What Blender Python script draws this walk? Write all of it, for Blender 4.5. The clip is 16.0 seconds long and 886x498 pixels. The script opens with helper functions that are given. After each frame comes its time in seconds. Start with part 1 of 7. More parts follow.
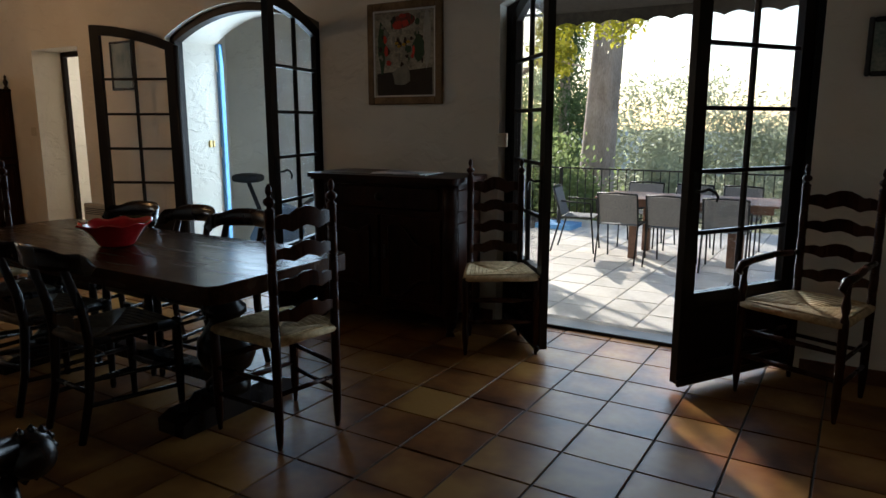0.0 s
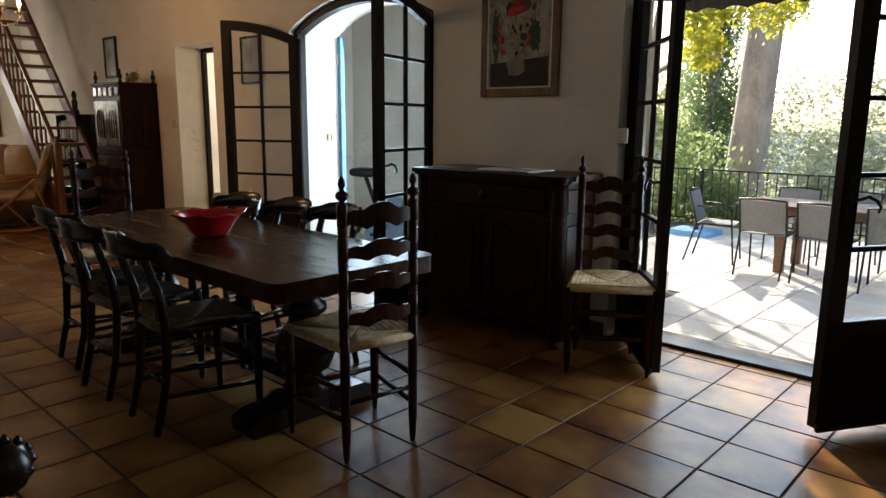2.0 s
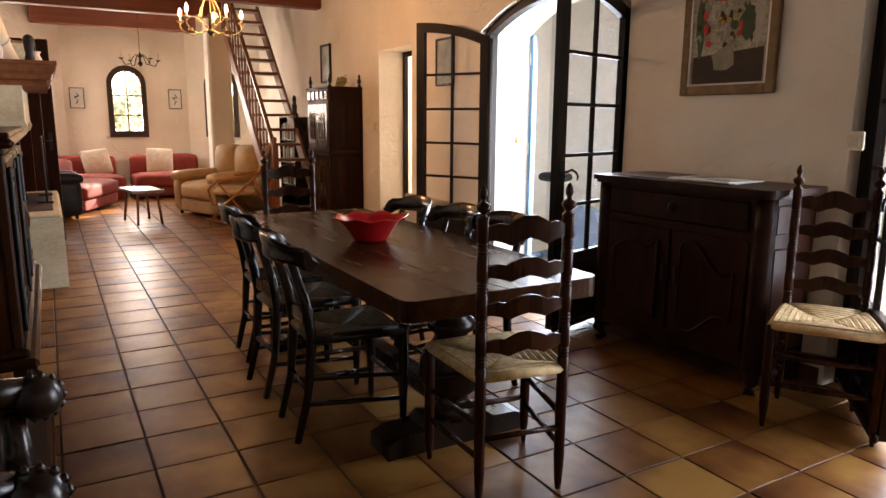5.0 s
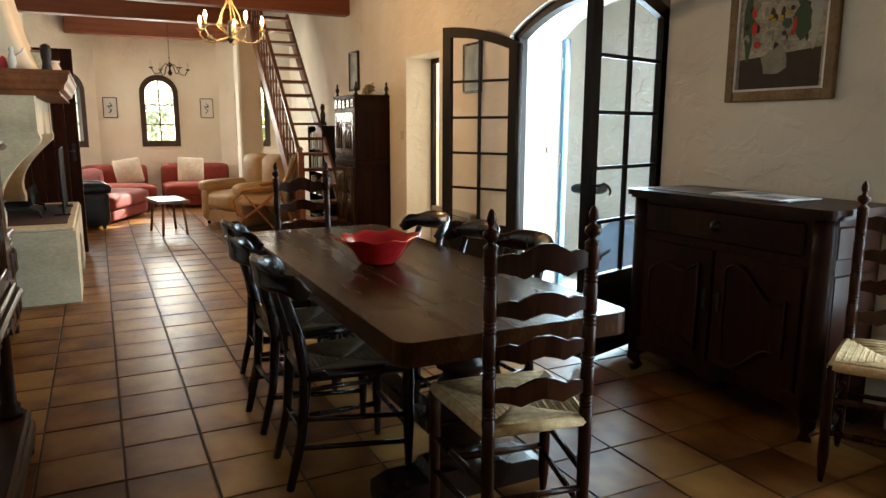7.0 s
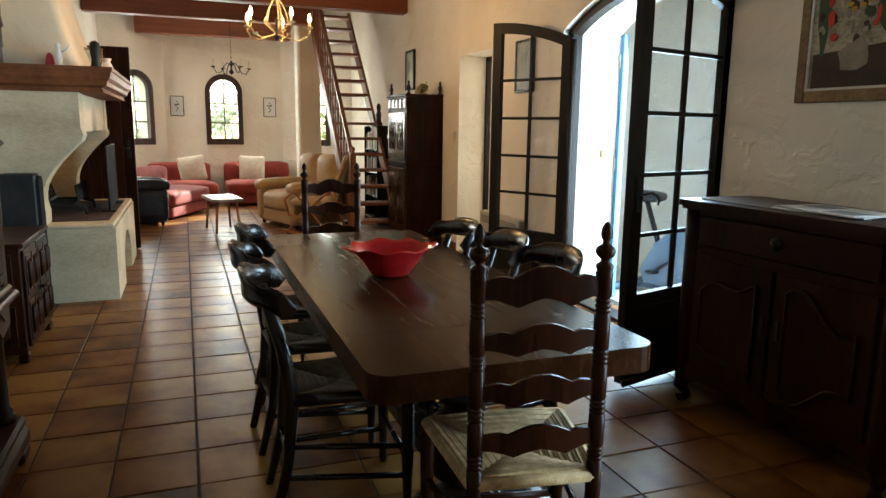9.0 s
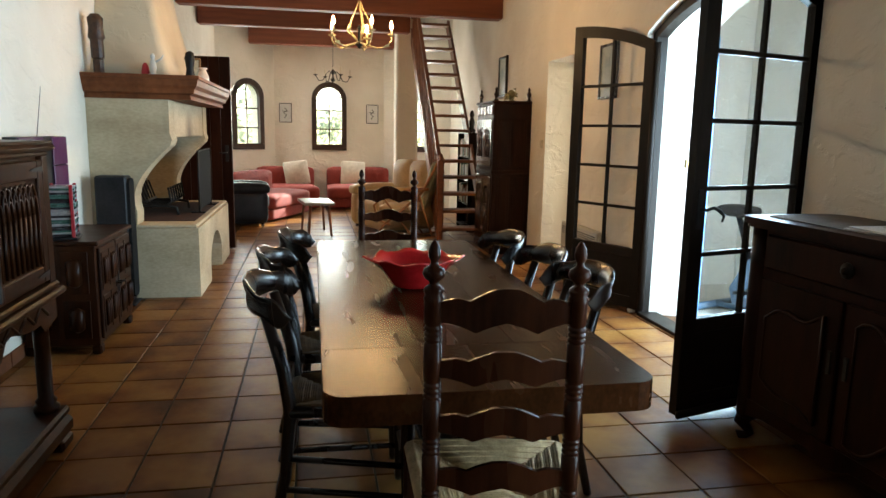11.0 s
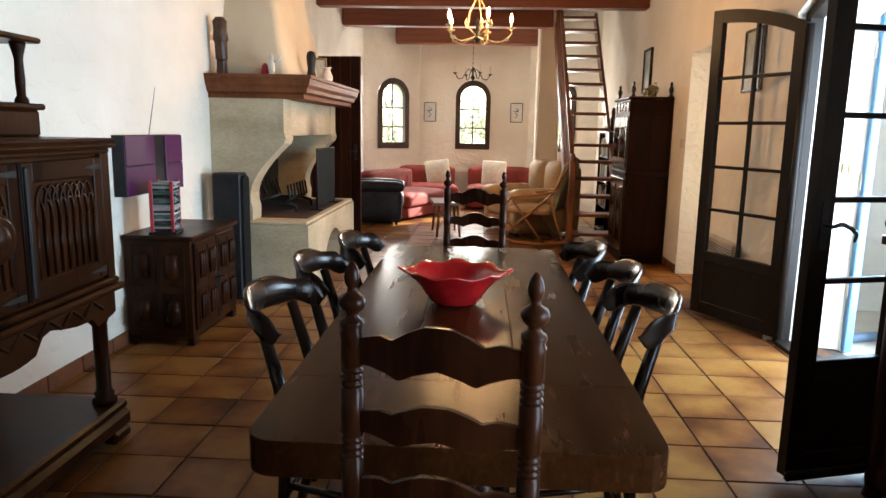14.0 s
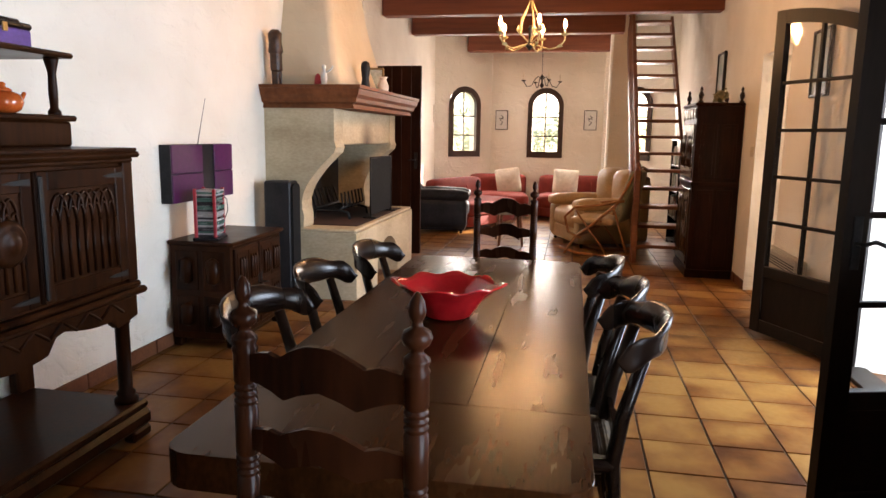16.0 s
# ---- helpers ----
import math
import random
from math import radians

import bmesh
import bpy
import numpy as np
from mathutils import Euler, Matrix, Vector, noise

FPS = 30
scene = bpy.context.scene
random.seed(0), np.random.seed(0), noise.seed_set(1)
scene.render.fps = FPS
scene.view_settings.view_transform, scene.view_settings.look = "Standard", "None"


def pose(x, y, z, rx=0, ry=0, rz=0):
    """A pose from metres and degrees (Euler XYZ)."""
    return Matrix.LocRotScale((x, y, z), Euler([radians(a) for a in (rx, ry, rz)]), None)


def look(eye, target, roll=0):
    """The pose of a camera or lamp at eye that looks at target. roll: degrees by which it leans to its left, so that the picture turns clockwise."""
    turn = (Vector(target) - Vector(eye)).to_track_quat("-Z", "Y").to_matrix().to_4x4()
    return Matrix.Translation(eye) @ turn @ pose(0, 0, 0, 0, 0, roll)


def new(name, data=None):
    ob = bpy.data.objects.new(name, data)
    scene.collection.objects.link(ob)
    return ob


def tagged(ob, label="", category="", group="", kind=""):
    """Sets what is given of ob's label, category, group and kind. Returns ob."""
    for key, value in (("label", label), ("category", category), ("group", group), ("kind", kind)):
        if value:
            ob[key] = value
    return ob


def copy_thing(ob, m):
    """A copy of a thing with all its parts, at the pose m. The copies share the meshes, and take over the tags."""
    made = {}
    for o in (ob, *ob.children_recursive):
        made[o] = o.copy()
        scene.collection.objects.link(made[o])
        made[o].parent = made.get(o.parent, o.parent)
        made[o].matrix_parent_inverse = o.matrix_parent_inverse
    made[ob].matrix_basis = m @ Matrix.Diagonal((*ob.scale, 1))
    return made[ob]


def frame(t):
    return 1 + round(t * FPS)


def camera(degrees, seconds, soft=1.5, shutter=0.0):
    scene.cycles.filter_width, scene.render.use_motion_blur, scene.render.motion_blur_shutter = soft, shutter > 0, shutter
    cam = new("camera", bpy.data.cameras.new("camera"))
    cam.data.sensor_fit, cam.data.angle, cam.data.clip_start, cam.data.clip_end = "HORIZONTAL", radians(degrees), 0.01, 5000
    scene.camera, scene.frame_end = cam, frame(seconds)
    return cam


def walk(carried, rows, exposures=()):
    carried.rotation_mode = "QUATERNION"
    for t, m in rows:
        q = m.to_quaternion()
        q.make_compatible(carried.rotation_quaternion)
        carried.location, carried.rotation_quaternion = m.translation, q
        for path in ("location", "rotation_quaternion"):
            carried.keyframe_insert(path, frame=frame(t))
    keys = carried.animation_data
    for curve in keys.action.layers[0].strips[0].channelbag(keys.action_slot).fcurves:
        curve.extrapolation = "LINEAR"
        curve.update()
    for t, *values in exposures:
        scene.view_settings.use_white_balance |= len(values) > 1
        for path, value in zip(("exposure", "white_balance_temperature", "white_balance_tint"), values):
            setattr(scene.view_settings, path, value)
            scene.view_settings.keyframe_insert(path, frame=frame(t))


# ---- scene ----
cam = camera(65.8, 16.0)
PATH = [
    (0, (0.223, 0.203, 1.351), (-0.798, 1.883, 0.986), -0.0),
    (0.5, (0.269, 0.314, 1.348), (-0.91, 1.887, 0.982), -0.0),
    (1, (0.285, 0.395, 1.338), (-0.994, 1.887, 0.966), 0.2),
    (1.5, (0.255, 0.462, 1.32), (-1.056, 1.926, 0.948), 0.5),
    (2, (0.202, 0.563, 1.316), (-1.131, 2.007, 0.946), 0.5),
    (2.5, (0.168, 0.63, 1.332), (-1.204, 2.039, 0.967), 0.3),
    (3, (0.154, 0.717, 1.321), (-1.281, 2.065, 0.968), -0.0),
    (3.5, (0.147, 0.796, 1.329), (-1.41, 1.998, 0.968), -0.2),
    (4, (0.141, 0.849, 1.32), (-1.492, 1.949, 0.963), 0.1),
    (4.5, (0.125, 0.894, 1.318), (-1.551, 1.923, 0.953), 0.4),
    (4.7, (0.113, 0.911, 1.316), (-1.578, 1.914, 0.949), 0.4),
    (6.8, (-0.11, 1.12, 1.352), (-1.858, 2.025, 0.993), 0.3),
    (7, (-0.136, 1.177, 1.334), (-1.898, 2.057, 0.984), 0.2),
    (7.5, (-0.144, 1.262, 1.332), (-1.942, 2.071, 0.994), 0.7),
    (8, (-0.165, 1.333, 1.318), (-1.984, 2.091, 0.976), 0.7),
    (8.5, (-0.233, 1.403, 1.323), (-2.062, 2.134, 0.974), 0.9),
    (9, (-0.305, 1.497, 1.331), (-2.149, 2.19, 0.983), 0.8),
    (9.5, (-0.325, 1.59, 1.338), (-2.183, 2.247, 1.0), 0.7),
    (10, (-0.293, 1.702, 1.344), (-2.197, 2.222, 1.017), 0.8),
    (10.2, (-0.277, 1.738, 1.34), (-2.194, 2.206, 1.012), 1.0),
    (12.3, (-0.441, 2.094, 1.342), (-2.401, 2.303, 1.005), 0.8),
    (12.5, (-0.447, 2.131, 1.344), (-2.412, 2.274, 1.006), 0.9),
    (13, (-0.445, 2.248, 1.339), (-2.413, 2.262, 0.983), 1.0),
    (13.5, (-0.499, 2.308, 1.335), (-2.466, 2.274, 0.975), 1.1),
    (14, (-0.598, 2.344, 1.341), (-2.565, 2.241, 0.996), 1.1),
    (14.5, (-0.636, 2.39, 1.345), (-2.605, 2.213, 1.041), 0.8),
    (15, (-0.667, 2.488, 1.346), (-2.634, 2.275, 1.048), 0.6),
    (15.5, (-0.687, 2.589, 1.348), (-2.647, 2.329, 1.046), 0.5),
    (16, (-0.697, 2.662, 1.351), (-2.638, 2.305, 1.024), 0.9),
]
EXPOSURES = [(0.0, 0.68, 6100, 9), (1.0, 1.10, 6200, 9), (2.0, 1.40, 6450, 10), (3.0, 1.82, 6600, 14), (4.0, 2.40, 7500, 25), (4.7, 2.54, 7600, 27), (7.0, 2.54, 6600, 5),
             (9.0, 2.46, 6150, 2), (10.2, 2.40, 6200, 2), (12.3, 2.50, 6050, 6), (14.0, 2.64, 6350, 12), (16.0, 2.60, 6950, 23)]
walk(cam, [(t, look(eye, target, roll)) for t, eye, target, roll in PATH], EXPOSURES)

# ---- world, sun and large lights ----
SUN_TO = Vector((0.67, -0.70, -0.42))          # the way that the sunlight goes
world = bpy.data.worlds.new("world")
scene.world = world
world.use_nodes = True
wn = world.node_tree
sky = wn.nodes.new("ShaderNodeTexSky")
sky.sky_type, sky.sun_disc = "NISHITA", False
sky.sun_elevation = radians(23.5)
sky.sun_rotation = math.atan2(-SUN_TO.x, -SUN_TO.y)
sky.dust_density = 1.0
wn.links.new(sky.outputs[0], wn.nodes["Background"].inputs[0])
wn.nodes["Background"].inputs[1].default_value = 0.15


def lamp(name, kind, energy, colour, m, **more):
    data = bpy.data.lights.new(name, kind)
    data.energy, data.color = energy, colour
    for key, value in more.items():
        if key == "size":
            data.shape = "RECTANGLE"
            data.size, data.size_y = value
        elif key == "angle":
            data.angle = value
        elif key == "radius":
            data.shadow_soft_size = value
    ob = new(name, data)
    ob.matrix_world = m
    return ob


lamp("sun", "SUN", 5.0, (1.0, 0.93, 0.82), look((0, 0, 20), Vector((0, 0, 20)) + SUN_TO), angle=radians(0.6))
lamp("terrace_door_daylight", "AREA", 25, (0.64, 0.83, 1.0), look((-0.9, 4.62, 1.15), (-0.9, 2.0, 0.75)), size=(1.55, 2.0))
lamp("hall_door_daylight", "AREA", 32, (0.62, 0.82, 1.0), look((-4.2, 4.80, 1.10), (-4.25, 2.0, 0.72)), size=(1.4, 1.9))
for x, y, tx, ty in ((-13.16, 2.18, -9, 2.18), (-12.72, 0.62, -9, 3.2), (-12.85, 3.72, -9, 1.2)):
    lamp("bay_window_daylight", "AREA", 10, (1.0, 0.95, 0.86), look((x, y, 1.6), (tx, ty, 0.9)), size=(0.42, 0.95))

# ---- materials ----
def node_mat(name):
    m = bpy.data.materials.new(name)
    m.use_nodes = True
    nt = m.node_tree
    return m, nt, nt.nodes["Principled BSDF"]


def surface(name, dark, light, rough=0.5, scale=6.0, bump=0.2, depth=0.004, stretch=(1, 1, 1), fine=8.0, metal=0.0,
            coat=0.0, spread=0.12, mottle=1.0, spec=0.4):
    """A surface with large stains, fine grain, relief and a little difference from piece to piece."""
    m, nt, bs = node_mat(name)
    N, L = nt.nodes.new, nt.links.new
    co = N("ShaderNodeTexCoord")
    info = N("ShaderNodeObjectInfo")
    add = N("ShaderNodeVectorMath"); add.operation = "ADD"
    mul = N("ShaderNodeVectorMath"); mul.operation = "SCALE"; mul.inputs[3].default_value = 17.0
    comb = N("ShaderNodeCombineXYZ")
    for i in range(3):
        L(info.outputs["Random"], comb.inputs[i])
    L(comb.outputs[0], mul.inputs[0])
    L(co.outputs["Object"], add.inputs[0]); L(mul.outputs[0], add.inputs[1])
    mp = N("ShaderNodeMapping"); mp.inputs["Scale"].default_value = stretch
    L(add.outputs[0], mp.inputs[0])
    big = N("ShaderNodeTexNoise"); big.inputs["Scale"].default_value = scale; big.inputs["Detail"].default_value = 4
    small = N("ShaderNodeTexNoise"); small.inputs["Scale"].default_value = scale * fine; small.inputs["Detail"].default_value = 3
    L(mp.outputs[0], big.inputs["Vector"]); L(mp.outputs[0], small.inputs["Vector"])
    mix = N("ShaderNodeMath"); mix.operation = "MULTIPLY_ADD"; mix.inputs[1].default_value = 0.35
    L(small.outputs[0], mix.inputs[0])
    bigs = N("ShaderNodeMath"); bigs.operation = "MULTIPLY"; bigs.inputs[1].default_value = 0.65 * mottle
    L(big.outputs[0], bigs.inputs[0]); L(bigs.outputs[0], mix.inputs[2])
    ramp = N("ShaderNodeValToRGB")
    ramp.color_ramp.elements[0].position, ramp.color_ramp.elements[1].position = 0.32, 0.68
    ramp.color_ramp.elements[0].color, ramp.color_ramp.elements[1].color = (*dark, 1), (*light, 1)
    L(mix.outputs[0], ramp.inputs[0])
    hsv = N("ShaderNodeHueSaturation")
    val = N("ShaderNodeMapRange"); val.inputs[3].default_value, val.inputs[4].default_value = 1 - spread, 1 + spread
    L(info.outputs["Random"], val.inputs[0]); L(val.outputs[0], hsv.inputs["Value"]); L(ramp.outputs[0], hsv.inputs["Color"])
    L(hsv.outputs[0], bs.inputs["Base Color"])
    rr = N("ShaderNodeMapRange"); rr.inputs[3].default_value, rr.inputs[4].default_value = max(rough - 0.1, 0.02), min(rough + 0.12, 1)
    L(big.outputs[0], rr.inputs[0]); L(rr.outputs[0], bs.inputs["Roughness"])
    bs.inputs["Metallic"].default_value = metal
    bs.inputs["Coat Weight"].default_value = coat
    bs.inputs["Coat Roughness"].default_value = 0.18
    bs.inputs["Specular IOR Level"].default_value = spec
    if bump:
        bp = N("ShaderNodeBump"); bp.inputs["Strength"].default_value = bump; bp.inputs["Distance"].default_value = depth
        L(mix.outputs[0], bp.inputs["Height"]); L(bp.outputs[0], bs.inputs["Normal"])
    return m


def plaster(name, dark, light, relief=0.6):
    """Hand-trowelled lime plaster: flat dabs with raised edges over fine sand."""
    m, nt, bs = node_mat(name)
    N, L = nt.nodes.new, nt.links.new
    co = N("ShaderNodeTexCoord")
    warp = N("ShaderNodeTexNoise"); warp.inputs["Scale"].default_value = 3.0; warp.inputs["Detail"].default_value = 2
    L(co.outputs["Object"], warp.inputs["Vector"])
    mixv = N("ShaderNodeMix"); mixv.data_type = "VECTOR"; mixv.inputs[0].default_value = 0.22
    L(co.outputs["Object"], mixv.inputs[4]); L(warp.outputs["Color"], mixv.inputs[5])
    dabs = N("ShaderNodeTexNoise"); dabs.inputs["Scale"].default_value = 5.5; dabs.inputs["Detail"].default_value = 5; dabs.inputs["Roughness"].default_value = 0.55
    mp = N("ShaderNodeMapping"); mp.inputs["Scale"].default_value = (1, 1, 1.5)
    L(mixv.outputs[1], mp.inputs[0]); L(mp.outputs[0], dabs.inputs["Vector"])
    edge = N("ShaderNodeValToRGB")
    edge.color_ramp.elements[0].position, edge.color_ramp.elements[1].position = 0.47, 0.56
    L(dabs.outputs[0], edge.inputs[0])
    sand = N("ShaderNodeTexNoise"); sand.inputs["Scale"].default_value = 90; sand.inputs["Detail"].default_value = 2
    L(co.outputs["Object"], sand.inputs["Vector"])
    h = N("ShaderNodeMath"); h.operation = "MULTIPLY_ADD"; h.inputs[1].default_value = 0.25
    L(sand.outputs[0], h.inputs[0])
    h2 = N("ShaderNodeMath"); h2.operation = "ADD"
    L(edge.outputs[0], h2.inputs[0]); L(dabs.outputs[0], h2.inputs[1]); L(h2.outputs[0], h.inputs[2])
    bp = N("ShaderNodeBump"); bp.inputs["Strength"].default_value = relief; bp.inputs["Distance"].default_value = 0.006
    L(h.outputs[0], bp.inputs["Height"]); L(bp.outputs[0], bs.inputs["Normal"])
    tone = N("ShaderNodeTexNoise"); tone.inputs["Scale"].default_value = 1.3; tone.inputs["Detail"].default_value = 5
    L(co.outputs["Object"], tone.inputs["Vector"])
    ramp = N("ShaderNodeValToRGB")
    ramp.color_ramp.elements[0].position, ramp.color_ramp.elements[1].position = 0.3, 0.7
    ramp.color_ramp.elements[0].color, ramp.color_ramp.elements[1].color = (*dark, 1), (*light, 1)
    L(tone.outputs[0], ramp.inputs[0]); L(ramp.outputs[0], bs.inputs["Base Color"])
    bs.inputs["Roughness"].default_value = 0.85
    return m


PX, PY, OX, OY = 0.3025, 0.3085, -3.755, 1.487          # the floor tiles' pitch and start


def tile_mat(name, island):
    """Fired clay floor tiles, ochre in the middle and red-brown towards the edges of their flames, waxed."""
    m, nt, bs = node_mat(name)
    N, L = nt.nodes.new, nt.links.new
    co = N("ShaderNodeTexCoord")
    if island:
        src = N("ShaderNodeNewGeometry").outputs["Random Per Island"]
    else:
        src = N("ShaderNodeObjectInfo").outputs["Random"]
    geo = N("ShaderNodeNewGeometry")
    flame = N("ShaderNodeTexNoise"); flame.inputs["Scale"].default_value = 3.2; flame.inputs["Detail"].default_value = 3
    comb = N("ShaderNodeCombineXYZ")
    big = N("ShaderNodeMath"); big.operation = "MULTIPLY"; big.inputs[1].default_value = 40
    L(src, big.inputs[0]); L(big.outputs[0], comb.inputs[2])
    add = N("ShaderNodeVectorMath"); add.operation = "ADD"
    L(geo.outputs["Position"], add.inputs[0]); L(comb.outputs[0], add.inputs[1]); L(add.outputs[0], flame.inputs["Vector"])
    ramp = N("ShaderNodeValToRGB")
    e = ramp.color_ramp.elements
    e[0].position, e[0].color = 0.3, (0.060, 0.018, 0.0055, 1)
    e[1].position, e[1].color = 0.70, (0.255, 0.122, 0.032, 1)
    mid = e.new(0.48); mid.color = (0.152, 0.055, 0.014, 1)
    off = N("ShaderNodeMath"); off.operation = "MULTIPLY_ADD"; off.inputs[1].default_value = 0.2
    L(src, off.inputs[0])
    split = N("ShaderNodeSeparateXYZ")
    L(geo.outputs["Position"], split.inputs[0])
    sides = []
    for axis, start, pitch in ((0, OX, PX), (1, OY, PY)):
        cell = N("ShaderNodeMath"); cell.operation = "MULTIPLY_ADD"; cell.inputs[1].default_value, cell.inputs[2].default_value = 1 / pitch, 40 - start / pitch
        L(split.outputs[axis], cell.inputs[0])
        fract = N("ShaderNodeMath"); fract.operation = "FRACT"
        L(cell.outputs[0], fract.inputs[0])
        mid = N("ShaderNodeMath"); mid.operation = "SUBTRACT"; mid.inputs[1].default_value = 0.5
        L(fract.outputs[0], mid.inputs[0])
        out = N("ShaderNodeMath"); out.operation = "ABSOLUTE"
        L(mid.outputs[0], out.inputs[0])
        sides.append(out)
    rim = N("ShaderNodeMath"); rim.operation = "SMOOTH_MAX"; rim.inputs[2].default_value = 0.12
    L(sides[0].outputs[0], rim.inputs[0]); L(sides[1].outputs[0], rim.inputs[1])
    fired = N("ShaderNodeMapRange"); fired.inputs[1].default_value, fired.inputs[2].default_value = 0.26, 0.52
    fired.inputs[3].default_value, fired.inputs[4].default_value = 0.02, 0.13
    L(rim.outputs[0], fired.inputs[0])
    sh = N("ShaderNodeMath"); sh.operation = "SUBTRACT"
    L(flame.outputs[0], sh.inputs[0]); L(fired.outputs[0], sh.inputs[1]); L(sh.outputs[0], off.inputs[2]); L(off.outputs[0], ramp.inputs[0])
    L(ramp.outputs[0], bs.inputs["Base Color"])
    fine = N("ShaderNodeTexNoise"); fine.inputs["Scale"].default_value = 35; fine.inputs["Detail"].default_value = 3
    L(geo.outputs["Position"], fine.inputs["Vector"])
    rr = N("ShaderNodeMapRange"); rr.inputs[3].default_value, rr.inputs[4].default_value = 0.22, 0.5
    L(fine.outputs[0], rr.inputs[0]); L(rr.outputs[0], bs.inputs["Roughness"])
    bs.inputs["Specular IOR Level"].default_value = 0.13
    wav = N("ShaderNodeTexNoise"); wav.inputs["Scale"].default_value = 6; wav.inputs["Detail"].default_value = 2
    L(add.outputs[0], wav.inputs["Vector"])
    bp = N("ShaderNodeBump"); bp.inputs["Strength"].default_value = 0.35; bp.inputs["Distance"].default_value = 0.004
    L(wav.outputs[0], bp.inputs["Height"]); L(bp.outputs[0], bs.inputs["Normal"])
    return m


def glass_mat(name, tint=(1, 1, 1), rough=0.0):
    """A thin pane: clear, with the gloss of glass."""
    m, nt, bs = node_mat(name)
    N, L = nt.nodes.new, nt.links.new
    nt.nodes.remove(bs)
    tr = N("ShaderNodeBsdfTransparent"); tr.inputs[0].default_value = (*tint, 1)
    gl = N("ShaderNodeBsdfGlossy"); gl.inputs["Roughness"].default_value = 0.02 + rough
    lw = N("ShaderNodeLayerWeight"); lw.inputs[0].default_value = 0.5
    pw = N("ShaderNodeMath"); pw.operation = "POWER"; pw.inputs[1].default_value = 4.0
    fr = N("ShaderNodeMapRange"); fr.inputs[3].default_value, fr.inputs[4].default_value = 0.035, 0.8
    L(lw.outputs["Facing"], pw.inputs[0]); L(pw.outputs[0], fr.inputs[0])
    mx = N("ShaderNodeMixShader")
    L(fr.outputs[0], mx.inputs[0]); L(tr.outputs[0], mx.inputs[1]); L(gl.outputs[0], mx.inputs[2])
    L(mx.outputs[0], nt.nodes["Material Output"].inputs[0])
    return m


def glow(name, colour, strength):
    m, nt, bs = node_mat(name)
    bs.inputs["Base Color"].default_value = (*colour, 1)
    bs.inputs["Emission Color"].default_value = (*colour, 1)
    bs.inputs["Emission Strength"].default_value = strength
    return m


M_WALL = plaster("lime_plaster", (0.72, 0.655, 0.545), (0.84, 0.785, 0.68), 0.55)
M_OUTWALL = plaster("outside_render", (0.66, 0.64, 0.58), (0.8, 0.78, 0.72), 0.7)
M_CEIL = surface("ceiling_paint", (0.7, 0.68, 0.62), (0.8, 0.78, 0.73), 0.9, 2, 0.15)
M_TILE = tile_mat("clay_tile", False)
M_TILES = tile_mat("clay_tiles_joined", True)
M_GROUT = surface("tile_grout", (0.03, 0.024, 0.018), (0.075, 0.06, 0.046), 0.9, 10, 0.3)
M_DARK = surface("black_stained_oak", (0.005, 0.0024, 0.0015), (0.017, 0.008, 0.0045), 0.26, 5, 0.25, 0.002, (1, 1, 0.15), spec=0.36)
M_TABLE = surface("dark_waxed_oak", (0.018, 0.0058, 0.0018), (0.046, 0.0152, 0.0045), 0.24, 9, 0.015, 0.0005, (0.25, 1.6, 1), spec=0.1)
M_WALNUT = surface("dark_walnut", (0.008, 0.0022, 0.001), (0.034, 0.0094, 0.0036), 0.36, 4, 0.25, 0.002, (1, 1, 0.15), spec=0.12)
M_CARVED = surface("carved_brown_oak", (0.007, 0.0021, 0.0009), (0.042, 0.0130, 0.0040), 0.32, 6, 0.35, 0.002, (1, 1, 0.15), spec=0.09)
M_CHAIRWOOD = surface("red_brown_beech", (0.009, 0.0026, 0.0012), (0.044, 0.0128, 0.0048), 0.26, 6, 0.2, 0.002, (1, 1, 0.15), spec=0.14)
M_BEAM = surface("stained_beam", (0.11, 0.028, 0.012), (0.24, 0.07, 0.03), 0.55, 3, 0.4, 0.004, (1, 0.08, 1))
M_STAIR = surface("orange_pine", (0.12, 0.038, 0.015), (0.26, 0.095, 0.036), 0.45, 4, 0.2, 0.002, (1, 0.15, 1), coat=0.1)
# Assumed brown for the unseen dining ceiling, so that it bounces less light.
M_DIMCEIL = surface("brown_bounce_cutting_ceiling", (0.07, 0.03, 0.015), (0.15, 0.07, 0.035), 0.6, 3, 0.3, 0.003, (0.1, 4, 1))
M_JOINERY = surface("dark_brown_paint", (0.006, 0.004, 0.003), (0.018, 0.0115, 0.008), 0.42, 7, 0.2, 0.002, (1, 1, 0.2), spec=0.16)
M_RUSH = surface("woven_rush", (0.36, 0.22, 0.085), (0.76, 0.55, 0.29), 0.7, 30, 0.5, 0.003)
M_HOOD = plaster("sand_plaster", (0.56, 0.44, 0.29), (0.70, 0.58, 0.41), 0.3)
M_MANTEL = surface("brown_mantel_oak", (0.10, 0.032, 0.012), (0.22, 0.075, 0.028), 0.55, 3, 0.3, 0.003, (0.1, 1, 1), spec=0.15)
M_STONE = surface("pale_limestone", (0.36, 0.28, 0.17), (0.58, 0.48, 0.32), 0.75, 2.2, 0.25, 0.004, (1, 1, 2.2), fine=14)
M_SOOT = surface("sooty_firebrick", (0.012, 0.011, 0.01), (0.05, 0.042, 0.035), 0.9, 5, 0.5, 0.006)
M_IRON = surface("black_iron", (0.012, 0.012, 0.012), (0.035, 0.033, 0.03), 0.5, 9, 0.3, 0.002, metal=0.6)
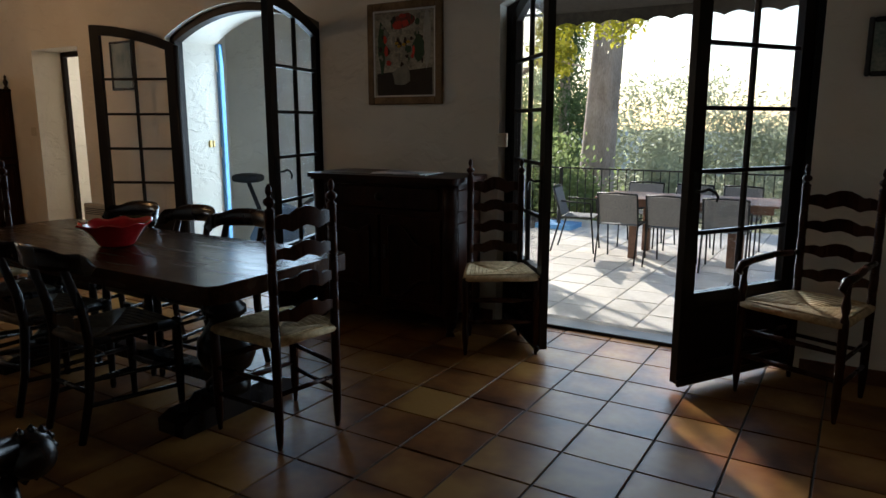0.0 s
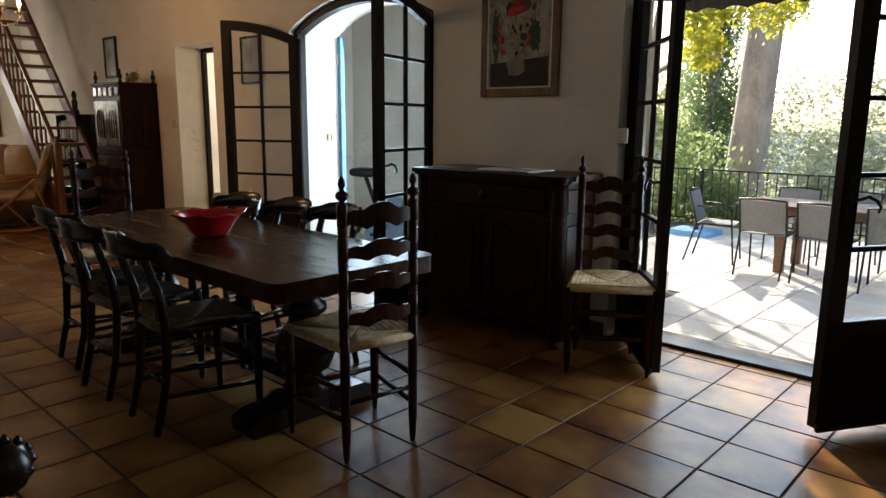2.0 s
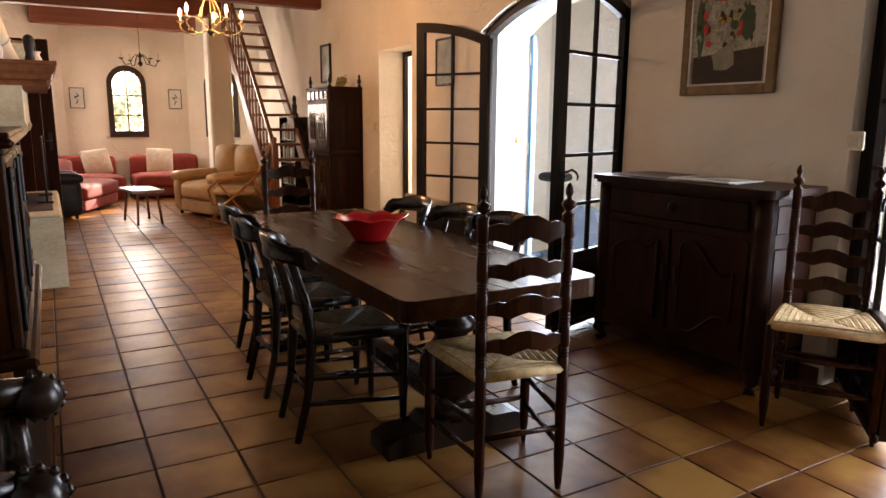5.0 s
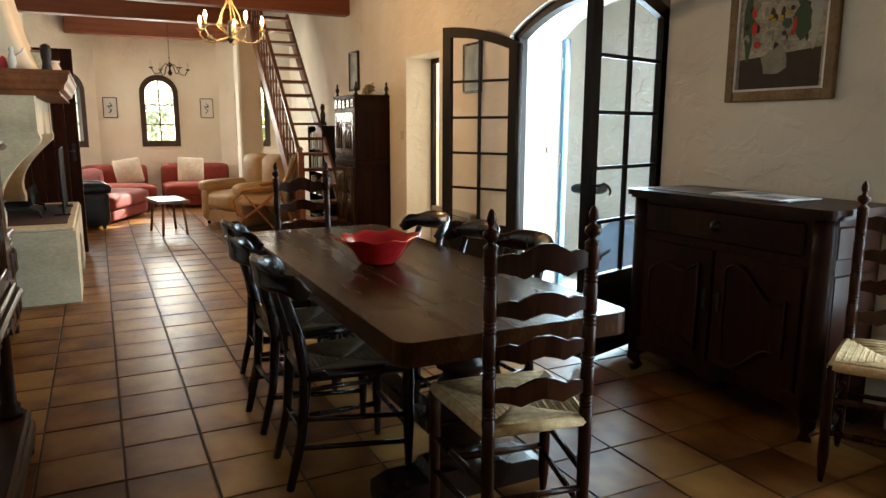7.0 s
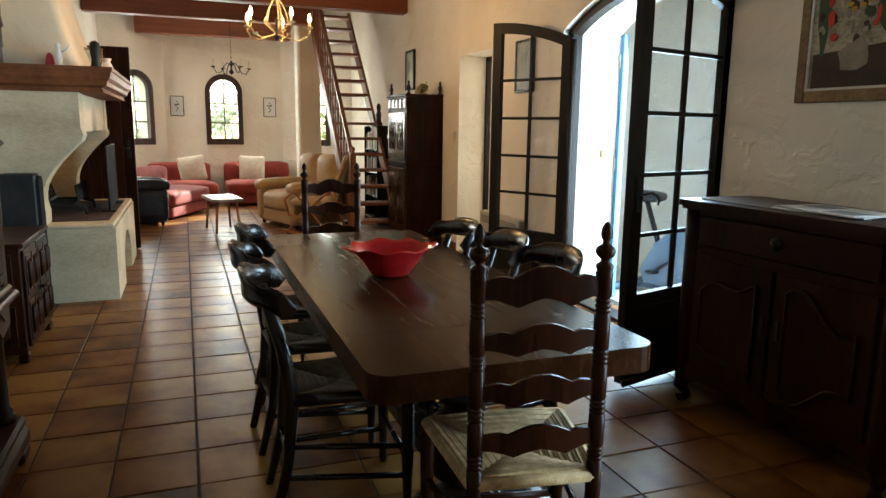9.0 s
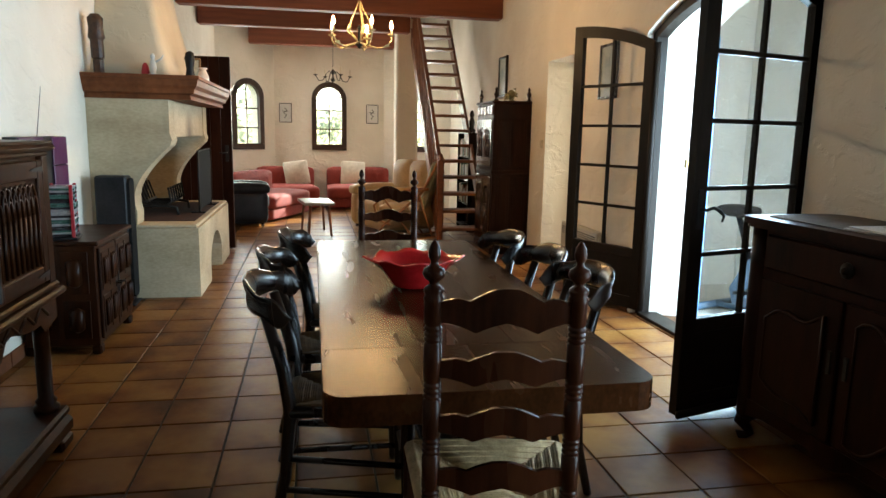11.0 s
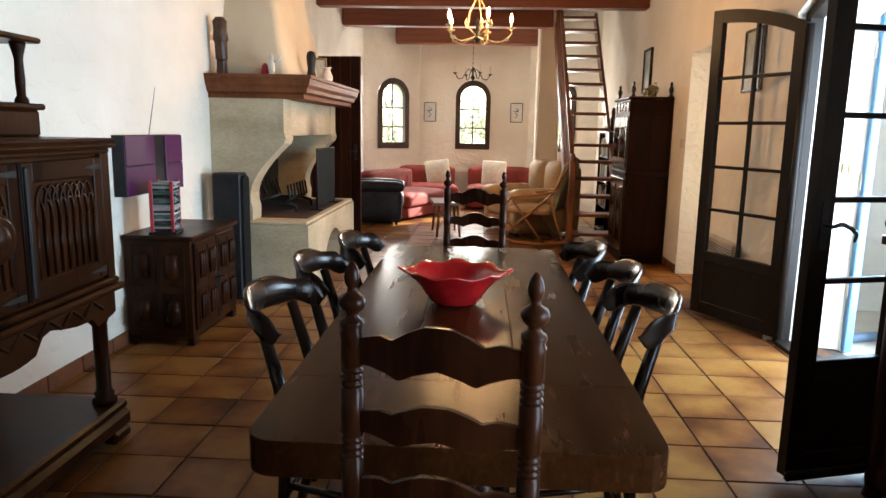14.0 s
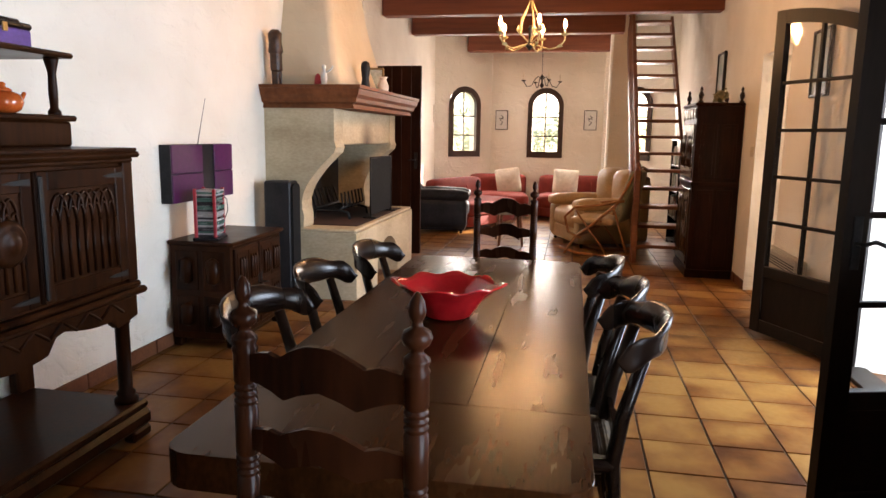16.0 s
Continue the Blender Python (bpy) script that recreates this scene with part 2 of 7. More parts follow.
M_RED = surface("red_glaze", (0.42, 0.008, 0.012), (0.62, 0.02, 0.022), 0.12, 4, 0.05, coat=0.6, spread=0.0)
M_PANE = glass_mat("window_glass")
M_MULLEDGLASS = glass_mat("old_glass", (0.96, 0.98, 0.95), 0.03)
M_BEIGE = surface("beige_leather", (0.44, 0.28, 0.13), (0.6, 0.42, 0.22), 0.5, 5, 0.3, 0.004)
M_REDCLOTH = surface("red_upholstery", (0.17, 0.02, 0.014), (0.27, 0.042, 0.03), 0.8, 6, 0.4, 0.004)
M_LINEN = surface("cream_linen", (0.55, 0.48, 0.38), (0.75, 0.68, 0.57), 0.85, 18, 0.5, 0.003)
M_BLACKLEATHER = surface("black_leather", (0.008, 0.008, 0.01), (0.022, 0.021, 0.023), 0.45, 7, 0.3, 0.003, spec=0.2)
M_WHITEPAINT = surface("white_door_paint", (0.74, 0.72, 0.64), (0.84, 0.82, 0.75), 0.5, 4, 0.1)
M_BLUEPAINT = surface("pale_blue_paint", (0.10, 0.27, 0.52), (0.17, 0.38, 0.64), 0.5, 5, 0.1)
M_TERRACE = surface("terrace_slab", (0.36, 0.31, 0.26), (0.55, 0.49, 0.42), 0.5, 4, 0.3, 0.004)

# ---- mesh kit ----
class Build:
    """Collects shapes in one mesh."""

    def __init__(self):
        self.v, self.f, self.s = [], [], []

    def add(self, verts, faces, smooth=False, m=None):
        o = len(self.v)
        self.v += [tuple(m @ Vector(p)) if m else tuple(p) for p in verts]
        self.f += [tuple(i + o for i in f) for f in faces]
        self.s += [smooth] * len(faces)
        return self

    def box(self, x0, y0, z0, x1, y1, z1, c=0.004, m=None):
        """A box with its edges chamfered by c."""
        lo, hi = (min(x0, x1), min(y0, y1), min(z0, z1)), (max(x0, x1), max(y0, y1), max(z0, z1))
        c = min(c, 0.45 * min(h - l for l, h in zip(lo, hi)))
        if c <= 0:
            vs = [(x, y, z) for x in (lo[0], hi[0]) for y in (lo[1], hi[1]) for z in (lo[2], hi[2])]
            return self.add(vs, [(0, 1, 3, 2), (4, 6, 7, 5), (0, 4, 5, 1), (2, 3, 7, 6), (0, 2, 6, 4), (1, 5, 7, 3)], False, m)
        vs, idx = [], {}
        for sx in (0, 1):
            for sy in (0, 1):
                for sz in (0, 1):
                    s = (sx, sy, sz)
                    p = [(hi if s[a] else lo)[a] for a in range(3)]
                    q = [p[a] + (-c if s[a] else c) for a in range(3)]
                    for a in range(3):
                        w = list(q)
                        w[a] = p[a]
                        idx[s, a] = len(vs)
                        vs.append(tuple(w))
        fs = []
        for a in range(3):
            b, d = (a + 1) % 3, (a + 2) % 3
            for k in (0, 1):
                def at(i, j):
                    s = [0, 0, 0]
                    s[a], s[b], s[d] = k, i, j
                    return idx[tuple(s), a]
                ring = [at(0, 0), at(1, 0), at(1, 1), at(0, 1)]
                fs.append(ring if k else ring[::-1])
            for i in (0, 1):
                for j in (0, 1):
                    def edge(k, face):
                        s = [0, 0, 0]
                        s[a], s[b], s[d] = k, i, j
                        return idx[tuple(s), face]
                    ring = [edge(0, b), edge(1, b), edge(1, d), edge(0, d)]
                    fs.append(ring if (i == j) else ring[::-1])
        for s in [(x, y, z) for x in (0, 1) for y in (0, 1) for z in (0, 1)]:
            tri = [idx[s, 0], idx[s, 1], idx[s, 2]]
            fs.append(tri if sum(s) % 2 else tri[::-1])
        return self.add(vs, fs, False, m)

    def lathe(self, profile, at=(0, 0, 0), seg=14, m=None):
        """A turned shape: profile is (radius, height) from the bottom up."""
        vs, fs, n = [], [], len(profile)
        for r, z in profile:
            for k in range(seg):
                a = 2 * math.pi * k / seg
                vs.append((at[0] + r * math.cos(a), at[1] + r * math.sin(a), at[2] + z))
        for i in range(n - 1):
            for k in range(seg):
                fs.append((i * seg + k, i * seg + (k + 1) % seg, (i + 1) * seg + (k + 1) % seg, (i + 1) * seg + k))
        fs.append(tuple(range(seg))[::-1])
        fs.append(tuple((n - 1) * seg + k for k in range(seg)))
        return self.add(vs, fs, True, m)

    def tube(self, path, r, seg=8, m=None, closed=False):
        """A round bar along a path; r is one radius or one for each point."""
        pts = [Vector(p) for p in path]
        n = len(pts)
        rs = r if isinstance(r, (list, tuple)) else [r] * n
        vs, fs, up = [], [], None
        for i, p in enumerate(pts):
            a, b = pts[max(i - 1, 0)], pts[min(i + 1, n - 1)]
            if closed:
                a, b = pts[i - 1], pts[(i + 1) % n]
            t = (b - a).normalized()
            if up is None:
                up = t.orthogonal().normalized()
            up = (up - t * up.dot(t)).normalized()
            side = t.cross(up)
            for k in range(seg):
                w = 2 * math.pi * k / seg
                vs.append(p + (up * math.cos(w) + side * math.sin(w)) * rs[i])
        for i in range(n if closed else n - 1):
            j = (i + 1) % n
            for k in range(seg):
                fs.append((i * seg + k, i * seg + (k + 1) % seg, j * seg + (k + 1) % seg, j * seg + k))
        if not closed:
            fs.append(tuple(range(seg))[::-1])
            fs.append(tuple((n - 1) * seg + k for k in range(seg)))
        return self.add(vs, fs, True, m)

    def slab(self, outline, d0, d1, axis="y", m=None):
        """An outline of (u, v) points given depth from d0 to d1 along an axis: u, v are x, z for y; x, y for z; y, z for x."""
        n = len(outline)
        put = {"y": lambda u, v, d: (u, d, v), "z": lambda u, v, d: (u, v, d), "x": lambda u, v, d: (d, u, v)}[axis]
        vs = [put(u, v, d0) for u, v in outline] + [put(u, v, d1) for u, v in outline]
        fs = [tuple(range(n)), tuple(range(2 * n - 1, n - 1, -1))]
        fs += [(k, n + k, n + (k + 1) % n, (k + 1) % n) for k in range(n)]
        return self.add(vs, fs, False, m)

    def mesh(self, name, material):
        me = bpy.data.meshes.new(name)
        me.from_pydata(self.v, [], self.f)
        bm = bmesh.new()
        bm.from_mesh(me)
        bmesh.ops.recalc_face_normals(bm, faces=bm.faces)
        bm.to_mesh(me)
        bm.free()
        me.polygons.foreach_set("use_smooth", self.s)
        me.materials.append(material)
        return me


def part(name, b, material, parent=None, label=""):
    ob = new(name, b.mesh(name, material) if isinstance(b, Build) else b)
    if parent:
        ob.parent = parent
    if label:
        ob["label"] = label
    return ob


def thing(name, m, label, category, group="", kind=""):
    ob = new(name)
    ob.empty_display_size = 0.05
    ob.matrix_world = m
    return tagged(ob, label, category, group, kind)


def structure(name, b, material, label, category="wall"):
    return tagged(part(name, b, material), label, category, "", "structure")


def arc(x0, x1, spring, apex, n=14):
    """Points of a flat arch from x0 to x1, from the springing up to the apex and down."""
    half, rise = (x1 - x0) / 2, apex - spring
    r = (half * half + rise * rise) / (2 * rise)
    cx, cz = (x0 + x1) / 2, apex - r
    a = math.asin(half / r)
    return [(cx + r * math.sin(-a + 2 * a * k / n), cz + r * math.cos(-a + 2 * a * k / n)) for k in range(n + 1)]

# ---- the setting ----
NORTH, SOUTH, HIGH = 4.26, 0.20, 3.3


def wall(name, m, length, height, thick, openings, material, label):
    """A wall along local x from 0 to length, inner face at y 0, thick towards +y. Openings: x0, x1, sill, springing, apex."""
    b, x = Build(), 0.0
    for x0, x1, sill, spring, apex in sorted(openings):
        b.slab([(x, 0), (x0, 0), (x0, height), (x, height)], 0, thick)
        if sill > 0:
            b.slab([(x0, 0), (x1, 0), (x1, sill), (x0, sill)], 0, thick)
        top = arc(x0, x1, spring, apex) if apex > spring else [(x0, spring), (x1, spring)]
        for (ua, va), (ub, vb) in zip(top, top[1:]):
            b.slab([(ua, va), (ub, vb), (ub, height), (ua, height)], 0, thick)
        x = x1
    b.slab([(x, 0), (length, 0), (length, height), (x, height)], 0, thick)
    ob = structure(name, b, material, label)
    ob.matrix_world = m
    return ob


# The long wall with the two arched double doors and the plain doorway; local x runs from its west end.
NX = -12.28
wall("wall_north", pose(NX, NORTH, 0), 14.48, 4.6, 0.36,
     [(-1.82 - NX, 0.0 - NX, 0, 2.08, 2.30), (-5.09 - NX, -3.32 - NX, 0, 2.08, 2.30), (-7.23 - NX, -6.41 - NX, 0, 2.08, 2.08)],
     M_WALL, "rough white plaster wall with two arched double doorways")
wall("wall_south", pose(-1.9, SOUTH, 0, rz=180), 6.4, HIGH, 0.3, [], M_WALL, "rough white plaster wall behind fireplace and cabinets")
wall("wall_south_back", pose(-8.3, 0.32, 0, rz=180), 4.4, 4.6, 0.3, [], M_WALL, "rough white plaster wall of the sitting area")
wall("wall_south_recess", pose(2.2, -1.1, 0, rz=180), 4.4, HIGH, 0.3, [], M_WALL, "plain white plaster wall of the recess")
structure("wall_recess_side", Build().box(-2.2, -1.1, 0, -1.9, SOUTH, HIGH, 0), M_WALL, "plain white plaster return wall of the recess")
wall("wall_east", pose(2.2, NORTH, 0, rz=-90), 5.36, HIGH, 0.3, [], M_WALL, "plain white plaster end wall")
# The bay: a middle wall and two slanting ones, each with a small arched window.
BAY_X = -13.1
WIN = (0.98, 1.86, 2.16)
wall("wall_west", pose(BAY_X, 1.22, 0, rz=90), 1.95, 4.6, 0.32, [(0.68, 1.24, WIN[0] + 0.06, WIN[1], WIN[2])], M_WALL, "rough white plaster wall with an arched window")
BL = pose(BAY_X + 1.5 * 0.6, 1.22 - 1.5 * 0.8, 0, rz=90 + 36.9)
wall("wall_bay_left", BL, 1.5, 4.6, 0.32, [(0.68, 1.24, WIN[0] + 0.06, WIN[1], WIN[2])], M_WALL, "slanting white plaster bay wall with an arched window")
BR = pose(BAY_X, 3.17, 0, rz=90 - 36.9)
wall("wall_bay_right", BR, 1.5, 4.6, 0.32, [(0.36, 0.92, WIN[0] + 0.06, WIN[1], WIN[2])], M_WALL, "slanting white plaster bay wall with an arched window")
# The dining ceiling is out of view; its brown keeps the fill light down.
structure("ceiling", Build().box(-8.95, 0.0, HIGH, 2.4, 4.6, HIGH + 0.2, 0).box(-2.2, -1.4, HIGH, 2.4, 0.0, HIGH + 0.2, 0), M_DIMCEIL, "unseen ceiling over the dining area, made brown to cut bounced light", "ceiling")
structure("ceiling_low", Build().box(-13.9, -0.2, 3.06, -8.95, 3.5, 3.26, 0).box(-9.4, 3.5, 3.06, -8.95, 4.26, 3.26, 0), M_CEIL, "white ceiling between the dark beams", "ceiling")
structure("ceiling_upper", Build().box(-13.9, -0.2, 4.6, -8.7, 4.7, 4.75, 0).box(-8.95, 0, 3.3, -8.75, 4.3, 4.6, 0), M_CEIL, "white ceiling above the stair", "ceiling")
structure("floor", Build().box(-13.9, -1.4, -0.25, 2.4, 4.66, -0.007, 0), M_GROUT, "grey mortar bed between the floor tiles", "floor")


def beam(x, y0, y1):
    b = Build().box(x, y0, 2.77, x - 0.2, y1, 3.058, 0.012)
    return tagged(part("ceiling_beam", b, M_BEAM), "red-brown stained timber ceiling beam", "beam", "ceiling beams", "structure")


beam(-9.05, 0.33, NORTH)
beam(-10.62, 0.33, 3.3)
beam(-12.62, 0.84, 3.3)
structure("column", Build().box(-11.02, 3.15, 0, -11.36, 3.49, 3.06, 0.03), M_WALL, "square white plaster column beside the stair", "column")

# Clay skirting along the walls, tile by tile.
sk = thing("skirting", pose(0, 0, 0), "row of red-brown clay skirting tiles along the walls", "skirting", "", "structure")
M_SKIRT = surface("red_clay", (0.085, 0.028, 0.012), (0.19, 0.068, 0.028), 0.5, 7, 0.2)
SKT = Build().box(0.003, 0, 0.0, 0.302, 0.012, 0.085, 0.003).mesh("skirting_tile", M_SKIRT)


def skirt(x0, x1, y, turned):
    n = int(round((x1 - x0) / 0.305))
    for k in range(n):
        ob = part("skirting_tile", SKT, None, sk)
        w = (x1 - x0) / n
        if turned:
            ob.matrix_local = pose(x1 - k * w, y, 0, rz=180)
        else:
            ob.matrix_local = pose(x0 + k * w, y, 0)


skirt(-5.9, -1.9, SOUTH, False)
skirt(0.02, 1.6, NORTH, True)
skirt(-3.28, -1.84, NORTH, True)
skirt(-6.4, -5.12, NORTH, True)
skirt(-8.9, -7.24, NORTH, True)

# ---- arched double doors ----
def leaf_top(w, spring, apex, full):
    """Height of a door leaf's top at distance u from its hinge, the arch rising from the hinge to the meeting edge."""
    r = (full * full + (apex - spring) ** 2) / (2 * (apex - spring))
    return lambda u: apex - r + math.sqrt(max(r * r - (full - u) ** 2, 0))


def french_leaf(name, hinge, free, side, label, spring=2.02, apex=2.19, handle=True):
    """A glazed door leaf: stiles, curved top rail, lock panel, glazing bars and ten panes. It runs from the hinge along local x."""
    dx, dy = free[0] - hinge[0], free[1] - hinge[1]
    w = math.hypot(dx, dy)
    th = thing(name, pose(hinge[0], hinge[1], 0, rz=math.degrees(math.atan2(dy, dx))), label, "door", "glazed door leaves", "structure")
    top = leaf_top(w, spring, apex, w + 0.02)
    t, st, z0, zp = 0.022, 0.085, 0.035, 0.50
    for k, (a, b2) in enumerate(((0, st), (w - st, w))):
        n = 3
        us = [a + (b2 - a) * i / n for i in range(n + 1)]
        part("stile", Build().slab([(a, z0), (b2, z0)] + [(u, top(u)) for u in us[::-1]], -t, t), M_JOINERY, th)
    us = [st + (w - 2 * st) * i / 10 for i in range(11)]
    part("top_rail", Build().slab([(u, top(u) - 0.085) for u in us] + [(u, top(u)) for u in us[::-1]], -t + 0.001, t - 0.001), M_JOINERY, th)
    part("bottom_panel", Build().box(st, -0.012, z0 + 0.02, w - st, 0.012, zp - 0.02, 0.004)
         .box(st, -t + 0.001, z0, w - st, t - 0.001, z0 + 0.09, 0.003).box(st, -t + 0.001, zp - 0.07, w - st, t - 0.001, zp, 0.003), M_JOINERY, th)
    part("weather_bar", Build().box(-0.0, side * 0.022, z0 - 0.012, w + 0.012, side * 0.05, z0 + 0.028, 0.01), M_JOINERY, th)
    bar = 0.011
    mid = w / 2
    part("glazing_bar", Build().box(mid - bar, -0.014, zp, mid + bar, 0.014, top(mid) - 0.08, 0.003), M_JOINERY, th)
    low = top(st) - 0.085
    rows = [zp + (low + 0.06 - zp) * k / 5 for k in range(1, 5)]
    for z in rows:
        part("glazing_bar", Build().box(st, -0.0135, z - bar, w - st, 0.0135, z + bar, 0.003), M_JOINERY, th)
    edges = [zp] + rows
    for i, z in enumerate(edges):
        for a, b2 in ((st, mid - bar), (mid + bar, w - st)):
            zt = rows[i] - bar if i < 4 else None
            zb = z + (bar if i else 0)
            if zt:
                out = [(a, zb), (b2, zb), (b2, zt), (a, zt)]
            else:
                uu = [a + (b2 - a) * k / 5 for k in range(6)]
                out = [(a, zb), (b2, zb)] + [(u, top(u) - 0.084) for u in uu[::-1]]
            pane = part("pane", Build().slab(out, -0.002, 0.002), M_PANE, th)
            pane.visible_shadow = False
    if handle:
        hz = 1.02
        part("handle", Build().box(w - 0.062, side * t, hz - 0.09, w - 0.03, side * (t + 0.006), hz + 0.09, 0.002)
             .tube([(w - 0.046, side * t, hz), (w - 0.046, side * (t + 0.045), hz), (w - 0.075, side * (t + 0.055), hz + 0.012), (w - 0.12, side * (t + 0.055), hz - 0.005),
                    (w - 0.145, side * (t + 0.055), hz - 0.03), (w - 0.135, side * (t + 0.055), hz - 0.055)], [0.007, 0.007, 0.008, 0.008, 0.007, 0.005]), M_IRON, th, "black wrought-iron scroll handle")
    part("hinge_stile", Build().lathe([(0.026, z0), (0.026, spring - 0.01)], (-0.004, 0, 0), 10), M_JOINERY, th)
    for z in (0.3, 1.1, 1.85):
        part("hinge", Build().lathe([(0.008, z - 0.05), (0.011, z - 0.045), (0.011, z + 0.045), (0.006, z + 0.06)], (-0.012, side * 0.02, 0), 8), M_IRON, th)
    return th


def door_frame(name, x0, x1, y, label):
    """A timber frame lining an arched opening, with its sill."""
    th = thing(name, pose(0, 0, 0), label, "door frame", "", "structure")
    d0, d1, w = y - 0.01, y + 0.07, 0.062
    outer, inner = arc(x0, x1, 2.078, 2.298, 16), arc(x0 + w, x1 - w, 2.045, 2.235, 16)
    part("jamb", Build().slab([(x0, 0), (x0 + w, 0), (x0 + w, 2.045), (x0, 2.078)], d0, d1), M_JOINERY, th)
    part("jamb", Build().slab([(x1 - w, 0), (x1, 0), (x1, 2.078), (x1 - w, 2.045)], d0, d1), M_JOINERY, th)
    b = Build()
    for (oa, ob_, ia, ib) in zip(outer, outer[1:], inner, inner[1:]):
        b.slab([ia, ib, ob_, oa], d0, d1)
    part("arched_head", b, M_JOINERY, th)
    part("door_sill", Build().box(x0 + w, d0 - 0.02, -0.004, x1 - w, d1 + 0.06, 0.022, 0.005), M_JOINERY, th, "dark worn timber sill")
    return th


door_frame("door_frame_terrace", -1.82, 0.0, 4.37, "dark brown arched timber frame of the terrace door")
french_leaf("door_1", (-1.755, 4.36), (-1.275, 3.80), -1, "dark brown glazed terrace door leaf standing half open")
french_leaf("door_2", (-0.065, 4.36), (-0.50, 3.66), 1, "dark brown glazed terrace door leaf standing half open")
door_frame("door_frame_hall", -5.09, -3.32, 4.32, "dark brown arched timber frame of the hall door")
french_leaf("door_3", (-5.03, 4.31), (-5.72, 3.97), -1, "dark brown glazed hall door leaf folded back to the wall", handle=False)
french_leaf("door_4", (-3.38, 4.31), (-3.16, 3.55), 1, "dark brown glazed hall door leaf standing wide open")

# ---- dining table and chairs ----
def rounded(x0, y0, x1, y1, r, n=5):
    out = []
    for cx, cy, a0 in ((x1 - r, y1 - r, 0), (x0 + r, y1 - r, 90), (x0 + r, y0 + r, 180), (x1 - r, y0 + r, 270)):
        out += [(cx + r * math.cos(radians(a0 + 90 * k / n)), cy + r * math.sin(radians(a0 + 90 * k / n))) for k in range(n + 1)]
    return out


TX0, TX1, TY0, TY1, TZ = -4.14, -1.83, 1.89, 2.73, 0.735
table = thing("dining_table", pose((TX0 + TX1) / 2, (TY0 + TY1) / 2, 0), "long dark waxed oak refectory table on turned pedestals", "table")
hx, hy = (TX1 - TX0) / 2, (TY1 - TY0) / 2


def top_board(name, x0, y0, x1, y1, corners):
    b = Build()
    if corners:
        r = 0.06
        left = corners < 0
        if left:
            out = [(x1, y0), (x1, y1)] + [(x0 + r - r * math.sin(radians(a)), y1 - r + r * math.cos(radians(a))) for a in range(0, 91, 18)] + \
                  [(x0 + r - r * math.cos(radians(a)), y0 + r - r * math.sin(radians(a))) for a in range(0, 91, 18)]
        else:
            out = [(x0, y1), (x0, y0)] + [(x1 - r + r * math.sin(radians(a)), y0 + r - r * math.cos(radians(a))) for a in range(0, 91, 18)] + \
                  [(x1 - r + r * math.cos(radians(a)), y1 - r + r * math.sin(radians(a))) for a in range(0, 91, 18)]
    else:
        out = [(x0, y0), (x1, y0), (x1, y1), (x0, y1)]
    cx, cy = sum(p[0] for p in out) / len(out), sum(p[1] for p in out) / len(out)
    shr = lambda d: [(u - d * (1 if u > cx else -1), v - d * (1 if v > cy else -1)) for u, v in out]
    lo, hi2, z0, z1 = out, shr(0.0012), TZ - 0.075, TZ
    n = len(out)
    vs = [(u, v, z0) for u, v in lo] + [(u, v, z1 - 0.0015) for u, v in lo] + [(u, v, z1) for u, v in hi2]
    fs = [tuple(range(n))[::-1], tuple(range(2 * n, 3 * n))]
    for ring in (0, 1):
        fs += [(ring * n + k, ring * n + (k + 1) % n, (ring + 1) * n + (k + 1) % n, (ring + 1) * n + k) for k in range(n)]
    b.add(vs, fs)
    return part(name, b, M_TABLE, table)


top_board("end_board", -hx, -hy, -hx + 0.36, hy, -1)
top_board("end_board", hx - 0.36, -hy, hx, hy, 1)
for k in range(3):
    w = 2 * hy / 3
    top_board("top_plank", -hx + 0.3605, -hy + k * w + 0.0004, hx - 0.3605, -hy + (k + 1) * w - 0.0004, 0)
for s in (-1, 1):
    px = s * (hx - 0.42)
    part("pedestal", Build().lathe([(0.10, 0.10), (0.105, 0.14), (0.075, 0.17), (0.07, 0.19), (0.11, 0.22), (0.135, 0.28), (0.13, 0.35), (0.09, 0.41), (0.07, 0.44), (0.072, 0.46),
                                    (0.10, 0.48), (0.10, 0.51), (0.075, 0.53), (0.08, 0.56), (0.10, 0.58), (0.10, 0.60)], (px, 0, 0), 20), M_DARK, table)
    part("foot", Build().slab([(-0.33, 0.0), (-0.33, 0.06), (-0.27, 0.085), (-0.16, 0.09), (-0.13, 0.115), (0.13, 0.115), (0.16, 0.09), (0.27, 0.085), (0.33, 0.06), (0.33, 0.0)], px - 0.085, px + 0.085, "x"), M_DARK, table)
    part("bearer", Build().box(px - 0.07, -0.30, 0.598, px + 0.07, 0.30, TZ - 0.076, 0.015), M_DARK, table)
part("stretcher", Build().box(-hx + 0.5, -0.05, 0.13, hx - 0.5, 0.05, 0.2, 0.01), M_DARK, table)


